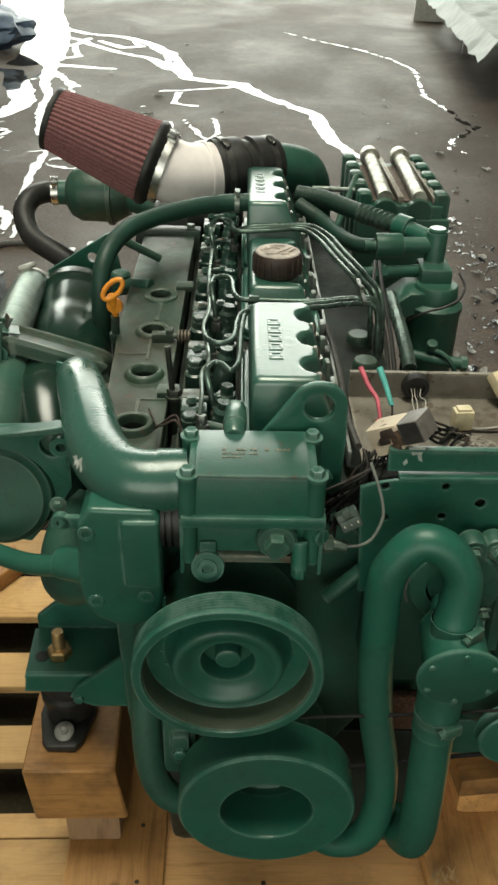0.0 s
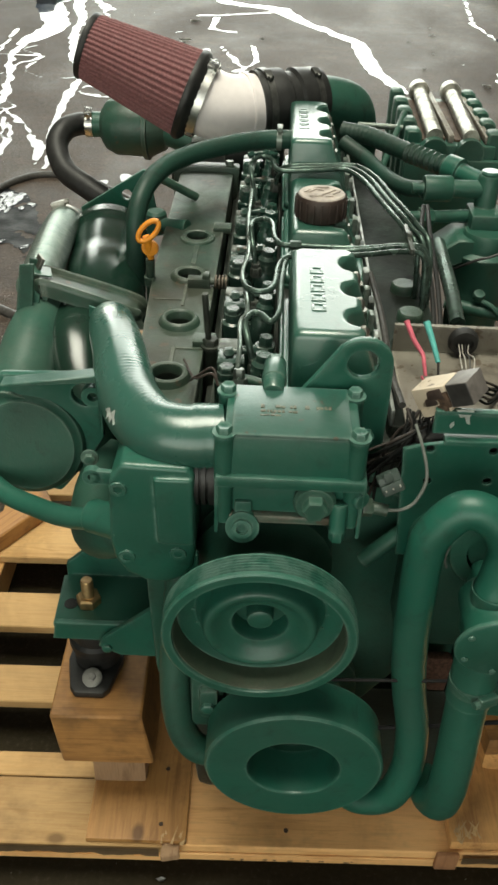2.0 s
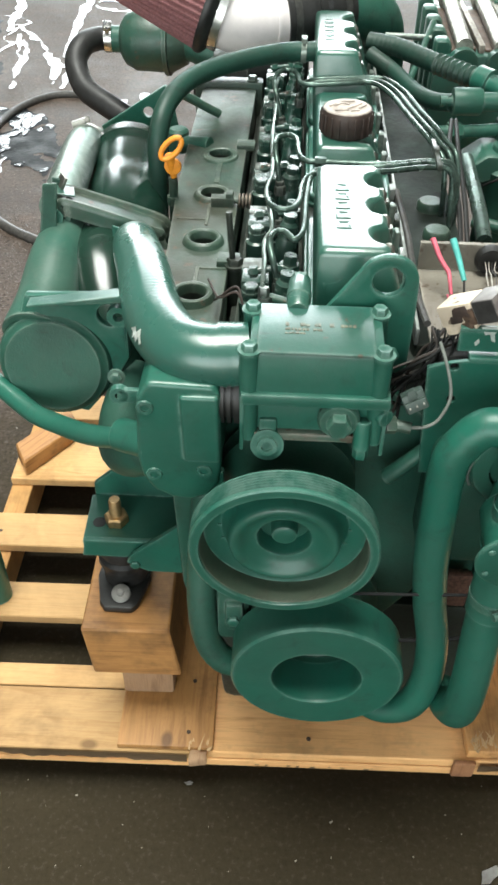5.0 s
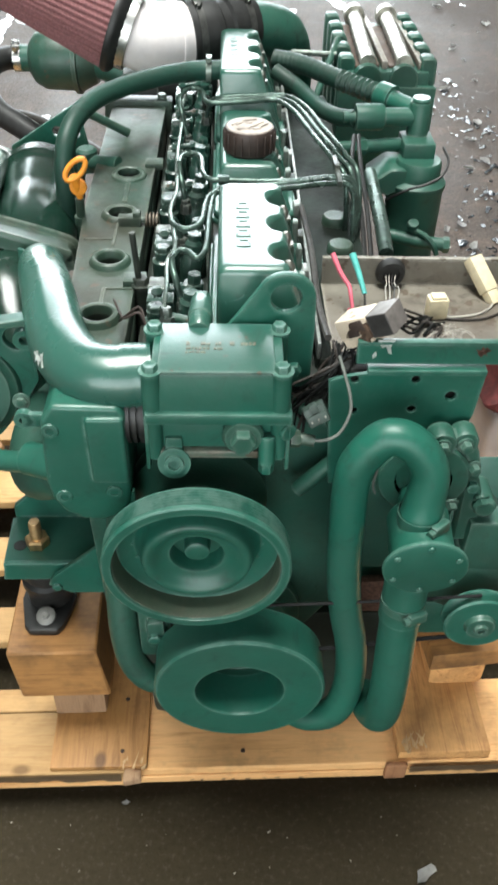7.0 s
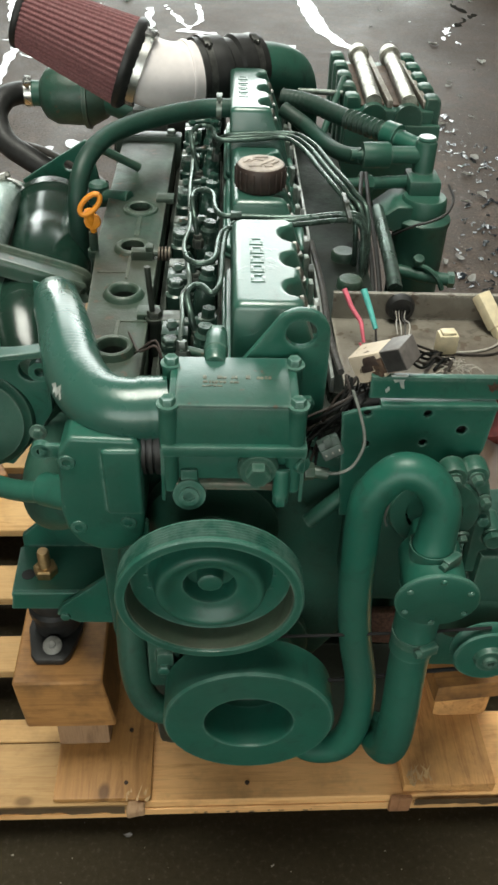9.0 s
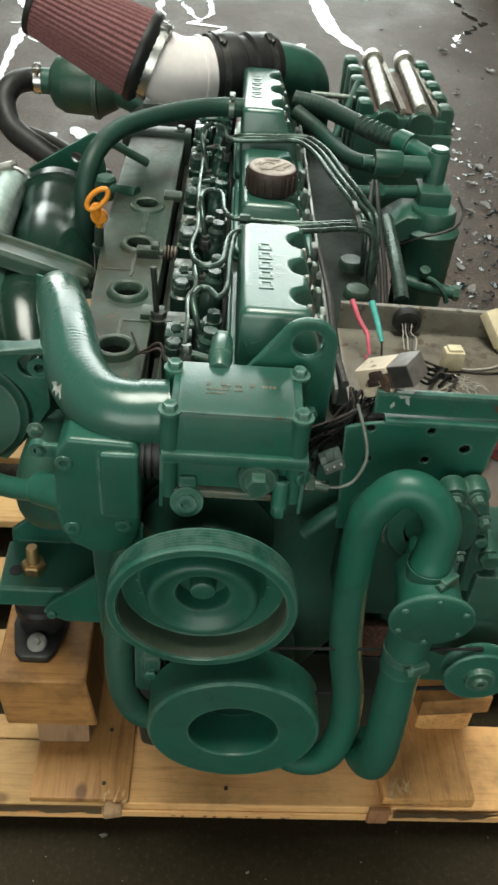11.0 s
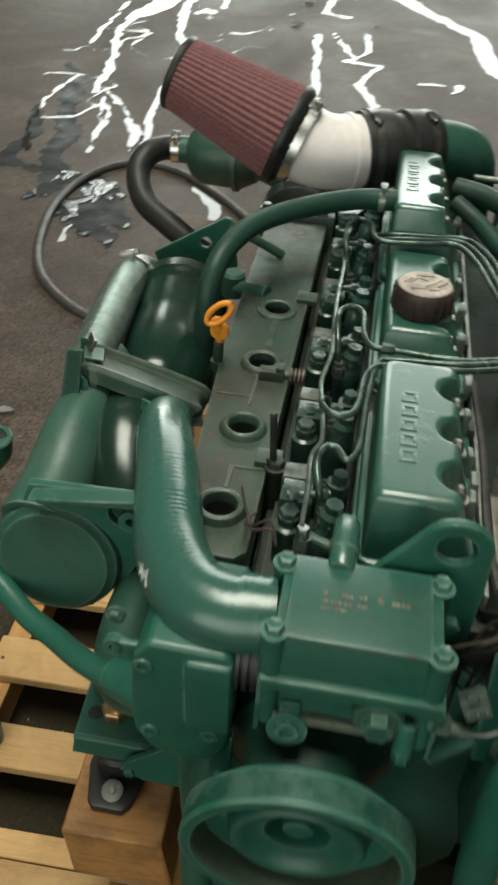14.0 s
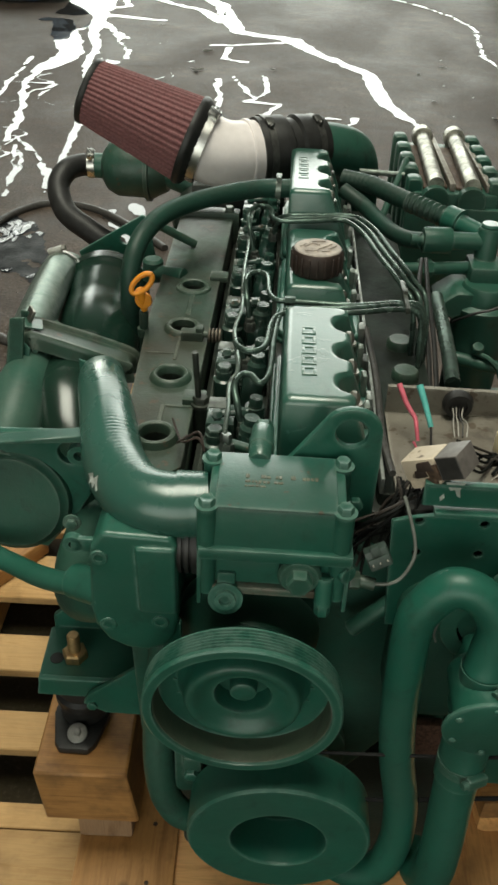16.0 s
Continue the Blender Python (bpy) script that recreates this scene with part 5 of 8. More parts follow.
def right_front():
    plate = part("bracket_plate", prism([(0.108, 0.899), (0.120, 0.903), (0.146, 0.9085), (0.264, 0.9085), (0.260, 0.855), (0.243, 0.806), (0.225, 0.76), (0.118, 0.76)], 0.040, 0.045, "y", 0.001, [(0.1335, 0.9008, 0.0042), (0.1946, 0.9012, 0.0042), (0.2325, 0.8809, 0.0055), (0.195, 0.864, 0.0042), (0.1364, 0.8614, 0.0042)]), GREEN, ENGINE, "flat green bracket plate with drilled holes")
    part("plate_flange", box(0.146, 0.264, 0.0385, 0.0515, 0.9070, 0.9128, 0.0015), GREEN, plate)
    bolt((0.232, 0.040, 0.835), (0, -1, 0), 0.007, 0.006, plate)
    # added near-black box: paints the shade seen through the plate's holes
    part("plate_back", box(0.121, 0.245, 0.052, 0.085, 0.77, 0.905, 0.004), DARK_HOLE, plate, "near-black box added behind the plate to shade its holes")
    hose = part("raw_water_hose", tube([(0.07, 0.0, 0.418), (0.105, -0.028, 0.412), (0.143, -0.040, 0.437), (0.158, -0.038, 0.49), (0.156, -0.033, 0.56), (0.143, -0.028, 0.63), (0.135, -0.026, 0.70), (0.132, -0.026, 0.77), (0.131, -0.026, 0.82), (0.136, -0.026, 0.852), (0.158, -0.026, 0.881), (0.184, -0.03, 0.877), (0.2030, -0.036, 0.850), (0.203, -0.040, 0.815), (0.200, -0.045, 0.790)], lambda f: 0.0186 + 0.0032 * max(0.0, f - 0.86) / 0.14, 28, 8), HOSE_PAINT, ENGINE, "green painted rubber hose in a tall bend")
    part("hose_clamp", clamp_band((0.2005, -0.0445, 0.796), (0.05, -0.06, -1), 0.0217, 0.011, (0.8, -1, 0.25), 0.95), GREEN_GLOSS, hose, "green-painted worm clamp")
    pump = part("sea_water_pump", join(
        lathe([(0, 0.0), (0.040, 0.0), (0.0422, 0.0015), (0.0422, 0.0045), (0.0405, 0.0055), (0.034, 0.0065), (0.032, 0.020), (0.032, 0.065), (0.028, 0.07), (0, 0.07)], (0.2035, -0.086, 0.762), (0.03, 1, 0.12), 56),
        sweep([(0.200, -0.045, 0.795), (0.203, -0.046, 0.780), (0.207, -0.045, 0.765), (0.207, -0.045, 0.745)], lambda f: 0.0221 + 0.0105 * f, 28),
        box(0.186, 0.232, -0.050, 0.02, 0.735, 0.786, 0.012, (0.006, 0), 3),
        sweep([(0.198, -0.055, 0.74), (0.196, -0.062, 0.66)], 0.0235, 24)), GREEN, ENGINE, "green sea-water pump with a round bolted end cover")
    for k in range(6):
        a = radians(90 + 60 * k)
        part("cover_screw", lathe([(0, 0), (0.0036, 0), (0.0034, 0.0014), (0.002, 0.0023), (0, 0.0024)], (0.2035 + 0.0345 * math.cos(a), -0.0862 - 0.12 * 0.0345 * math.sin(a) - 0.03 * 0.0345 * math.cos(a), 0.762 + 0.0345 * math.sin(a)), (0, -1, -0.12), 12), GREEN, pump)
    low = part("suction_hose", tube([(0.196, -0.060, 0.695), (0.196, -0.066, 0.63), (0.197, -0.072, 0.56), (0.197, -0.073, 0.51), (0.195, -0.066, 0.474), (0.190, -0.044, 0.450), (0.186, -0.015, 0.44)], 0.0215, 24), HOSE_PAINT, ENGINE, "green painted suction hose")
    part("hose_clamp", clamp_band((0.196, -0.061, 0.683), (0, -0.08, -1), 0.0226, 0.011, (0.45, -1, 0), 0.95), GREEN_GLOSS, low, "green-painted worm clamp")
    part("pump_drive_case", sculpt(join(
        lathe([(0, 0), (0.034, 0), (0.038, 0.005), (0.038, 0.04), (0, 0.04)], (0.166, 0.025, 0.792), (0, 1, 0), 32),
        box(0.20, 0.262, 0.03, 0.14, 0.70, 0.82, 0.012), box(0.13, 0.25, 0.02, 0.10, 0.64, 0.78, 0.012)), 0.001, 20), GREEN_CAST, ENGINE)
    flange = part("drive_flange", join(
        lathe([(0.030, 0.0), (0.046, 0.0), (0.049, 0.003), (0.049, 0.012), (0.040, 0.016), (0.038, 0.05), (0, 0.05), (0, 0.006), (0.028, 0.005)], (0.212, 0.006, 0.797), (0.05, 1, 0.0), 40),
        lathe([(0, 0), (0.013, 0), (0.0145, 0.003), (0.0145, 0.02), (0, 0.02)], (0.2485, 0.010, 0.843), (0, 1, 0), 20),
        lathe([(0, 0), (0.013, 0), (0.0145, 0.003), (0.0145, 0.02), (0, 0.02)], (0.224, 0.004, 0.846), (0, 1, 0), 20),
        prism([(0.230, 0.846), (0.248, 0.850), (0.266, 0.832), (0.274, 0.802), (0.268, 0.768), (0.250, 0.770), (0.258, 0.800), (0.246, 0.828)], 0.012, 0.030, "y", 0.005, seg=2)), GREEN_CAST, ENGINE, "cast green drive flange behind the sea-water pump")
    for px, py, pz, d in ((0.224, 0.004, 0.846, (0, -1, 0)), (0.2485, 0.010, 0.843, (0.1, -1, 0)), (0.2455, 0.004, 0.768, (0.1, -0.9, -0.5)), (0.279, 0.008, 0.770, (0.1, -0.9, -0.5)), (0.262, 0.010, 0.812, (0.2, -1, 0))):
        bolt((px, py, pz), d, 0.0062, 0.009, flange, GREEN_CAST, 0.0085)
    part("bare_lead", tube([(0.158, 0.0, 0.86), (0.160, -0.004, 0.825), (0.158, -0.004, 0.800), (0.162, -0.002, 0.785)], 0.0012, 6), WIRE_GREY, flange, "thin hanging wire")
    alt = part("alternator", join(
        lathe([(0, 0.0), (0.03, 0.0), (0.055, 0.012), (0.06, 0.03), (0.06, 0.11), (0.05, 0.13), (0, 0.13)], (0.292, 0.0, 0.635), (0, 1, 0), 32),
        box(0.272, 0.36, 0.0, 0.03, 0.66, 0.738, 0.006), lathe([(0, 0), (0.010, 0), (0.0125, 0.003), (0.0125, 0.04), (0, 0.04)], (0.283, 0.0, 0.760), (0, 1, 0), 20),
        prism([(0.256, 0.80), (0.273, 0.795), (0.286, 0.750), (0.276, 0.70), (0.258, 0.70)], 0.01, 0.022, "y", 0.004)), GREEN_CAST, ENGINE, "green alternator with its bracket arm")
    part("pulley", lathe([(0.008, 0.0), (0.038, 0.0), (0.040, 0.002), (0.030, 0.009), (0.040, 0.016), (0.040, 0.018), (0.008, 0.018)], (0.291, -0.052, 0.630), (0, 1, 0), 40, True), GREEN, alt)
    part("pulley_hub", join(lathe([(0, -0.006), (0.016, -0.006), (0.018, 0.0), (0, 0.0)], (0.291, -0.052, 0.630), (0, 1, 0), 24), lathe([(0.004, 0), (0.008, 0), (0.0075, 0.004), (0.004, 0.004)], (0.291, -0.058, 0.63), (0, -1, 0), 20, True)), GREEN_CAST, alt, "painted hub with a small centre bore")
    bolt((0.266, 0.01, 0.786), (0, -1, 0), 0.007, 0.007, alt)
    bolt((0.345, 0.0, 0.705), (0.3, -1, 0), 0.010, 0.012, alt)
    part("drive_belt", tube([(0.289, -0.041, 0.668), (0.193, -0.041, 0.659), (0.057, -0.036, 0.645), (0.02, -0.03, 0.64)], 0.0018, 6, 3), BELT, ENGINE, "black rubber drive belt")
    part("drive_belt", tube([(0.285, -0.041, 0.596), (0.235, -0.038, 0.586), (0.166, -0.03, 0.562), (0.10, -0.015, 0.535), (0.06, 0.01, 0.52)], 0.0026, 6, 3), BELT, ENGINE, "black rubber drive belt")
    foot = part("mount_bracket", sculpt(join(box(0.232, 0.42, 0.10, 0.27, 0.414, 0.60, 0.010), box(0.25, 0.40, 0.085, 0.12, 0.43, 0.50, 0.006)), 0.001, 20), GREEN_CAST, ENGINE, "cast green engine foot over the mount")
    part("rubber_mount", lathe([(0, 0.372), (0.046, 0.372), (0.050, 0.380), (0.040, 0.395), (0.045, 0.414), (0, 0.414)], (0.345, 0.33, 0), (0, 0, 1), 24), RUBBER, foot, "black rubber mount")
    part("rusty_cover", sculpt(box(0.186, 0.224, 0.085, 0.10, 0.478, 0.54, 0.005), 0.003, 40), RUST_BROWN, ENGINE, "rusty brown cover low on the block")
    part("front_rib", tube([(0.085, 0.045, 0.745), (0.16, 0.055, 0.82)], 0.009, 12), GREEN_CAST, ENGINE, "cast rib across the front plate")


right_front()


def electric_tray():
    x0, x1, y0, y1, zf = 0.118, 0.345, 0.052, 0.250, 0.889
    tray = part("electrical_tray", box(x0, x1, y0 + 0.045, y1, zf - 0.003, zf, 0.0005, seg=1), TRAY, ENGINE, "open dusty sheet-metal electrical tray with its lid off")
    part("back_wall", box(x0, x1, y1 - 0.003, y1, zf, 0.9215, 0.0005, seg=1), TRAY, tray)
    part("back_rim", box(x0, x1, y1 - 0.003, y1 + 0.003, 0.9210, 0.9227, 0.0004, seg=1), TRAY, tray)
    part("side_wall", box(x1 - 0.003, x1, y0, y1 - 0.003, zf, 0.925, 0.0005, seg=1), TRAY, tray)
    flake = bmesh.new()
    flake.faces.new([flake.verts.new((px, 0.0456, pz)) for px, pz in ((0.152, 0.944), (0.170, 0.9445), (0.166, 0.936), (0.168, 0.927), (0.164, 0.929), (0.1615, 0.936), (0.1575, 0.9345))])
    bmesh.ops.solidify(flake, geom=flake.faces[:], thickness=-0.0006)
    part("paint_chip", flake, CHIP, tray, "white spot where the paint has flaked")
    flake = bmesh.new()
    flake.faces.new([flake.verts.new((px, 0.0456, pz)) for px, pz in ((0.1485, 0.926), (0.152, 0.931), (0.1535, 0.926), (0.150, 0.922))])
    bmesh.ops.solidify(flake, geom=flake.faces[:], thickness=-0.0006)
    part("paint_chip", flake, CHIP, tray)
    part("front_lip", prism([(0.134, 0.9150), (0.134, 0.9385), (0.345, 0.9395), (0.345, 0.9150)], 0.046, 0.051, "y", 0.001), GREEN, tray)
    rust = bmesh.new()
    rust.faces.new([rust.verts.new((0.257 + 0.0085 * (0.75 + 0.35 * math.sin(2.3 * i)) * math.cos(i * math.tau / 14), 0.0457, 0.931 + 0.0065 * (0.75 + 0.35 * math.cos(3.1 * i)) * math.sin(i * math.tau / 14))) for i in range(14)])
    bmesh.ops.solidify(rust, geom=rust.faces[:], thickness=-0.0005)
    part("rust_patch", rust, RUST_BROWN, tray, "rough brown rust spot")
    part("lip_rim", box(0.134, 0.345, 0.0452, 0.0525, 0.9385, 0.9418, 0.001), GREEN, tray)
    part("grommet", join(lathe([(0.009, 0), (0.0165, 0), (0.0175, 0.004), (0.015, 0.012), (0.0105, 0.012)], (0.1977, y1 - 0.003, 0.9075), (0, -1, 0), 28, True), lathe([(0, 0.006), (0.011, 0.006), (0.011, 0.008), (0, 0.008)], (0.1977, y1 - 0.003, 0.9075), (0, -1, 0), 20)), RUBBER, tray, "black rubber cable grommet")
    at = Matrix.Translation((0.1502, 0.0583, 0.9583)) @ Euler((0.070, -0.540, -0.637)).to_matrix().to_4x4()
    relay = part("relay", moved(box(0.0008, 0.0245, -0.015, 0.015, -0.012, 0.012, 0.0012), at), RELAY_GREY, tray, "square grey relay with a dusty top")
    part("open_end", moved(box(0.0020, 0.0236, -0.0156, -0.0145, -0.0112, 0.0112, 0.0004, seg=1), at), PLASTIC_BLACK, relay, "dark end of the relay")
    sock = sculpt(join(box(-0.0368, 0.0, -0.015, 0.015, -0.010, 0.012, 0.0025), box(-0.030, -0.002, -0.0145, 0.010, -0.0165, -0.006, 0.003), box(-0.035, -0.022, -0.0148, 0.004, -0.0185, -0.008, 0.003)), 0.0012, 80)
    sock = part("relay_socket", moved(sock, at), SCORCHED, tray, "pale relay socket with a burnt brown front")
    for x, z, w, h in ((-0.013, 0.0035, 0.0085, 0.0055), (-0.006, -0.003, 0.0065, 0.008), (-0.019, -0.0035, 0.006, 0.004), (-0.011, -0.011, 0.006, 0.004)):
        part("burnt_spot", moved(sculpt(box(x - w, x + w, -0.0160, -0.012, z - h, z + h, 0.0018), 0.0022, 110), at), (CHARRED, CAP_BROWN)[x < -0.012], sock, "charred brown plastic")
    part("connector", moved(join(box(-0.011, 0.011, -0.008, 0.008, -0.012, 0.012, 0.002), box(-0.008, 0.008, -0.006, 0.006, 0.010, 0.015, 0.001)), Matrix.Translation((0.240, 0.174, 0.903)) @ Matrix.Rotation(0.08, 4, "Z")), CREAM, tray, "yellowed plastic connector")
    part("connector", moved(join(box(-0.0095, 0.0095, -0.007, 0.007, -0.020, 0.024, 0.002), box(-0.0075, 0.0075, -0.0055, 0.0055, -0.036, -0.020, 0.001)), Matrix.Translation((0.3010, 0.229, 0.911)) @ basis((-0.42, 0.66, 0.62))), CREAM, tray, "yellowed plastic connector block")
    part("shrink_tube", tube([(0.146, 0.172, 0.902), (0.144, 0.182, 0.913), (0.1425, 0.190, 0.919), (0.134, 0.202, 0.928), (0.128, 0.213, 0.938), (0.125, 0.219, 0.943)], lambda f: 0.0020 + 0.0012 * f, 10), RED_WIRE, tray, "red insulated wire end")
    part("shrink_tube", tube([(0.160, 0.185, 0.912), (0.153, 0.205, 0.930), (0.147, 0.219, 0.943)], lambda f: 0.0028 + 0.0012 * f, 10), TEAL_WIRE, tray, "turquoise insulated wire end")
    rng = random.Random(4)
    for k in range(14):
        xs, ys = 0.128 + rng.uniform(-0.02, 0.022), rng.uniform(0.05, 0.075)
        part("loose_wire", tube([(xs + rng.uniform(0.0, 0.03), ys + 0.035, 0.906 + rng.uniform(-0.006, 0.006)), (xs, ys, 0.895 + rng.uniform(-0.006, 0.010)), (xs - rng.uniform(0.024, 0.045), ys + rng.uniform(-0.03, 0.0) * (xs < 0.125), 0.868 + rng.uniform(-0.02, 0.015)), (xs - rng.uniform(0.028, 0.050), ys + rng.uniform(0.0, 0.03), 0.832 + rng.uniform(-0.02, 0.02))], rng.uniform(0.0009, 0.0016), 6, 6), (WIRE_BLACK, WIRE_BLACK, WIRE_BROWN, WIRE_BLACK)[k % 4], tray)
    for k in range(34):
        xs, ys = rng.uniform(0.222, 0.262), rng.uniform(0.130, 0.152)
        bend = Vector((rng.uniform(-0.022, 0.022), rng.uniform(-0.016, 0.016), 0.004))
        part("bare_strand", tube([(xs, ys, 0.8905), Vector((xs, ys, 0.8915)) + bend * 0.6, Vector((xs, ys, 0.8905)) + bend * 1.1 - Vector((0, 0, 0.0044))], 0.00035, 5, 5), PALE_WIRE, tray)
    for k in range(6):
        a = Vector((0.135 + rng.uniform(-0.01, 0.02), 0.085 + rng.uniform(-0.02, 0.02), 0.915 + rng.uniform(-0.01, 0.01)))
        b = Vector((0.100 + rng.uniform(-0.015, 0.015), 0.06 + rng.uniform(-0.02, 0.02), 0.885 + rng.uniform(-0.02, 0.01)))
        c = Vector((0.090 + rng.uniform(-0.015, 0.01), 0.07 + rng.uniform(-0.03, 0.03), 0.84 + rng.uniform(-0.03, 0.02)))
        part("loose_wire", tube([a, (a + b) / 2 + Vector((rng.uniform(-0.01, 0.01), -0.01, 0.008)), b, c], 0.0017, 6, 6), WIRE_BLACK if k % 3 else WIRE_BROWN, tray)
    part("loose_wire", tube([(0.312, 0.207, 0.894), (0.3105, 0.199, 0.8915), (0.303, 0.189, 0.891), (0.287, 0.178, 0.891), (0.262, 0.172, 0.891), (0.246, 0.172, 0.892)], 0.0013, 8, 6), PALE_WIRE, tray, "thin pale cable")
    part("loose_wire", tube([(0.330, 0.196, 0.894), (0.316, 0.182, 0.892), (0.292, 0.1690, 0.891), (0.262, 0.167, 0.891), (0.244, 0.169, 0.892)], 0.0013, 8, 6), WIRE_BROWN, tray, "thin brown cable")
    for k in range(5):
        y = 0.118 + k * 0.009
        part("loose_wire", tube([(0.182, y, 0.918), (0.203 + 0.004 * k, y + 0.004, 0.902), (0.222, 0.150 + 0.004 * k, 0.896), (0.236, 0.168, 0.894)], 0.0015, 6, 6), (WIRE_BLACK, WIRE_BROWN, WIRE_BLACK)[k % 3], tray)
    for k in range(4):
        part("loose_wire", tube([(0.200 + 0.01 * k, 0.150 - 0.008 * k, 0.8915), (0.216 + 0.008 * k, 0.158 - 0.006 * k, 0.898), (0.234, 0.153 - 0.004 * k, 0.894), (0.248 - 0.006 * k, 0.160, 0.891)], 0.0017, 6, 6), (WIRE_BLACK, WIRE_BROWN)[k % 2], tray)
    for k in range(4):
        part("loose_wire", tube([(0.1925 + 0.004 * k, 0.243, 0.905), (0.188 + 0.003 * k, 0.21, 0.911), (0.180 + 0.005 * k, 0.175, 0.925), (0.174 + 0.004 * k, 0.135, 0.935)], 0.0007, 6, 6), (PALE_WIRE, PALE_WIRE, PLASTIC_BLACK, PALE_WIRE)[k], tray)
    part("loose_wire", tube([(0.140, 0.165, 0.906), (0.148, 0.155, 0.897), (0.16, 0.13, 0.905)], 0.0014, 6), RED_WIRE, tray)
    part("loose_wire", tube([(0.160, 0.185, 0.912), (0.161, 0.165, 0.897), (0.165, 0.13, 0.910)], 0.0014, 6), PLASTIC_BLACK, tray)
    lead = part("sensor_lead", tube([(0.117, 0.045, 0.925), (0.121, 0.022, 0.918), (0.1265, 0.012, 0.900), (0.1265, 0.004, 0.886), (0.118, -0.002, 0.868), (0.106, -0.005, 0.861), (0.092, -0.004, 0.859), (0.083, -0.002, 0.8585)], 0.0017, 8), WIRE_GREY, ENGINE, "thin grey sensor cable")
    plug = moved(join(box(-0.011, 0.011, -0.007, 0.007, -0.009, 0.010, 0.002), box(-0.010, 0.010, -0.010, -0.006, -0.008, 0.003, 0.001), box(-0.004, 0.004, -0.009, 0.0, 0.004, 0.013, 0.001)), Matrix.Translation((0.094, 0.004, 0.886)) @ Euler((radians(-20), radians(-25), radians(10))).to_matrix().to_4x4())
    part("plug", plug, PLUG_GREY, lead, "dark grey three-pin plug")
    for k in range(3):
        part("pin_socket", moved(box(-0.0009, 0.0009, -0.0106, -0.0095, -0.0040, -0.0015, 0.0003, seg=1), Matrix.Translation((0.094, 0.004, 0.886)) @ Euler((radians(-20), radians(-25), radians(10))).to_matrix().to_4x4() @ Matrix.Translation((-0.007 + 0.007 * k, 0, 0))), STEEL_DULL, lead, "bright contact pin")
    part("sensor", join(hexagon(0.009, 0.01, (0.07, 0.0, 0.858), (1, 0, 0)), sweep([(0.08, 0.0, 0.858), (0.094, -0.003, 0.857)], 0.006, 12)), GREEN_OILY, lead, "dull painted sensor body")


RELAY_GREY = plain("dusty_grey_plastic", (0.13, 0.116, 0.107), 0.55, 0.0, 0.3)
CHARRED = plain("charred_plastic", (0.075, 0.045, 0.028), 0.8, 0.0, 0.6, 160.0, 0.8)
WIRE_BROWN = plain("brown_wire", (0.022, 0.016, 0.012), 0.7)
PALE_WIRE = plain("bare_tinned_wire", (0.5, 0.47, 0.42), 0.4, 0.3)
WIRE_BLACK = plain("black_wire", (0.008, 0.0085, 0.008), 0.7, 0.0, 0.4)
WIRE_BLACK.node_tree.nodes["Principled BSDF"].inputs["Specular IOR Level"].default_value = 0.12
PLUG_GREY = plain("dark_grey_plastic", (0.034, 0.052, 0.043), 0.5)
SCORCHED = paint("scorched_socket", (0.56, 0.48, 0.38), (0.40, 0.30, 0.20), (0.50, 0.41, 0.30), (0.5, 0.7), 0.5, 0.4, 0.05)
electric_tray()


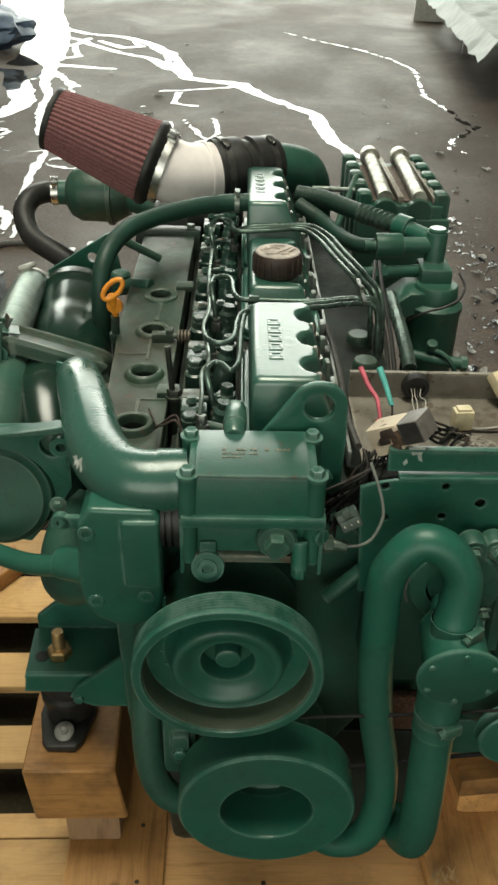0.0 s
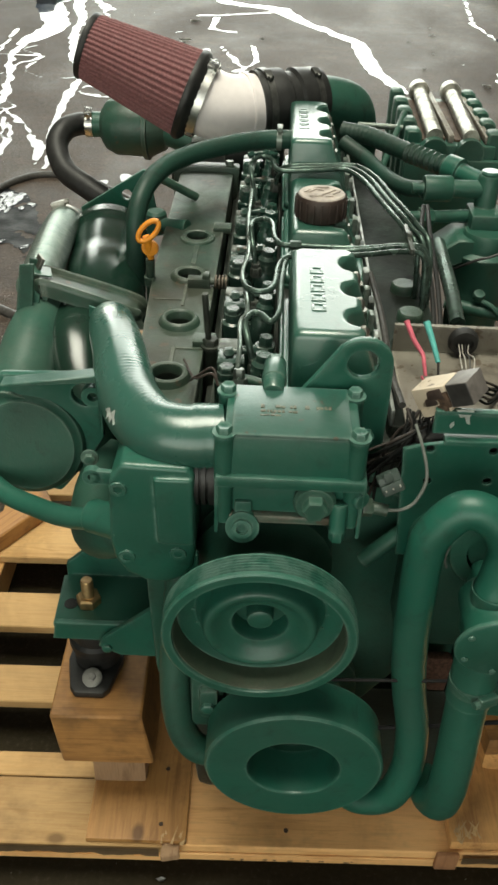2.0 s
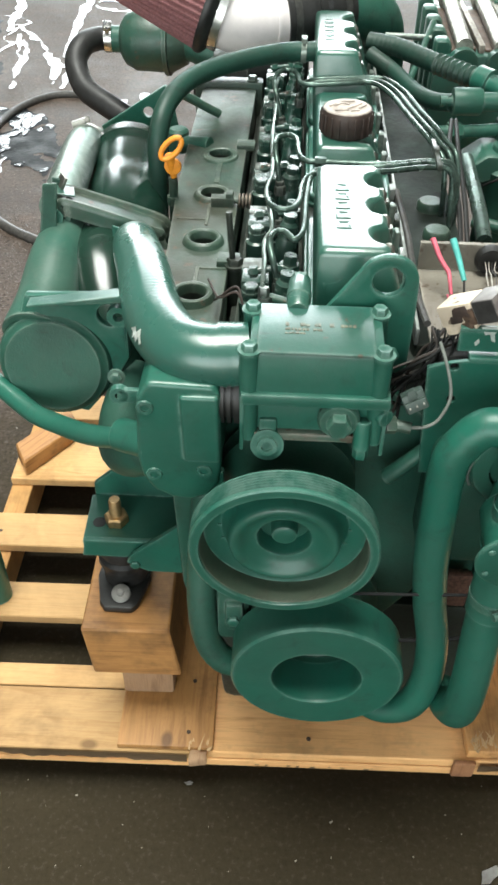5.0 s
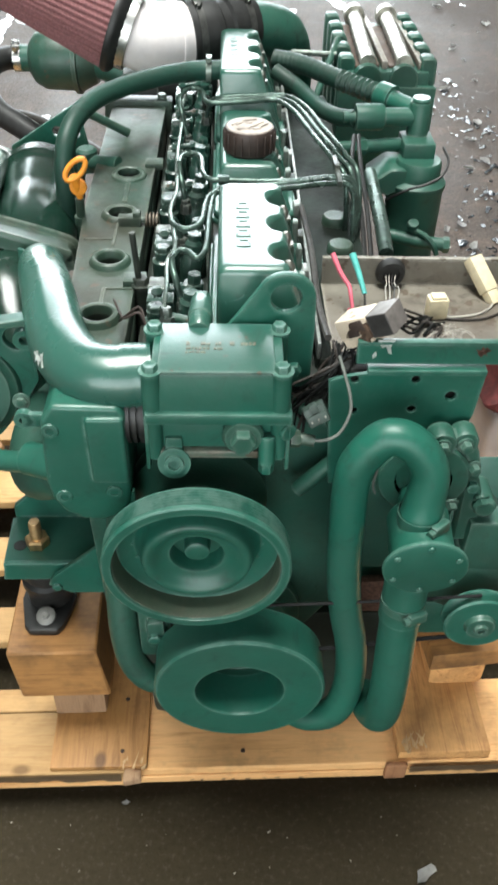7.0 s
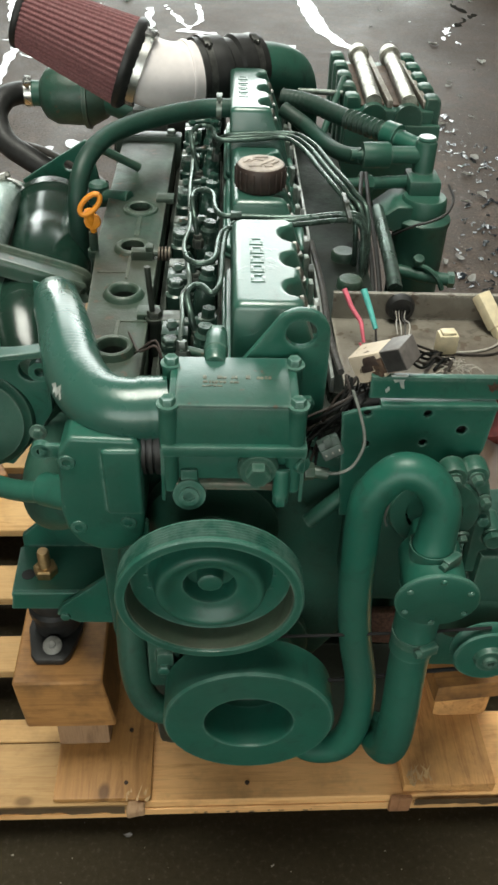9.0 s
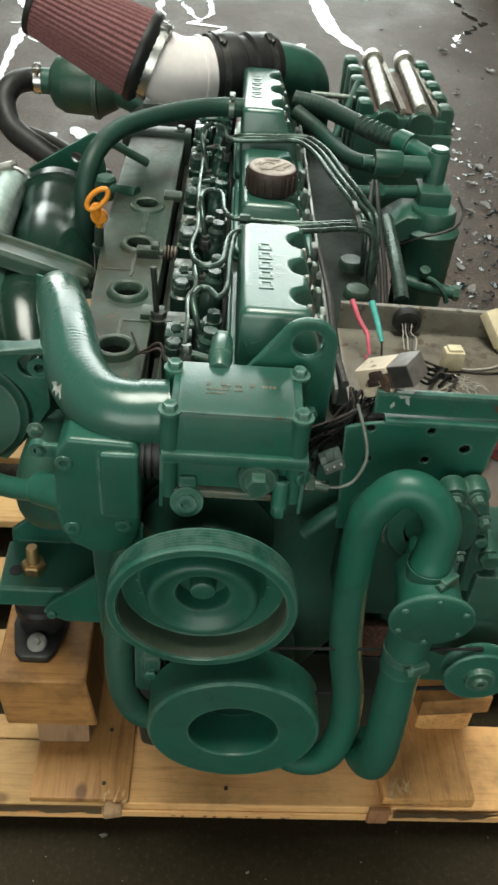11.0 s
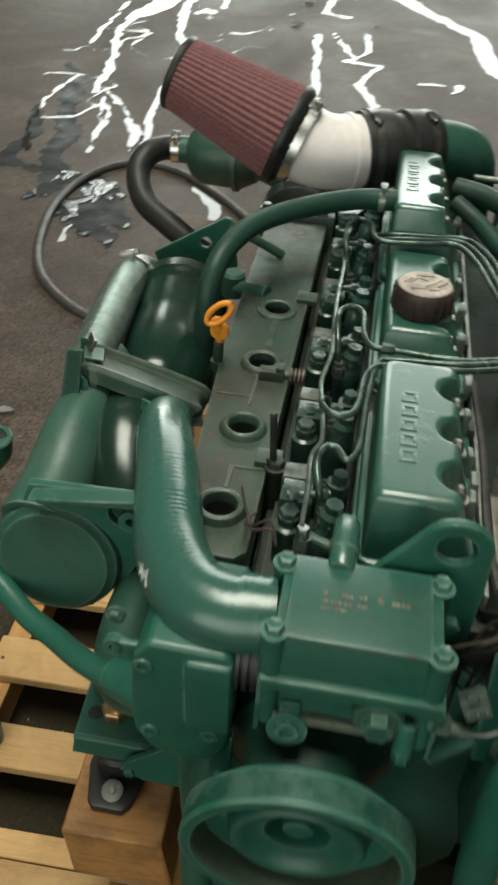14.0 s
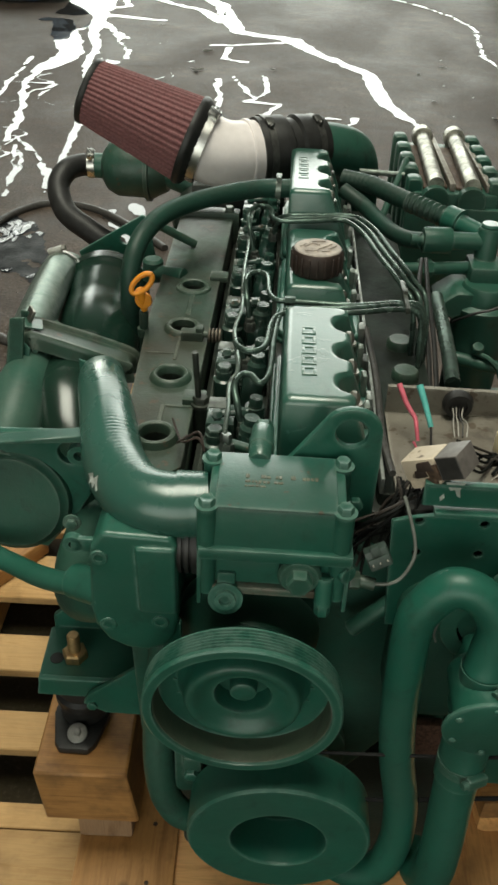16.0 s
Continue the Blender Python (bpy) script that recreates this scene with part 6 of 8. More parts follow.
# ---- left side: coolers, pipes and breather ----
def left_side():
    tank = part("header_tank", prism([(-0.212, 0.884), (-0.325, 0.880), (-0.352, 0.80), (-0.33, 0.73), (-0.27, 0.715), (-0.235, 0.76), (-0.212, 0.80)], 0.172, 0.184, "y", 0.004, [(-0.231, 0.857, 0.014)], 2), GREEN, ENGINE, "green cooler end plate with a flat round cover")
    part("end_cover", lathe([(0, 0.010), (0.0565, 0.010), (0.0585, 0.006), (0.0645, 0.003), (0.067, -0.003), (0.067, -0.010), (0, -0.010)], (-0.301, 0.166, 0.7915), (0, -1, 0.16), 56), GREEN_CAST, tank)
    part("top_plate", prism([(-0.318, 0.8765), (-0.318, 0.8785), (-0.211, 0.8955), (-0.211, 0.8865)], 0.152, 0.171, "y", 0.001), GREEN_GLOSS, tank)
    part("side_drum", tube([(-0.321, 0.182, 0.818), (-0.318, 0.23, 0.834), (-0.318, 0.29, 0.857), (-0.314, 0.35, 0.869), (-0.318, 0.42, 0.872)], lambda f: 0.042 - 0.017 * f, 32), DUSTY_GREEN, tank)
    part("ear", lathe([(0.006, -0.005), (0.013, -0.005), (0.013, 0.005), (0.006, 0.005)], (-0.217, 0.160, 0.866), (0, 1, 0), 18, True), GREEN, tank)
    part("cooler_neck", sweep(spline([(-0.240, 0.20, 0.750), (-0.246, 0.245, 0.795), (-0.262, 0.29, 0.822), (-0.272, 0.335, 0.832), (-0.272, 0.41, 0.826)], 10), lambda f: 0.038 + 0.018 * math.sin(min(1.0, f * 1.25) * math.pi / 2) - 0.006 * max(0.0, f - 0.8) / 0.2, 36), GREEN_DARK, tank)
    cyl = part("exhaust_cooler", lathe([(0, 0), (0.040, 0), (0.052, 0.010), (0.0575, 0.03), (0.0615, 0.06), (0.0630, 0.09), (0.0622, 0.12), (0.0595, 0.145), (0.0600, 0.160), (0.0622, 0.185), (0.0618, 0.215), (0.0630, 0.232), (0.066, 0.236), (0.067, 0.255), (0.05, 0.275), (0, 0.275)], (-0.262, 0.40, 0.822), (-0.09, 1, 0.02), 44), GREEN_DARK, ENGINE, "large dark green glossy cooler cylinder")
    part("end_band", lathe([(0.0655, 0), (0.0675, 0), (0.0675, 0.02), (0.0655, 0.02)], (-0.2835, 0.638, 0.827), (-0.09, 1, 0.02), 40, True), GREEN_DARK, cyl)
    sil = part("return_pipe", tube([(-0.325, 0.36, 0.893), (-0.333, 0.45, 0.890), (-0.345, 0.56, 0.878), (-0.352, 0.645, 0.865), (-0.352, 0.70, 0.84)], 0.0262, 28), SILVER_PIPE, ENGINE, "knurled silvery green metal pipe")
    part("hose_clamp", clamp_band((-0.350, 0.640, 0.866), (-0.08, 1, -0.16), 0.0275, 0.011, (-0.3, 0, 1)), STEEL_DULL, sil, "dull steel hose clamp")
    # pressed strap across the pipes: raised edges, sunken middle
    spine = spline([(-0.326, 0.343, 0.913), (-0.316, 0.345, 0.921), (-0.300, 0.3465, 0.919), (-0.25, 0.352, 0.901), (-0.205, 0.356, 0.884), (-0.191, 0.358, 0.876), (-0.186, 0.358, 0.858)], 8)
    section = ((-0.50, -0.020), (-0.50, -0.006), (-0.485, -0.001), (-0.44, 0.0015), (-0.36, 0.001), (-0.28, -0.0035), (0.0, -0.0045), (0.28, -0.0035), (0.36, 0.001), (0.44, 0.0015), (0.485, -0.001), (0.50, -0.006), (0.50, -0.016))
    sheet = bmesh.new()
    rows = []
    for i, p in enumerate(spine):
        d = (spine[min(i + 1, len(spine) - 1)] - spine[max(i - 1, 0)]).normalized()
        side = Vector((-d.y, d.x, 0)).normalized()
        up = d.cross(side)
        f = i / (len(spine) - 1)
        w = 0.044 + 0.010 * f
        rows.append([sheet.verts.new(p + side * s * w + up * h) for s, h in section])
    for lo, hi in zip(rows, rows[1:]):
        for k in range(len(section) - 1):
            sheet.faces.new((lo[k], lo[k + 1], hi[k + 1], hi[k])).smooth = True
    bmesh.ops.recalc_face_normals(sheet, faces=sheet.faces)
    bmesh.ops.solidify(sheet, geom=sheet.faces[:], thickness=0.002)
    strap = part("pipe_strap", sheet, STRAP, ENGINE, "green pressed-steel strap over the pipes")
    part("clamp_jaw", prism([(-0.343, 0.866), (-0.322, 0.862), (-0.313, 0.925), (-0.309, 0.950), (-0.327, 0.948)], 0.309, 0.3120, "y", 0.0008), GREEN_CAST, strap, "thin folded clamp plate")
    part("clamp_jaw", prism([(-0.3285, 0.857), (-0.320, 0.855), (-0.309, 0.905), (-0.317, 0.914)], 0.316, 0.3185, "y", 0.0008), GREEN, strap, "thin folded clamp plate")
    part("clamp_jaw", prism([(-0.3185, 0.860), (-0.312, 0.860), (-0.300, 0.905), (-0.306, 0.914)], 0.324, 0.3265, "y", 0.0008), GREEN_CAST, strap, "thin folded clamp plate")
    part("clamp_jaw", prism([(-0.331, 0.905), (-0.320, 0.905), (-0.317, 0.936), (-0.327, 0.938)], 0.352, 0.3545, "y", 0.0008), GREEN_CAST, strap, "thin folded clamp plate")
    part("pipe_bracket", prism([(-0.253, 0.815), (-0.244, 0.815), (-0.235, 0.891), (-0.249, 0.896)], 0.312, 0.316, "y", 0.0008), GREEN, strap, "flat green steel bracket")
    part("clamp_tab", moved(box(-0.010, 0.012, -0.012, 0.012, -0.0012, 0.0012, 0.0006, seg=1), Matrix.Translation((-0.311, 0.344, 0.9245)) @ Euler((0.05, 0.25, 0.3)).to_matrix().to_4x4()), GREEN_GLOSS, strap)
    part("clamp_tab", moved(box(-0.002, 0.002, -0.010, 0.010, -0.006, 0.010, 0.0006, seg=1), Matrix.Translation((-0.316, 0.352, 0.931)) @ Euler((0.0, 0.5, 0.5)).to_matrix().to_4x4()), STEEL_DULL, strap, "bright worn edge of the clamp")
    part("corner_gusset", prism([(-0.352, 0.846), (-0.243, 0.915), (-0.234, 0.912), (-0.222, 0.842), (-0.238, 0.78), (-0.33, 0.78)], 0.760, 0.766, "y", 0.001, [(-0.272, 0.872, 0.0085), (-0.247, 0.828, 0.006), (-0.240, 0.868, 0.005)]), GREEN, ENGINE, "triangular green bracket with holes")


GREEN_DARK = paint("dark_glossy_green", (0.008, 0.030, 0.020), (0.008, 0.014, 0.010), (0.024, 0.038, 0.028), (0.14, 0.26), 0.6, 0.15, 0.0, 0.0, 0.5)
DUSTY_GREEN = paint("dusty_side_enamel", (0.020, 0.095, 0.066), (0.045, 0.075, 0.056), (0.15, 0.175, 0.145), (0.3, 0.5), 0.5, 0.3)


def knurl():
    m, nt, p = mat("knurled_silver_green")
    co = nt.nodes.new("ShaderNodeTexCoord")
    w = nt.nodes.new("ShaderNodeTexWave")
    w.bands_direction = "Y"
    w.inputs["Scale"].default_value = 90.0
    nt.links.new(co.outputs["Object"], w.inputs["Vector"])
    n = noise_tex(nt, 60.0, 4, 0.6)
    nt.links.new(ramp(nt, n, [(0.3, (0.10, 0.16, 0.13)), (0.7, (0.23, 0.29, 0.25))]), p.inputs["Base Color"])
    p.inputs["Metallic"].default_value = 0.75
    p.inputs["Roughness"].default_value = 0.36
    cell = nt.nodes.new("ShaderNodeTexVoronoi")
    cell.inputs["Scale"].default_value = 170.0
    nt.links.new(co.outputs["Object"], cell.inputs["Vector"])
    bump(nt, p, mix(nt, 0.25, mix(nt, 0.6, w.outputs["Fac"], cell.outputs["Distance"]), n), 0.6, 0.0014)
    return m


SILVER_PIPE = knurl()
left_side()


def open_pipe():
    """A loose bent pipe that stands on the pallet deck beside the engine."""
    base = empty("bent_pipe", (-0.485, 1.07, DECK), 2.3, "loose green bent pipe with an open end, standing on the pallet", "pipe")
    course = [(0, 0, 0.001), (-0.003, 0, 0.282), (0.002, -0.002, 0.482), (0.027, -0.002, 0.572), (0.067, 0.006, 0.617), (0.0845, 0.014, 0.634), (0.085, 0.0155, 0.651)]
    part("tube", tube(course, lambda f: 0.0235 + 0.0030 * f, 28), GREEN, base)
    part("lip", lathe([(0.0215, 0.0), (0.0268, 0.0), (0.0280, 0.002), (0.0280, 0.006), (0.026, 0.008), (0.0215, 0.007)], (0.085, 0.0155, 0.647), (0.02, 0.03, 1), 32, True), GREEN, base)
    # flat near-black disc closes the mouth, in place of shade inside
    part("bore", lathe([(0, 0.0), (0.022, 0.0)], (0.085, 0.0155, 0.6515), (0.02, 0.03, 1), 28), DARK_HOLE, base, "near-black disc painted for the shaded inside of the pipe")


open_pipe()


def breather():
    hose = part("breather_hose", tube([(-0.002, 0.728, 0.983), (-0.05, 0.716, 0.984), (-0.10, 0.684, 0.984), (-0.150, 0.640, 0.982), (-0.185, 0.592, 0.978), (-0.206, 0.540, 0.966), (-0.2155, 0.510, 0.940), (-0.2185, 0.500, 0.90), (-0.2195, 0.498, 0.84), (-0.220, 0.49, 0.78)], lambda f: 0.0142 - 0.0012 * f, 20, 8), HOSE_GREEN, ENGINE, "thick green crankcase breather hose")
    part("hose_clamp", clamp_band((-0.022, 0.723, 0.9835), (1, 0, -0.02), 0.0150, 0.008, (0, 0, 1), 0.8), DUSTY_TAB, hose)
    tube_ = part("dipstick_tube", tube([(-0.187, 0.425, 0.91), (-0.189, 0.43, 0.86), (-0.192, 0.44, 0.78)], 0.006, 10), GREEN_OILY, ENGINE)
    part("tube_collar", lathe([(0, 0), (0.009, 0), (0.009, 0.012), (0, 0.012)], (-0.188, 0.428, 0.872), (0, 0, 1), 14), GREEN_OILY, tube_)
    ring = []
    for k in range(25):
        a = k * math.tau / 24
        ring.append(Vector((0.0174 * math.cos(a), 0.0, 0.0082 * math.sin(a))))
    m = Matrix.Translation((-0.186, 0.412, 0.9545)) @ Euler((radians(-12), radians(-45), radians(8))).to_matrix().to_4x4()
    part("dipstick_handle", join(moved(sweep(ring, lambda f: 0.0035, 10, False), m), tube([(-0.189, 0.416, 0.944), (-0.188, 0.420, 0.928), (-0.186, 0.425, 0.912)], lambda f: 0.0065 - 0.002 * f, 12), moved(lathe([(0, -0.004), (0.0105, -0.003), (0.0115, 0.0), (0.0105, 0.003), (0, 0.004)], (0, 0, 0), (0, 1, 0), 20), Matrix.Translation((-0.186, 0.420, 0.928)))), ORANGE, ENGINE, "orange plastic dipstick with a loop handle")


breather()


# ---- top: injectors and fuel pipes ----
def fuel_system():
    rng = random.Random(7)
    for i in range(6):
        y = 0.150 + 0.133 * i
        x = -0.036
        inj = part("injector", join(
            lathe([(0, -0.04), (0.015, -0.04), (0.014, 0), (0.014, 0.020), (0.0115, 0.024), (0.0115, 0.040), (0.008, 0.044), (0.008, 0.052), (0, 0.052)], (x, y, 0.882), (0.1, 0, 1), 20),
            hexagon(0.0125, 0.010, (x + 0.002, y, 0.906), (0.1, 0, 1))), OILY_GLOSS, ENGINE, "oily green fuel injector with its nut")
        part("clamp_block", sculpt(box(x - 0.046, x - 0.016, y + 0.030, y + 0.062, 0.842, 0.903, 0.003), 0.0015, 40), OILY_GLOSS, inj)
        part("clamp_plate", sculpt(box(-0.0826, -0.0606, y + 0.0667, y + 0.0887, 0.884, 0.901, 0.002), 0.0012, 60), PALE_PLATE, inj, "flat pale clamp plate")
        part("clamp_fork", sculpt(box(x - 0.048, x - 0.012, y + 0.068, y + 0.084, 0.842, 0.896, 0.003), 0.0015, 50), OILY_GLOSS, inj)
        part("stud", join(lathe([(0, -0.04), (0.013, -0.04), (0.013, 0), (0.0135, 0.012), (0.010, 0.014), (0.010, 0.024), (0, 0.024)], (x - 0.034, y + 0.008, 0.882), (0, 0, 1), 16), hexagon(0.0095, 0.009, (x - 0.034, y + 0.008, 0.904))), OILY_GLOSS, inj)
        part("pipe_nut", join(hexagon(0.0085, 0.014, (x + 0.006, y + 0.052, 0.912), (0.1, 0.0, 1)), sweep([(x + 0.006, y + 0.052, 0.842), (x + 0.006, y + 0.052, 0.915)], 0.011, 14)), OILY_GLOSS, inj)
        part("leak_off_union", join(sweep([(-0.074, y + 0.012, 0.926), (-0.036, y + 0.018, 0.929)], 0.0038, 10), hexagon(0.0065, 0.009, (-0.072, y + 0.012, 0.926), (1, 0.1, 0.06)), hexagon(0.006, 0.008, (-0.046, y + 0.016, 0.928), (1, 0.1, 0.06))), OILY_GLOSS, inj)
        for k in range(3):
            part("washer_nut", hexagon(rng.uniform(0.004, 0.007), rng.uniform(0.004, 0.009), (x + rng.uniform(-0.04, 0.016), y + rng.uniform(0.02, 0.11), 0.862 + rng.uniform(-0.010, 0.012)), (rng.uniform(-0.2, 0.2), rng.uniform(-0.2, 0.2), 1), 0.008), (OILY_GLOSS, GREEN_OILY, OILY_GLOSS)[k], inj)
    part("leak_off_pipe", tube([(-0.052, 0.098, 0.915), (-0.056, 0.110, 0.938), (-0.056, 0.15, 0.944), (-0.058, 0.20, 0.942), (-0.051, 0.225, 0.944), (-0.055, 0.27, 0.945), (-0.061, 0.32, 0.945), (-0.056, 0.37, 0.946), (-0.058, 0.43, 0.948), (-0.060, 0.50, 0.948), (-0.059, 0.58, 0.948), (-0.061, 0.66, 0.948), (-0.058, 0.74, 0.945)], 0.0025, 8, 6), PIPE_STEEL, ENGINE, "thin steel leak-off pipe along the injectors")
    part("pipe_union", join(hexagon(0.008, 0.018, (-0.0535, 0.103, 0.912), (0, 0.2, 1)), hexagon(0.006, 0.010, (-0.0545, 0.107, 0.930), (0, 0.2, 1))), STEEL_OILY, ENGINE)
    # injection pipes: loops beside the covers, then across between two covers
    loops = (
        [(-0.046, 0.395, 0.912), (-0.050, 0.402, 0.940), (-0.0545, 0.428, 0.955), (-0.0535, 0.450, 0.956), (-0.047, 0.462, 0.956), (-0.036, 0.465, 0.956), (-0.027, 0.450, 0.956), (-0.0235, 0.405, 0.956), (-0.014, 0.384, 0.956), (0.005, 0.380, 0.957), (0.08, 0.372, 0.960), (0.136, 0.390, 0.958), (0.168, 0.395, 0.95), (0.176, 0.385, 0.90), (0.178, 0.37, 0.80)],
        [(-0.045, 0.284, 0.915), (-0.052, 0.286, 0.945), (-0.0565, 0.277, 0.954), (-0.055, 0.264, 0.955), (-0.045, 0.253, 0.955), (-0.032, 0.253, 0.955), (-0.0225, 0.270, 0.955), (-0.0185, 0.318, 0.955), (-0.010, 0.342, 0.956), (0.012, 0.350, 0.957), (0.08, 0.352, 0.960), (0.135, 0.372, 0.958), (0.162, 0.375, 0.95), (0.168, 0.365, 0.90), (0.17, 0.35, 0.80)],
        [(-0.040, 0.155, 0.912), (-0.047, 0.163, 0.938), (-0.052, 0.186, 0.950), (-0.046, 0.206, 0.951), (-0.036, 0.206, 0.951), (-0.025, 0.192, 0.950), (-0.016, 0.215, 0.951), (-0.0135, 0.290, 0.953), (-0.006, 0.352, 0.955), (0.015, 0.361, 0.957), (0.08, 0.362, 0.961), (0.135, 0.381, 0.959), (0.165, 0.385, 0.95), (0.172, 0.375, 0.90), (0.174, 0.36, 0.80)],
        [(-0.050, 0.600, 0.918), (-0.057, 0.606, 0.950), (-0.062, 0.626, 0.965), (-0.062, 0.665, 0.966), (-0.052, 0.690, 0.966), (-0.038, 0.690, 0.966), (-0.0295, 0.672, 0.966), (-0.025, 0.640, 0.966), (-0.007, 0.630, 0.966), (0.04, 0.634, 0.968), (0.078, 0.640, 0.968), (0.103, 0.600, 0.966), (0.122, 0.525, 0.964), (0.145, 0.440, 0.960), (0.160, 0.405, 0.94), (0.164, 0.39, 0.82)],
        [(-0.025, 0.66, 0.93), (-0.020, 0.648, 0.955), (0.0, 0.642, 0.966), (0.045, 0.646, 0.968), (0.086, 0.650, 0.968), (0.112, 0.610, 0.966), (0.131, 0.535, 0.964), (0.154, 0.450, 0.960), (0.170, 0.410, 0.94), (0.174, 0.39, 0.82)],
        [(-0.025, 0.73, 0.93), (-0.018, 0.672, 0.955), (0.0, 0.655, 0.966), (0.05, 0.658, 0.968), (0.094, 0.660, 0.968), (0.121, 0.620, 0.966), (0.140, 0.545, 0.964), (0.163, 0.460, 0.960), (0.178, 0.415, 0.94), (0.182, 0.39, 0.82)],
    )
    for line in loops:
        pipe = part("injection_pipe", tube(line, 0.0034, 10, 7), STEEL_PIPE, ENGINE, "bent steel injection pipe")
        part("union_nut", join(hexagon(0.0075, 0.012, Vector(line[0]) + Vector((0, 0, -0.006))), hexagon(0.0058, 0.006, Vector(line[0]) + Vector((-0.0005, 0.001, 0.006)))), GRIME, pipe, "oily union nut")
    part("pipe_clip", join(box(0.143, 0.149, 0.362, 0.445, 0.957, 0.9655, 0.002), box(0.143, 0.149, 0.40, 0.41, 0.965, 0.970, 0.001)), GRIME, ENGINE, "steel clip holding the pipes")
    part("pipe_joint", hexagon(0.006, 0.014, (-0.004, 0.381, 0.957), (1, 0, 0)), STEEL_PIPE, ENGINE)
    part("glow_rod", join(sweep([(-0.0955, 0.2448, 0.885), (-0.1000, 0.2448, 0.953)], 0.0036, 10), hexagon(0.0095, 0.010, (-0.0935, 0.2448, 0.886), (0, 0, 1), 0.012), sweep([(-0.0925, 0.2445, 0.82), (-0.0930, 0.2448, 0.888)], 0.0105, 16)), GRIME, ENGINE, "dark upright stud beside the rail")
    part("rail_fitting", join(box(-0.1355, -0.1060, 0.396, 0.411, 0.884, 0.897, 0.002), box(-0.116, -0.106, 0.397, 0.412, 0.895, 0.903, 0.002), sweep([(-0.107, 0.404, 0.892), (-0.082, 0.402, 0.892)], 0.0045, 10)), GREEN_OILY, ENGINE, "small green fitting on the rail")
    part("rusty_union", join(*[lathe([(0.0055, 0), (0.0095, 0.001), (0.0095, 0.003), (0.0055, 0.004)], (-0.100 + 0.0045 * k, 0.402, 0.892), (1, 0, 0), 18, True) for k in range(4)]), DUSTY_RUST, ENGINE, "dusty brown ribbed union")
    for k, (ya, yb) in enumerate(((0.115, 0.20), (0.12, 0.17))):
        part("sensor_wire", tube([(-0.075, 0.098, 0.925), (-0.082, 0.105 + 0.01 * k, 0.935), (-0.098, ya, 0.922), (-0.108, (ya + yb) / 2, 0.90), (-0.12 + 0.02 * k, yb, 0.893)], 0.0013, 6), CAP_BROWN, ENGINE, "thin bare wire")


OILY_GLOSS = paint("oil_wet_enamel", (0.015, 0.056, 0.041), (0.012, 0.020, 0.015), (0.060, 0.084, 0.068), (0.12, 0.30), 0.7, 0.5, 0.02, 0.0, 0.6)
DUSTY_RUST = plain("dusty_rusty_metal", (0.13, 0.105, 0.08), 0.5, 0.4, 0.5, 90.0, 0.5)
PALE_PLATE = plain("pale_clamp_metal", (0.15, 0.165, 0.15), 0.35, 0.4, 0.6, 70.0, 0.6)
DUSTY_METAL = plain("dusty_pale_metal", (0.27, 0.29, 0.27), 0.38, 0.5, 0.4, 60.0, 0.4)
STEEL_OILY = plain("oily_steel", (0.17, 0.185, 0.17), 0.27, 0.8, 0.5, 70.0, 0.3)
STEEL_PIPE = plain("smeared_green_steel", (0.065, 0.100, 0.083), 0.26, 0.55, 0.6, 50.0, 0.2)
fuel_system()


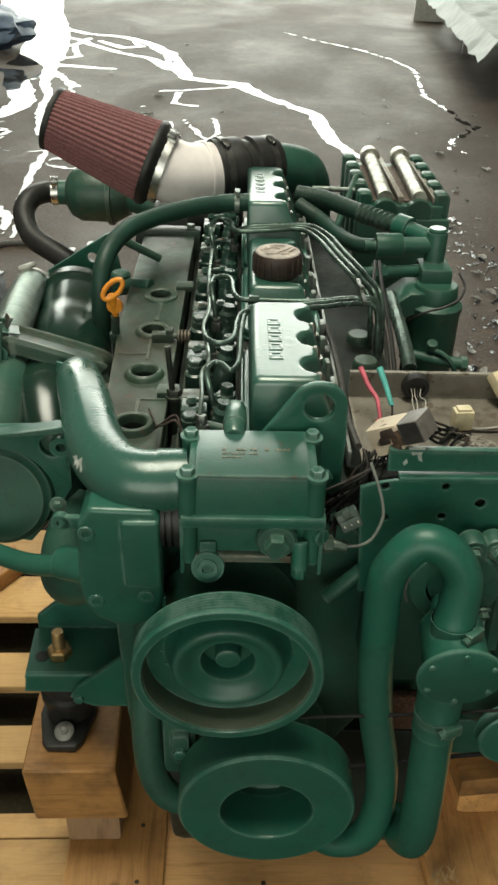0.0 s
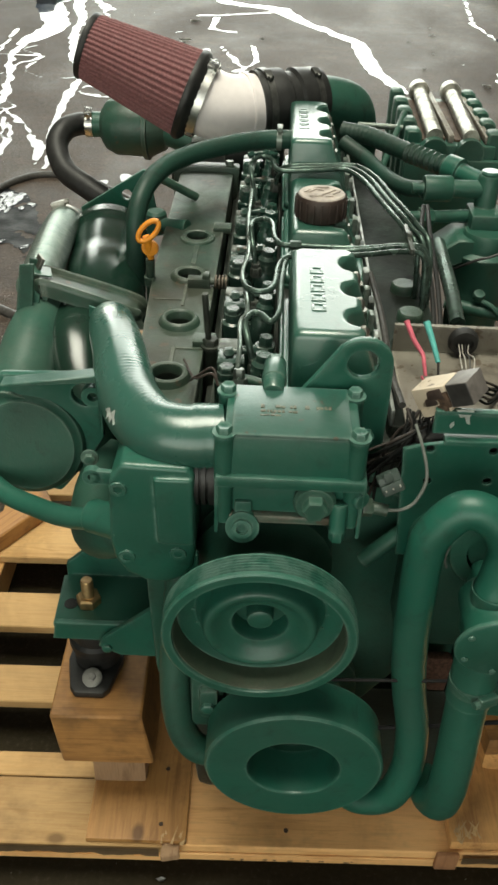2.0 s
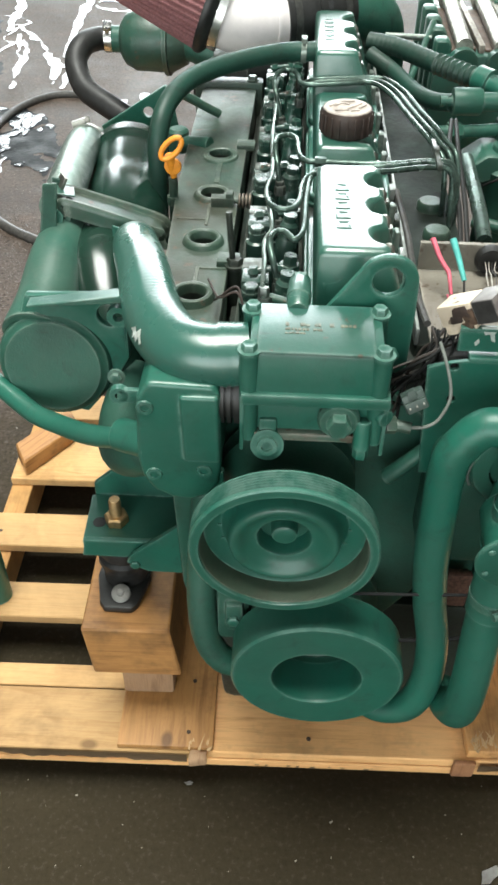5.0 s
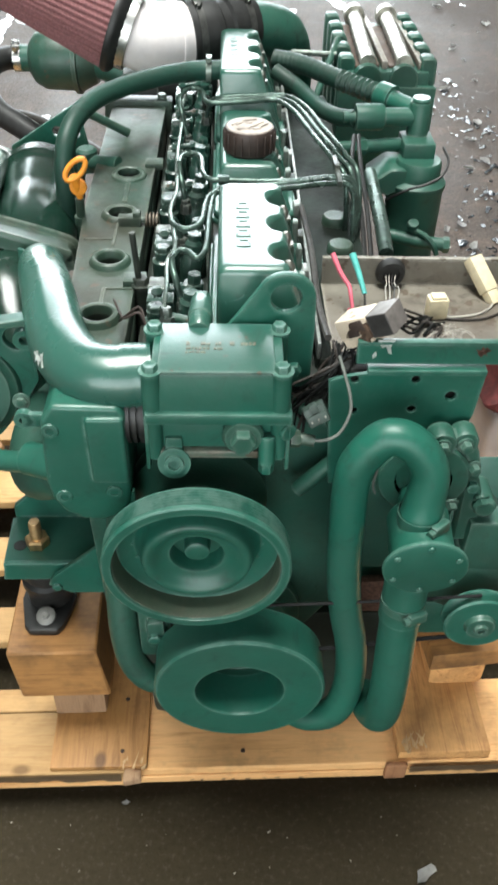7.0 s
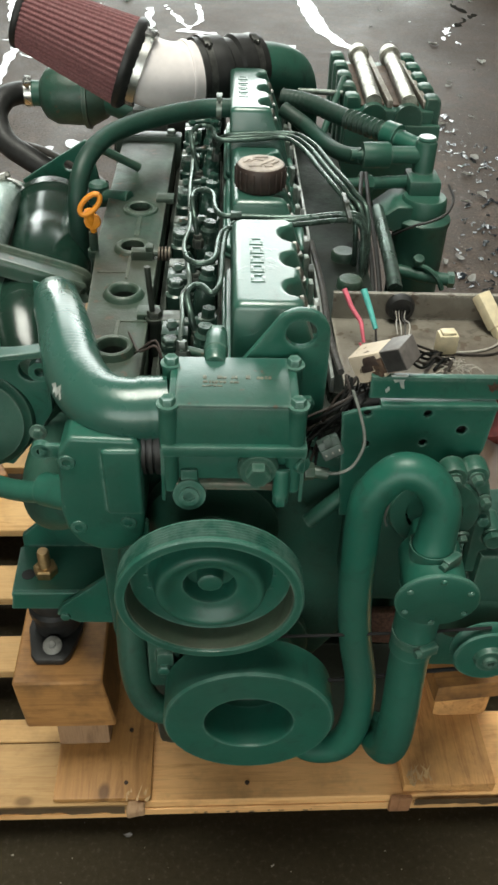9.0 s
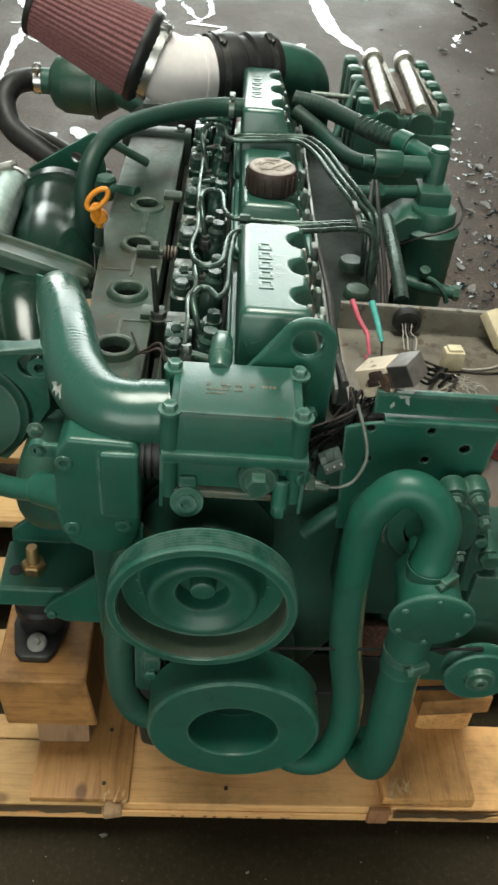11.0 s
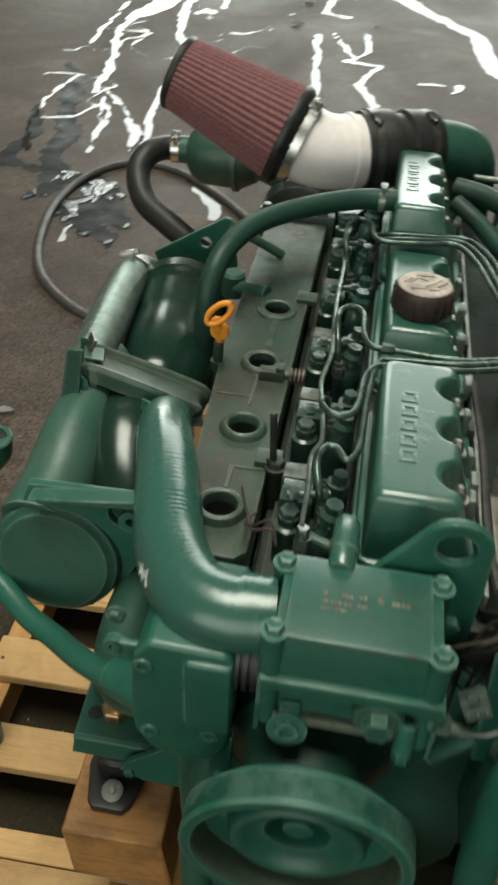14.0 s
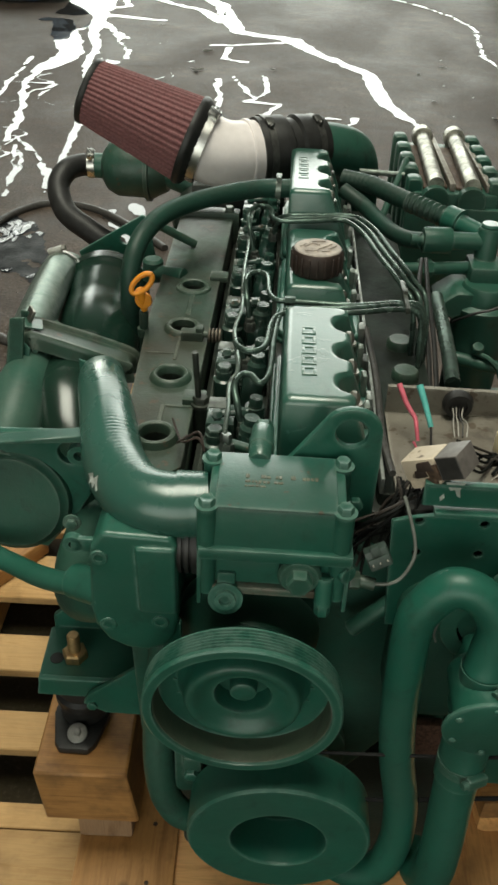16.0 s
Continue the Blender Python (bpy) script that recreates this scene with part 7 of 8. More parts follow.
# ---- right side: tappet cover, fuel filter, oil cooler ----
def right_side():
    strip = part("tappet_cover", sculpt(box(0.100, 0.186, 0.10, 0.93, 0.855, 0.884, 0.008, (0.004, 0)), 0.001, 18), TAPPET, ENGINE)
    for y in (0.335, 0.415):
        part("core_plug", lathe([(0, 0), (0.017, 0), (0.0165, 0.010), (0.014, 0.013), (0, 0.013)], (0.150, y, 0.883), (0, 0, 1), 24), GREEN_OILY, strip)
    part("edge_bead", box(0.102, 0.106, 0.10, 0.93, 0.883, 0.903, 0.0015), DUSTY_METAL, strip, "thin dusty gasket edge")
    for i in range(9):
        part("cover_clip", sculpt(box(0.093, 0.101, 0.14 + 0.085 * i, 0.160 + 0.085 * i, 0.895, 0.918, 0.003), 0.001, 60), (GRIME, DUSTY_METAL)[i % 2], strip)
    part("harness", tube([(0.112, 0.10, 0.91), (0.108, 0.18, 0.905), (0.110, 0.30, 0.903), (0.105, 0.42, 0.905)], 0.004, 8), RUBBER_WORN, ENGINE, "black wiring along the head")
    part("push_rod_tube", tube([(0.205, 0.315, 0.892), (0.208, 0.40, 0.90), (0.210, 0.53, 0.905)], 0.0095, 14), STEEL_PIPE, ENGINE, "bright metal tube")
    for k in range(2):
        part("cable", tube([(0.183 + 0.010 * k, 0.27, 0.83), (0.185 + 0.008 * k, 0.40, 0.895), (0.180 + 0.012 * k, 0.50, 0.925), (0.19 + 0.006 * k, 0.58, 0.94)], 0.0032, 8), RUBBER, ENGINE, "black cable")
    f = part("fuel_filter", join(
        lathe([(0, 0.70), (0.034, 0.70), (0.041, 0.71), (0.0425, 0.80), (0.0428, 0.850), (0.0450, 0.853), (0.0450, 0.860), (0.0415, 0.863), (0.0355, 0.866), (0.0348, 0.888), (0.032, 0.893), (0, 0.893)], (0.298, 0.615, 0), (0, 0, 1), 40)), GREEN_CAST, ENGINE, "green fuel filter canister with a stepped head")
    part("filter_head", join(box(0.272, 0.322, 0.615, 0.675, 0.885, 0.915, 0.006), prism([(0.222, 0.864), (0.252, 0.887), (0.285, 0.887), (0.285, 0.858), (0.250, 0.843)], 0.588, 0.66, "y", 0.003),
         lathe([(0, 0.89), (0.0165, 0.89), (0.0170, 0.960), (0.015, 0.963), (0, 0.963)], (0.298, 0.66, 0), (0, 0, 1), 24)), GREEN_CAST, f)
    part("banjo_bolt", lathe([(0, 0), (0.014, 0), (0.0145, 0.004), (0.0125, 0.007), (0, 0.007)], (0.298, 0.66, 0.962), (0, 0, 1), 24), GREEN_GLOSS, f)
    part("solenoid", join(lathe([(0, 0), (0.0185, 0), (0.0195, 0.003), (0.0195, 0.04), (0.0175, 0.043), (0, 0.043)], (0.200, 0.655, 0.940), (1, 0.05, 0), 24), sweep([(0.240, 0.657, 0.94), (0.295, 0.66, 0.94)], 0.0135, 16), sweep([(0.182, 0.654, 0.94), (0.202, 0.655, 0.94)], 0.008, 12)), GREEN_CAST, f, "green cylindrical stop solenoid")
    part("lower_union", join(sweep([(0.172, 0.63, 0.902), (0.275, 0.65, 0.902)], 0.0095, 14), hexagon(0.0145, 0.022, (0.196, 0.635, 0.902), (1, 0.15, 0))), GREEN_CAST, f)
    part("drain_pipe", join(sweep([(0.248, 0.585, 0.786), (0.30, 0.56, 0.785), (0.342, 0.553, 0.783)], 0.0100, 16), hexagon(0.0125, 0.010, (0.340, 0.553, 0.783), (1, -0.1, 0)), tube([(0.290, 0.565, 0.802), (0.308, 0.552, 0.800), (0.322, 0.545, 0.788), (0.331, 0.545, 0.770)], 0.0042, 8), lathe([(0, 0), (0.009, 0), (0.010, 0.003), (0.008, 0.009), (0, 0.010)], (0.292, 0.566, 0.806), (0, -0.4, 1), 16)), GREEN_CAST, f, "green drain pipe and tap under the filter")
    part("filter_cable", tube([(0.250, 0.590, 0.838), (0.262, 0.575, 0.853), (0.280, 0.569, 0.865), (0.302, 0.567, 0.873), (0.326, 0.574, 0.884), (0.337, 0.594, 0.898), (0.336, 0.63, 0.905)], 0.0020, 8), RUBBER, f, "thin black cable looped round the canister")
    part("drain_tap", join(box(0.28, 0.36, 0.57, 0.60, 0.70, 0.724, 0.005), hexagon(0.012, 0.014, (0.36, 0.585, 0.712), (1, 0, 0))), GREEN, f)
    # finned oil cooler with two bright rods on top
    x0, x1, y0, y1 = 0.199, 0.369, 0.885, 1.20
    cool = part("oil_cooler", box(x0 + 0.012, x1 - 0.012, y0, y1, 0.72, 0.926, 0.006), GREEN_CAST, ENGINE, "ribbed green cooler with two bright tubes on its top")
    for i in range(5):
        y = y0 + 0.006 + (y1 - y0 - 0.045) * i / 4
        for xa, xb in ((x0, x0 + 0.028), (x1 - 0.028, x1)):
            part("fin", prism([(xa, 0.74), (xb, 0.74), (xb, 0.940), (xb - 0.006, 0.947), (xa + 0.004, 0.947), (xa, 0.943)], y, y + 0.032, "y", 0.003), GREEN_CAST, cool)
    for x in (0.248, 0.311):
        part("rod", join(sweep([(x, y0 + 0.004, 0.938), (x + 0.008, y1 - 0.03, 0.942)], 0.0142, 24), lathe([(0, 0), (0.020, 0), (0.021, 0.012), (0.019, 0.03), (0, 0.03)], (x + 0.008, y1 - 0.03, 0.942), (0, 1, 0), 24)), STEEL_CHAMP, cool, "bright champagne-coloured metal tube")
        part("strip", sculpt(box(x + 0.026, x + 0.036, y0 + 0.01, y1 - 0.01, 0.926, 0.940, 0.002), 0.0015, 40), TRAY, cool, "dirty metal strip")
        part("dirt", sculpt(box(x - 0.024, x + 0.022, y0 + 0.02, y1 - 0.04, 0.9255, 0.930, 0.001), 0.003, 90), RUSTY, cool, "brown dirt between the tubes")
        part("front_lobe", lathe([(0, 0), (0.024, 0), (0.024, 0.02), (0, 0.02)], (x, y0 - 0.012, 0.915), (0, 1, 0), 24), GREEN_CAST, cool)
    part("front_face", box(x0, x1, y0 - 0.014, y0, 0.76, 0.905, 0.004), GREEN_CAST, cool)
    cool.location.z += 0.011
    ribbed = part("corrugated_hose", tube([(0.085, 0.86, 0.962), (0.13, 0.84, 0.96), (0.18, 0.79, 0.955), (0.225, 0.745, 0.952), (0.27, 0.70, 0.948)], lambda q: 0.0150 + 0.0020 * math.sin(q * 150) * (1 if 0.55 < q < 0.85 else 0.12), 18, 30), HOSE_GREEN, ENGINE, "corrugated green hose")
    part("hose_end", join(lathe([(0, 0), (0.021, 0), (0.021, 0.025), (0, 0.025)], (0.245, 0.725, 0.95), (0.7, -0.68, -0.05), 20), sweep([(0.26, 0.71, 0.948), (0.30, 0.665, 0.942)], 0.016, 16)), GREEN, ribbed)
    part("fuel_hose", tube([(0.085, 0.82, 0.955), (0.12, 0.79, 0.94), (0.15, 0.73, 0.93), (0.175, 0.68, 0.932), (0.20, 0.655, 0.938)], 0.0125, 16), HOSE_GREEN, ENGINE, "smooth dark green hose")
    part("tie_bar", sweep([(0.12, 0.96, 0.945), (0.20, 0.95, 0.945)], 0.005, 10), DUSTY_TAB, ENGINE, "dusty tie bar")
    part("tie_bar", sweep([(0.155, 0.84, 0.90), (0.205, 0.99, 0.96)], 0.006, 10), GREEN_CAST, ENGINE)


STEEL_CHAMP = plain("champagne_metal", (0.33, 0.32, 0.275), 0.42, 0.9, 0.65, 60.0, 0.3)
right_side()


# ---- rear: air filter and turbo inlet ----
def air_intake():
    a, b = Vector((-0.176, 0.885, 1.004)), Vector((-0.352, 0.905, 1.072))
    d = (b - a)
    n = d.length
    d.normalize()
    pleats = 44
    bm = bmesh.new()
    rings = []
    for s in range(7):
        f = s / 6
        rad = 0.0735 - 0.021 * f
        ring = []
        for k in range(pleats * 4):
            ph = k % 4
            r = rad * (1.0 if ph in (0, 1) else 0.955)
            an = k * math.tau / (pleats * 4)
            ring.append(bm.verts.new((r * math.cos(an), r * math.sin(an), n * f)))
        rings.append(ring)
    for lo, hi in zip(rings, rings[1:]):
        for k in range(len(lo)):
            j = (k + 1) % len(lo)
            bm.faces.new((lo[k], lo[j], hi[j], hi[k]))
    moved(bm, Matrix.Translation(a) @ basis(d))
    filt = part("air_filter", bm, RED_GAUZE, ENGINE, "dusty dark red cone air filter with fine pleats")
    part("end_cap", lathe([(0, n + 0.002), (0.049, n + 0.002), (0.0545, n - 0.001), (0.0555, n - 0.006), (0.0535, n - 0.010), (0, n - 0.010)], a, d, 40), RUBBER, filt, "black rubber end cap")
    part("base_ring", lathe([(0.045, -0.030), (0.060, -0.029), (0.0635, -0.016), (0.0735, -0.009), (0.0765, -0.002), (0.0750, 0.004), (0.07, 0.005), (0.045, 0.005)], a, d, 44, True), RUBBER, filt, "black rubber base ring")
    part("base_clamp", clamp_band(a - d * 0.022, d, 0.0622, 0.016, (0.2, -0.3, 1.0), 1.0), STEEL, filt, "bright steel hose clamp")
    elbow = part("intake_elbow", tube([a - d * 0.004, (-0.118, 0.890, 0.983), (-0.050, 0.922, 0.980)], lambda f: 0.0575 - 0.004 * f, 48, 24), WHITE_PLASTIC, ENGINE, "white plastic intake elbow")
    part("elbow_bead", lathe([(0.053, -0.004), (0.0570, -0.003), (0.0575, 0.0), (0.0570, 0.003), (0.053, 0.004)], (-0.082, 0.906, 0.981), (0.9, 0.40, 0.0), 44, True), WHITE_PLASTIC, elbow)
    hose = part("intake_hose", tube([(-0.066, 0.915, 0.980), (-0.03, 0.93, 0.982), (0.01, 0.95, 0.986), (0.045, 0.97, 0.988)], lambda f: 0.0595 - 0.018 * max(0, f - 0.35) - (0.006 if 0.45 < f < 0.6 else 0), 40, 10), RUBBER, ENGINE, "black rubber reducing hose")
    for p, q, r in (((-0.052, 0.921, 0.981), (0.9, 0.38, 0.04), 0.0605), ((0.028, 0.960, 0.987), (0.86, 0.5, 0.03), 0.0505)):
        part("hose_clamp", clamp_band(p, q, r, 0.012, (0.0, -0.5, 1.0), 0.8), DARK_STEEL, hose, "dark steel hose clamp")
    part("turbo_inlet", tube([(0.025, 0.958, 0.982), (0.07, 0.980, 0.976), (0.105, 1.010, 0.955), (0.120, 1.05, 0.90), (0.122, 1.07, 0.84)], lambda f: 0.043 + 0.004 * f, 32), GREEN_CAST, ENGINE, "green cast intake elbow")
    can = part("oil_separator", lathe([(0, 0), (0.03, 0.0), (0.045, 0.01), (0.055, 0.03), (0.056, 0.10), (0.04, 0.13), (0, 0.13)], (-0.372, 1.10, 0.886), (1, -0.05, 0.0), 32), GREEN_OILY, ENGINE, "rounded oily green housing behind the filter")
    part("can_flange", lathe([(0.054, 0.086), (0.0615, 0.088), (0.0620, 0.096), (0.054, 0.098)], (-0.372, 1.10, 0.886), (1, -0.05, 0.0), 36, True), GREEN_OILY, can)
    part("can_neck", lathe([(0, -0.03), (0.024, -0.03), (0.024, 0.01), (0, 0.01)], (-0.372, 1.10, 0.886), (1, -0.05, 0.0), 24), GREEN_CAST, can)
    part("can_pipe", tube([(-0.255, 1.09, 0.89), (-0.21, 1.07, 0.88), (-0.14, 1.05, 0.86)], 0.03, 20), GREEN_CAST, can)
    h = part("black_hose", tube([(-0.392, 1.10, 0.886), (-0.418, 1.092, 0.888), (-0.440, 1.06, 0.885), (-0.448, 1.02, 0.865), (-0.424, 0.97, 0.836), (-0.377, 0.935, 0.818), (-0.335, 0.915, 0.800), (-0.28, 0.89, 0.775)], 0.0215, 22), RUBBER, ENGINE, "thick black rubber hose")
    part("hose_clamp", clamp_band((-0.398, 1.10, 0.886), (1, 0.05, 0.0), 0.0235, 0.014, (0, -0.3, 1)), STEEL, h, "bright steel hose clamp")


air_intake()


# ---- water, cable and clutter on the floor ----
STREAMS = (
    ((-3.04, 13.13, 0.072), (-2.72, 12.40, 0.051), (-2.35, 12.01, 0.041), (-1.87, 11.77, 0.056), (-1.52, 11.31, 0.061), (-1.15, 10.48, 0.084), (-0.94, 9.50, 0.089), (-0.80, 8.89, 0.065), (-0.52, 8.74, 0.075), (-0.29, 8.62, 0.085), (-0.06, 8.09, 0.062), (0.14, 7.78, 0.050), (0.40, 7.30, 0.056), (0.45, 6.77, 0.064), (0.49, 6.41, 0.052), (0.59, 6.08, 0.033), (0.69, 5.86, 0.020)),
    ((-2.70, 11.80, 0.040), (-2.37, 11.43, 0.039), (-1.97, 10.76, 0.044), (-1.65, 10.37, 0.042), (-1.29, 10.06, 0.041), (-1.03, 9.41, 0.063)),
    ((-2.09, 11.39, 0.023), (-1.75, 10.81, 0.051), (-1.54, 10.95, 0.037), (-1.72, 11.48, 0.023)),
    ((-0.96, 8.13, 0.016), (-0.74, 8.23, 0.022), (-0.49, 8.36, 0.022), (-0.30, 8.54, 0.029)),
)
POOLS = (
    ((-4.18, 16.32, 0.517), (-3.59, 14.12, 0.408), (-3.12, 12.43, 0.40), (-2.68, 11.10, 0.26), (-2.45, 9.77, 0.25), (-2.55, 9.47, 0.171)),
    ((-2.25, 9.42, 0.078), (-2.00, 9.36, 0.058), (-1.77, 9.33, 0.051), (-1.56, 9.30, 0.019)),
    ((-2.34, 9.80, 0.054), (-2.09, 10.06, 0.027), (-2.33, 10.92, 0.030), (-2.26, 11.57, 0.039)),
    ((-2.65, 8.98, 0.088), (-2.49, 9.01, 0.050), (-2.22, 8.26, 0.057), (-1.98, 7.49, 0.052), (-1.99, 7.13, 0.050), (-2.04, 6.90, 0.039)),
)
RUNS = (
    ((-2.29, 9.61, 0.086), (-2.04, 8.29, 0.046), (-1.88, 7.76, 0.032), (-1.82, 7.27, 0.035), (-1.65, 6.46, 0.022), (-1.46, 5.96, 0.020), (-1.41, 5.51, 0.022), (-1.39, 5.24, 0.022), (-1.35, 4.88, 0.019), (-1.28, 4.57, 0.015), (-1.19, 4.11, 0.014)),
    ((-2.23, 8.56, 0.018), (-2.21, 8.79, 0.018), (-2.12, 8.98, 0.037), (-1.93, 8.62, 0.030), (-1.72, 8.26, 0.017)),
    ((-1.38, 4.61, 0.013), (-1.31, 4.41, 0.016), (-1.27, 4.19, 0.015)),
)
DARK_POOLS = (
    ((-1.31, 3.33, 0.020), (-1.29, 3.45, 0.060), (-1.20, 3.43, 0.100), (-1.12, 3.47, 0.090), (-1.04, 3.40, 0.050)),
    ((-1.50, 3.48, 0.020), (-1.45, 3.61, 0.050), (-1.42, 3.78, 0.050), (-1.33, 3.75, 0.060), (-1.23, 3.64, 0.070)),
    ((-1.21, 3.31, 0.020), (-1.14, 3.30, 0.035), (-1.06, 3.27, 0.035), (-1.01, 3.16, 0.020)),
    ((-2.06, 5.47, 0.030), (-1.84, 4.98, 0.070), (-1.75, 4.60, 0.060), (-1.63, 4.29, 0.070), (-1.55, 4.00, 0.060), (-1.49, 3.77, 0.050), (-1.41, 3.63, 0.030)),
    ((-1.74, 3.84, 0.040), (-1.76, 3.96, 0.050), (-1.78, 4.16, 0.040), (-1.92, 4.60, 0.030)),
    ((-1.71, 3.85, 0.030), (-1.57, 3.83, 0.040), (-1.46, 3.88, 0.030)),
)
EDGE_LINES = (
    ((-1.93, 5.22, 0.006), (-1.92, 4.76, 0.008), (-1.85, 4.44, 0.007), (-1.72, 4.00, 0.009)),
    ((-1.64, 4.88, 0.008), (-1.49, 4.38, 0.009), (-1.43, 4.03, 0.008)),
    ((-1.20, 3.13, 0.005), (-1.22, 3.28, 0.006)),
)
GLITTER = (
    ((0.15, 12.74, 0.012), (0.65, 11.86, 0.013), (1.05, 11.26, 0.016), (1.35, 10.59, 0.015), (1.52, 9.81, 0.020), (1.47, 9.11, 0.018), (1.41, 8.32, 0.020), (1.48, 7.93, 0.027), (1.54, 7.58, 0.026), (1.55, 7.24, 0.025), (1.65, 7.05, 0.029), (1.48, 6.73, 0.023), (1.36, 6.53, 0.022), (1.31, 6.26, 0.013), (1.38, 6.19, 0.009), (1.48, 6.07, 0.008), (1.56, 5.90, 0.012)),
)
TRICKLES = (
    ((-0.80, 8.08, 0.022), (-0.78, 7.59, 0.025), (-0.57, 7.49, 0.020)),
    ((-0.74, 6.88, 0.016), (-0.63, 6.00, 0.016), (-0.53, 5.32, 0.015)),
    ((-0.64, 6.93, 0.015), (-0.41, 6.30, 0.018), (-0.47, 6.23, 0.015), (-0.24, 6.23, 0.018), (-0.34, 5.75, 0.018), (-0.27, 5.53, 0.016), (-0.18, 5.32, 0.020)),
    ((-0.41, 7.04, 0.014), (-0.34, 6.55, 0.015), (-0.40, 6.37, 0.012)),
    ((0.02, 5.88, 0.008), (0.12, 5.92, 0.026), (0.20, 5.93, 0.010)),
    ((0.25, 5.78, 0.012), (0.29, 5.97, 0.022)),
)
LEFT_RUNS = (
    ((-2.49, 8.86, 0.081), (-2.28, 8.02, 0.051), (-2.04, 7.46, 0.061), (-2.10, 6.93, 0.032), (-2.07, 6.50, 0.022), (-1.99, 6.16, 0.018), (-1.86, 5.71, 0.017), (-1.79, 5.31, 0.020), (-1.72, 4.96, 0.011)),
    ((-1.69, 5.08, 0.009), (-1.53, 4.83, 0.007), (-1.40, 4.60, 0.007), (-1.32, 4.38, 0.006), (-1.26, 4.12, 0.004)),
    ((-1.59, 4.82, 0.007), (-1.51, 4.57, 0.007), (-1.48, 4.30, 0.006), (-1.45, 4.13, 0.006)),
    ((-2.29, 7.38, 0.014), (-2.20, 6.75, 0.006), (-2.18, 6.37, 0.012), (-2.10, 5.97, 0.009)),
    ((-1.87, 8.44, 0.019), (-1.74, 8.06, 0.015), (-1.60, 7.71, 0.020), (-1.54, 7.37, 0.010)),
)
NEAR_RUNS = (
    ((-0.88, 3.98, 0.012), (-0.85, 3.87, 0.034), (-0.78, 3.76, 0.040), (-0.72, 3.66, 0.030), (-0.70, 3.55, 0.012)),
    ((-0.80, 4.10, 0.010), (-0.77, 3.98, 0.030), (-0.72, 3.92, 0.012)),
)
WET = EDGE_LINES + NEAR_RUNS + STREAMS + POOLS + RUNS + TRICKLES + LEFT_RUNS
water_sheet("puddle", -2.6, 1.9, 2.6, 6.6, 0.012, 0.020, WET, "lace of thin rivulets shining on the wet concrete")
water_sheet("puddle", -2.2, 1.5, 2.2, 6.6, 0.008, 0.013, DARK_POOLS, "broken rippled wet patches glittering on the concrete", splash, RIPPLE, 0.0045)
water_sheet("puddle", -2.4, -0.8, 2.6, 6.0, 0.012, 0.018, DARK_POOLS, "dark soaked ground round the cable", soak, SOAKED, 0.0015)
water_sheet("puddle", 0.0, 1.9, 4.6, 13.0, 0.010, 0.022, GLITTER, "broken thin runnel glittering on the concrete", broken)
water_sheet("puddle", -6.0, 2.6, 6.6, 19.4, 0.030, 0.050, WET, "winding runnels and pools shining white on the concrete")


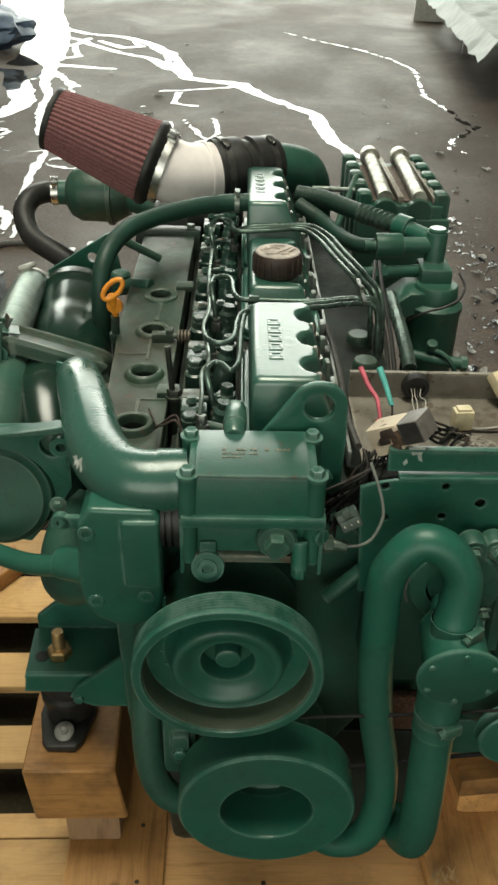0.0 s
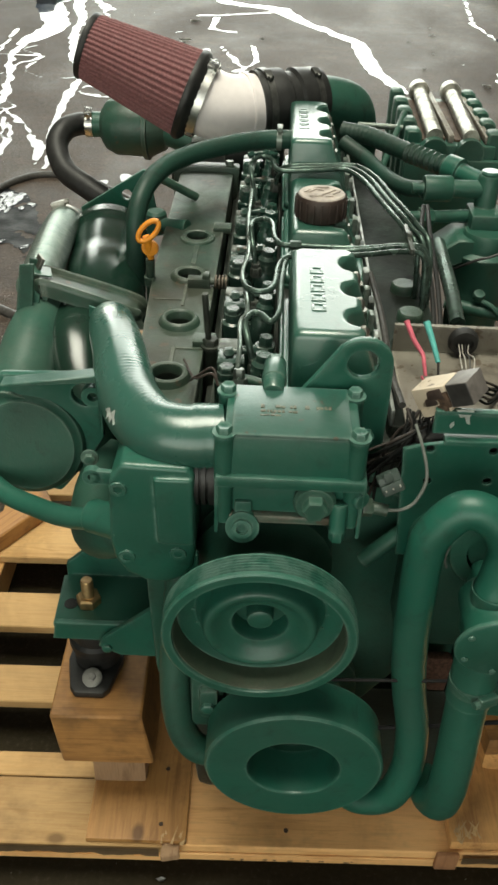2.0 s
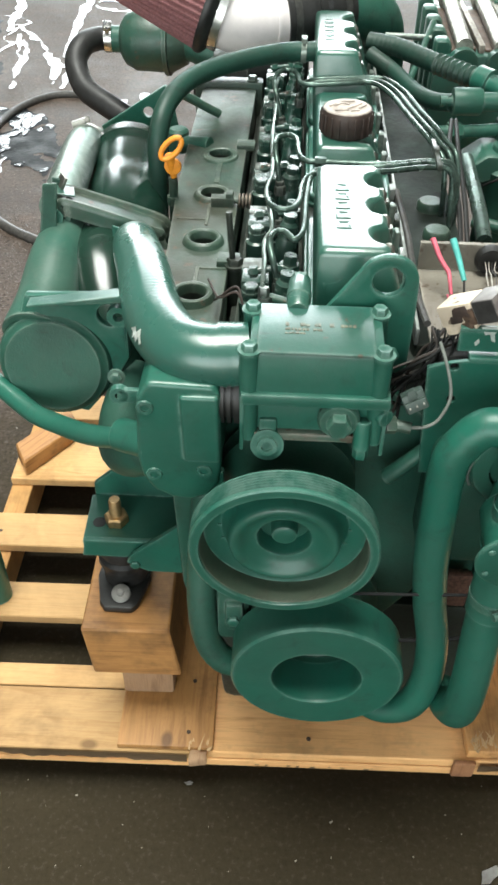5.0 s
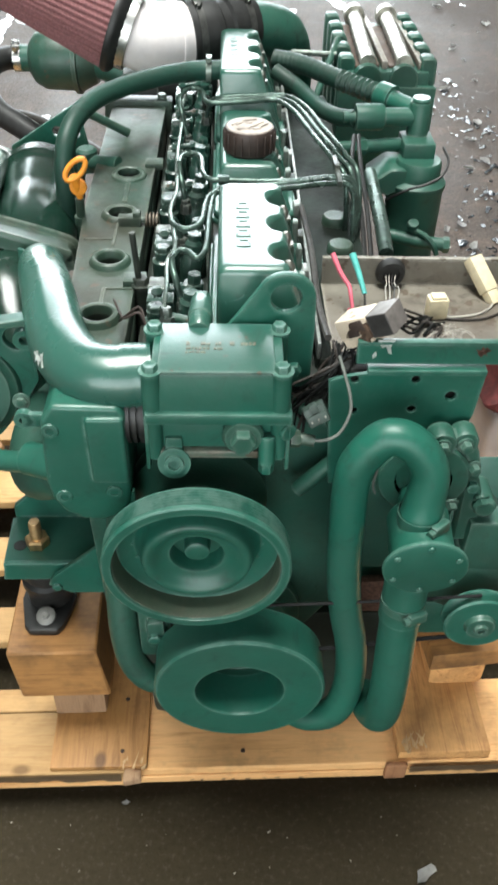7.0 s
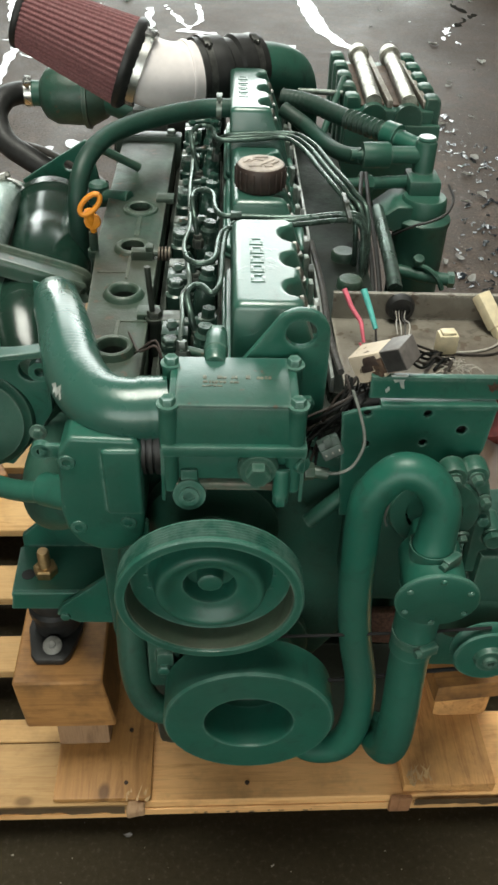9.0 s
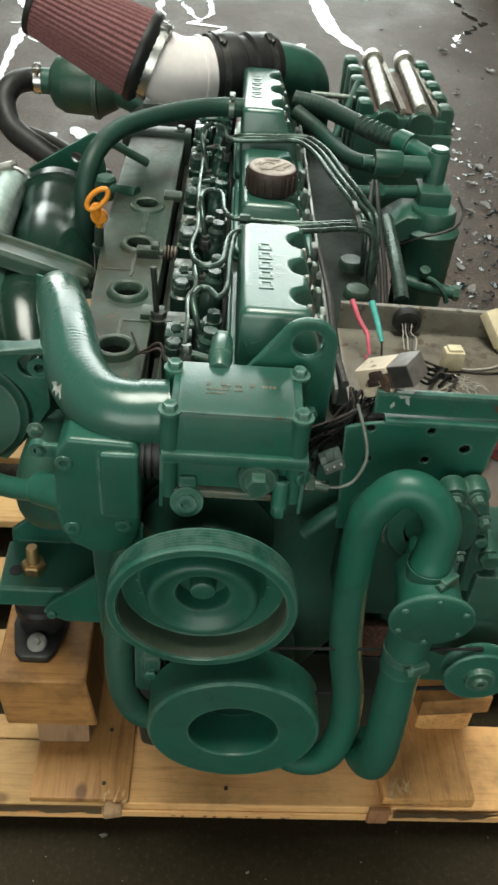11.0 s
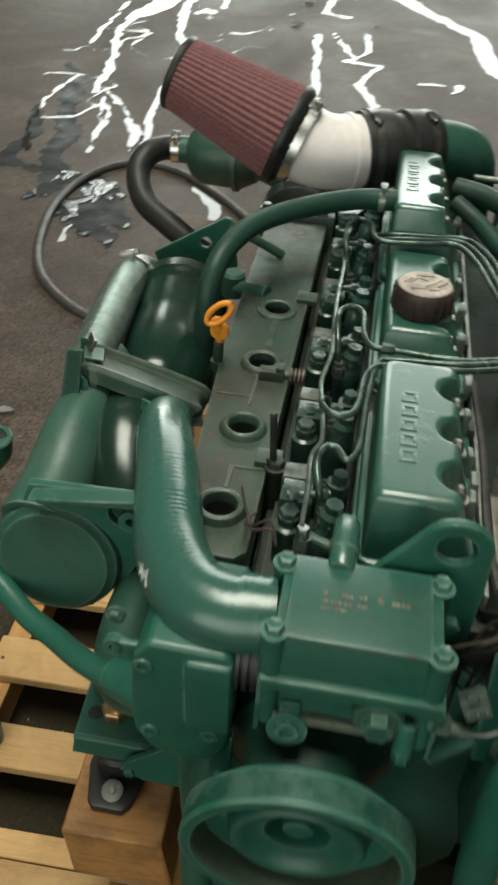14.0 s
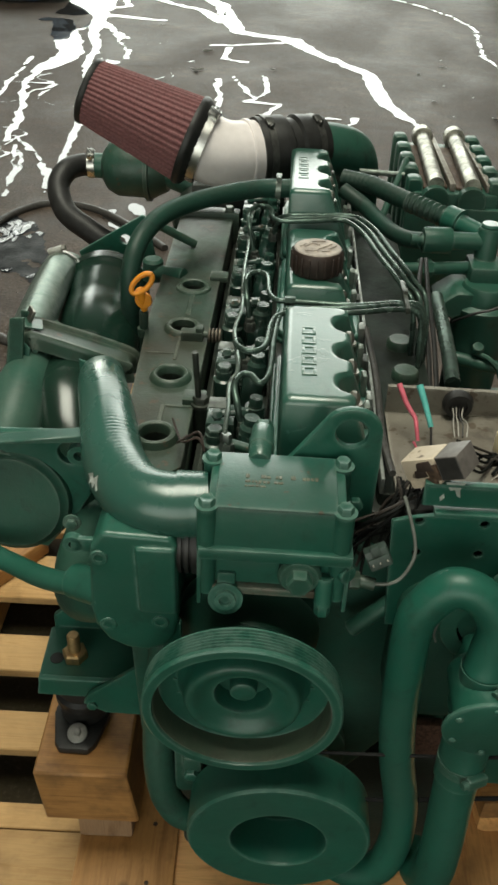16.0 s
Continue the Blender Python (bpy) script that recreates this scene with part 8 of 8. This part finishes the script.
def floor_clutter():
    thing("cable", tube([(-0.55, 3.55, 0.01), (-0.73, 3.76, 0.01), (-0.96, 3.96, 0.01), (-1.18, 3.99, 0.01), (-1.31, 3.80, 0.01), (-1.34, 3.50, 0.01), (-1.29, 3.20, 0.01), (-1.19, 2.92, 0.01), (-1.05, 2.74, 0.01), (-0.88, 2.62, 0.01), (-0.6, 2.5, 0.01)], 0.017, 12), RUBBER_WORN, "thick black cable lying in a loop on the wet floor", "cable")
    rng = random.Random(11)
    spots = [(1.45, 5.73, 0.05), (1.16, 5.18, 0.03), (1.01, 4.5, 0.035), (1.09, 4.04, 0.04), (1.02, 3.83, 0.03), (1.04, 3.59, 0.035), (0.96, 3.52, 0.03), (0.84, 3.0, 0.03), (0.78, 2.95, 0.025), (0.86, 2.83, 0.03), (-0.93, 2.08, 0.03), (-1.14, 2.39, 0.02), (-1.19, 2.37, 0.018), (-2.1, 4.46, 0.03), (0.40, 0.70, 0.02), (-0.09, 0.80, 0.008)]
    for k in range(26):
        spots.append((rng.uniform(0.75, 1.7), rng.uniform(2.4, 7.5), rng.uniform(0.010, 0.024)))
    for k in range(14):
        spots.append((rng.uniform(-2.0, 3.0), rng.uniform(5.5, 11.5), rng.uniform(0.02, 0.05)))
    for x, y, s in spots:
        s *= 0.8
        bm = bmesh.new()
        n = 9
        rim = []
        bend = rng.uniform(0.1, 0.5)
        for i in range(n):
            a = i * math.tau / n
            r = s * rng.uniform(0.55, 1.1)
            px, py = r * math.cos(a) * 1.4, r * math.sin(a) * 0.7
            rim.append(bm.verts.new((px, py, 0.004 + bend * abs(py) + 0.3 * s * rng.random())))
        mid = bm.verts.new((0, 0, 0.003))
        for i in range(n):
            bm.faces.new((mid, rim[i], rim[(i + 1) % n]))
        bmesh.ops.solidify(bm, geom=bm.faces[:], thickness=0.0012)
        leaf = thing("dry_leaf", bm, LEAF, "pale curled dry leaf lying on the floor", "leaf", "dry leaves on the floor")
        leaf.matrix_world = pose(x, y, 0.0015, 0, 0, rng.uniform(0, 360))
    # grit and wet flakes beside the engine
    verts, faces = [], []
    for k in range(5200):
        x, y = rng.uniform(0.68, 1.45), rng.uniform(2.0, 4.8)
        if k % 3 == 0:
            x, y = rng.gauss(-0.90, 0.10), rng.gauss(2.50, 0.25)
        elif rng.random() > 1.1 - abs(x - 0.95):
            continue
        s = rng.uniform(0.0010, 0.0048)
        a = rng.uniform(0, 6.3)
        b = len(verts)
        for j in range(3):
            t = a + j * 2.1
            verts.append((x + s * math.cos(t), y + s * math.sin(t), 0.001))
        verts.append((x, y, s * 0.7))
        faces += [(b, b + 1, b + 3), (b + 1, b + 2, b + 3), (b + 2, b, b + 3)]
    me = bpy.data.meshes.new("grit")
    me.from_pydata(verts, [], faces)
    me.materials.append(GRIT)
    tagged(new("grit", me), "wet grit and crumbs strewn on the floor", "grit", kind="stuff")


LEAF = plain("dry_leaf", (0.40, 0.39, 0.37), 0.6, 0.0, 0.35, 40.0)
GRIT = plain("wet_grit", (0.16, 0.14, 0.125), 0.14, 0.0, 0.5, 200.0)
floor_clutter()


def bench():
    base = empty("covered_bench", (2.92, 10.9, 0), -4, "low bench under a pale crinkled sheet, far across the floor", "bench")
    cloth = bmesh.new()
    bmesh.ops.create_grid(cloth, x_segments=40, y_segments=60, size=1)
    for v in cloth.verts:
        x, y = v.co.x * 0.95, v.co.y * 3.1
        edge = max(0.0, abs(v.co.x) - 0.85) / 0.15
        v.co = Vector((x, y, 0.52 + 0.03 * noise.noise((x * 7, y * 3, 1)) + 0.018 * noise.noise((x * 22, y * 6, 2)) - (0.16 + 0.03 * noise.noise((y * 4, 3, 0))) * edge ** 0.8))
    bmesh.ops.solidify(cloth, geom=cloth.faces[:], thickness=0.006)
    part("sheet", cloth, SHEET, base, "pale crinkled sheet hanging over the edge")
    for x, y in ((-0.62, 0.30), (-0.42, 2.75), (-0.05, -2.7), (0.7, -2.7), (0.7, 0.3), (0.7, 2.75)):
        part("leg", box(x - 0.05, x + 0.05, y - 0.05, y + 0.05, 0.0, 0.405, 0.006), BLOCK_GREY, base)
    part("board", box(-0.70, 0.85, -2.9, 2.9, 0.405, 0.43, 0.004), BLOCK_GREY, base)
    b = thing("concrete_block", sculpt(box(-0.24, 0.24, -0.24, 0.24, 0.0, 0.46, 0.012), 0.004, 6), BLOCK_GREY, "pale grey concrete block standing on the floor", "block")
    b.matrix_world = pose(2.42, 14.95, 0.0, 0, 0, -8)
    bag = bmesh.new()
    bmesh.ops.create_icosphere(bag, subdivisions=4, radius=1)
    for v in bag.verts:
        q = v.co.copy()
        v.co = Vector((q.x * 0.62, q.y * 0.55, max(-0.18, q.z * 0.24))) * (1 + 0.22 * noise.noise(q * 2.2) + 0.08 * noise.noise(q * 6))
    zmin = min(v.co.z for v in bag.verts)
    bmesh.ops.translate(bag, verts=bag.verts, vec=(0, 0, -zmin))
    ob = thing("sack", bag, SACK, "crumpled dark blue-grey sack lying in a puddle", "sack")
    ob.matrix_world = pose(-3.28, 10.35, 0.003, 0, 0, 20)


SHEET = plain("pale_sheet", (0.27, 0.30, 0.29), 0.6, 0.0, 0.15, 8.0, 0.4)
BLOCK_GREY = plain("pale_concrete", (0.42, 0.42, 0.40), 0.85, 0.0, 0.15, 12.0, 0.4)
SACK = plain("blue_grey_sack", (0.10, 0.145, 0.22), 0.5, 0.0, 0.4, 12.0, 0.5)
bench()
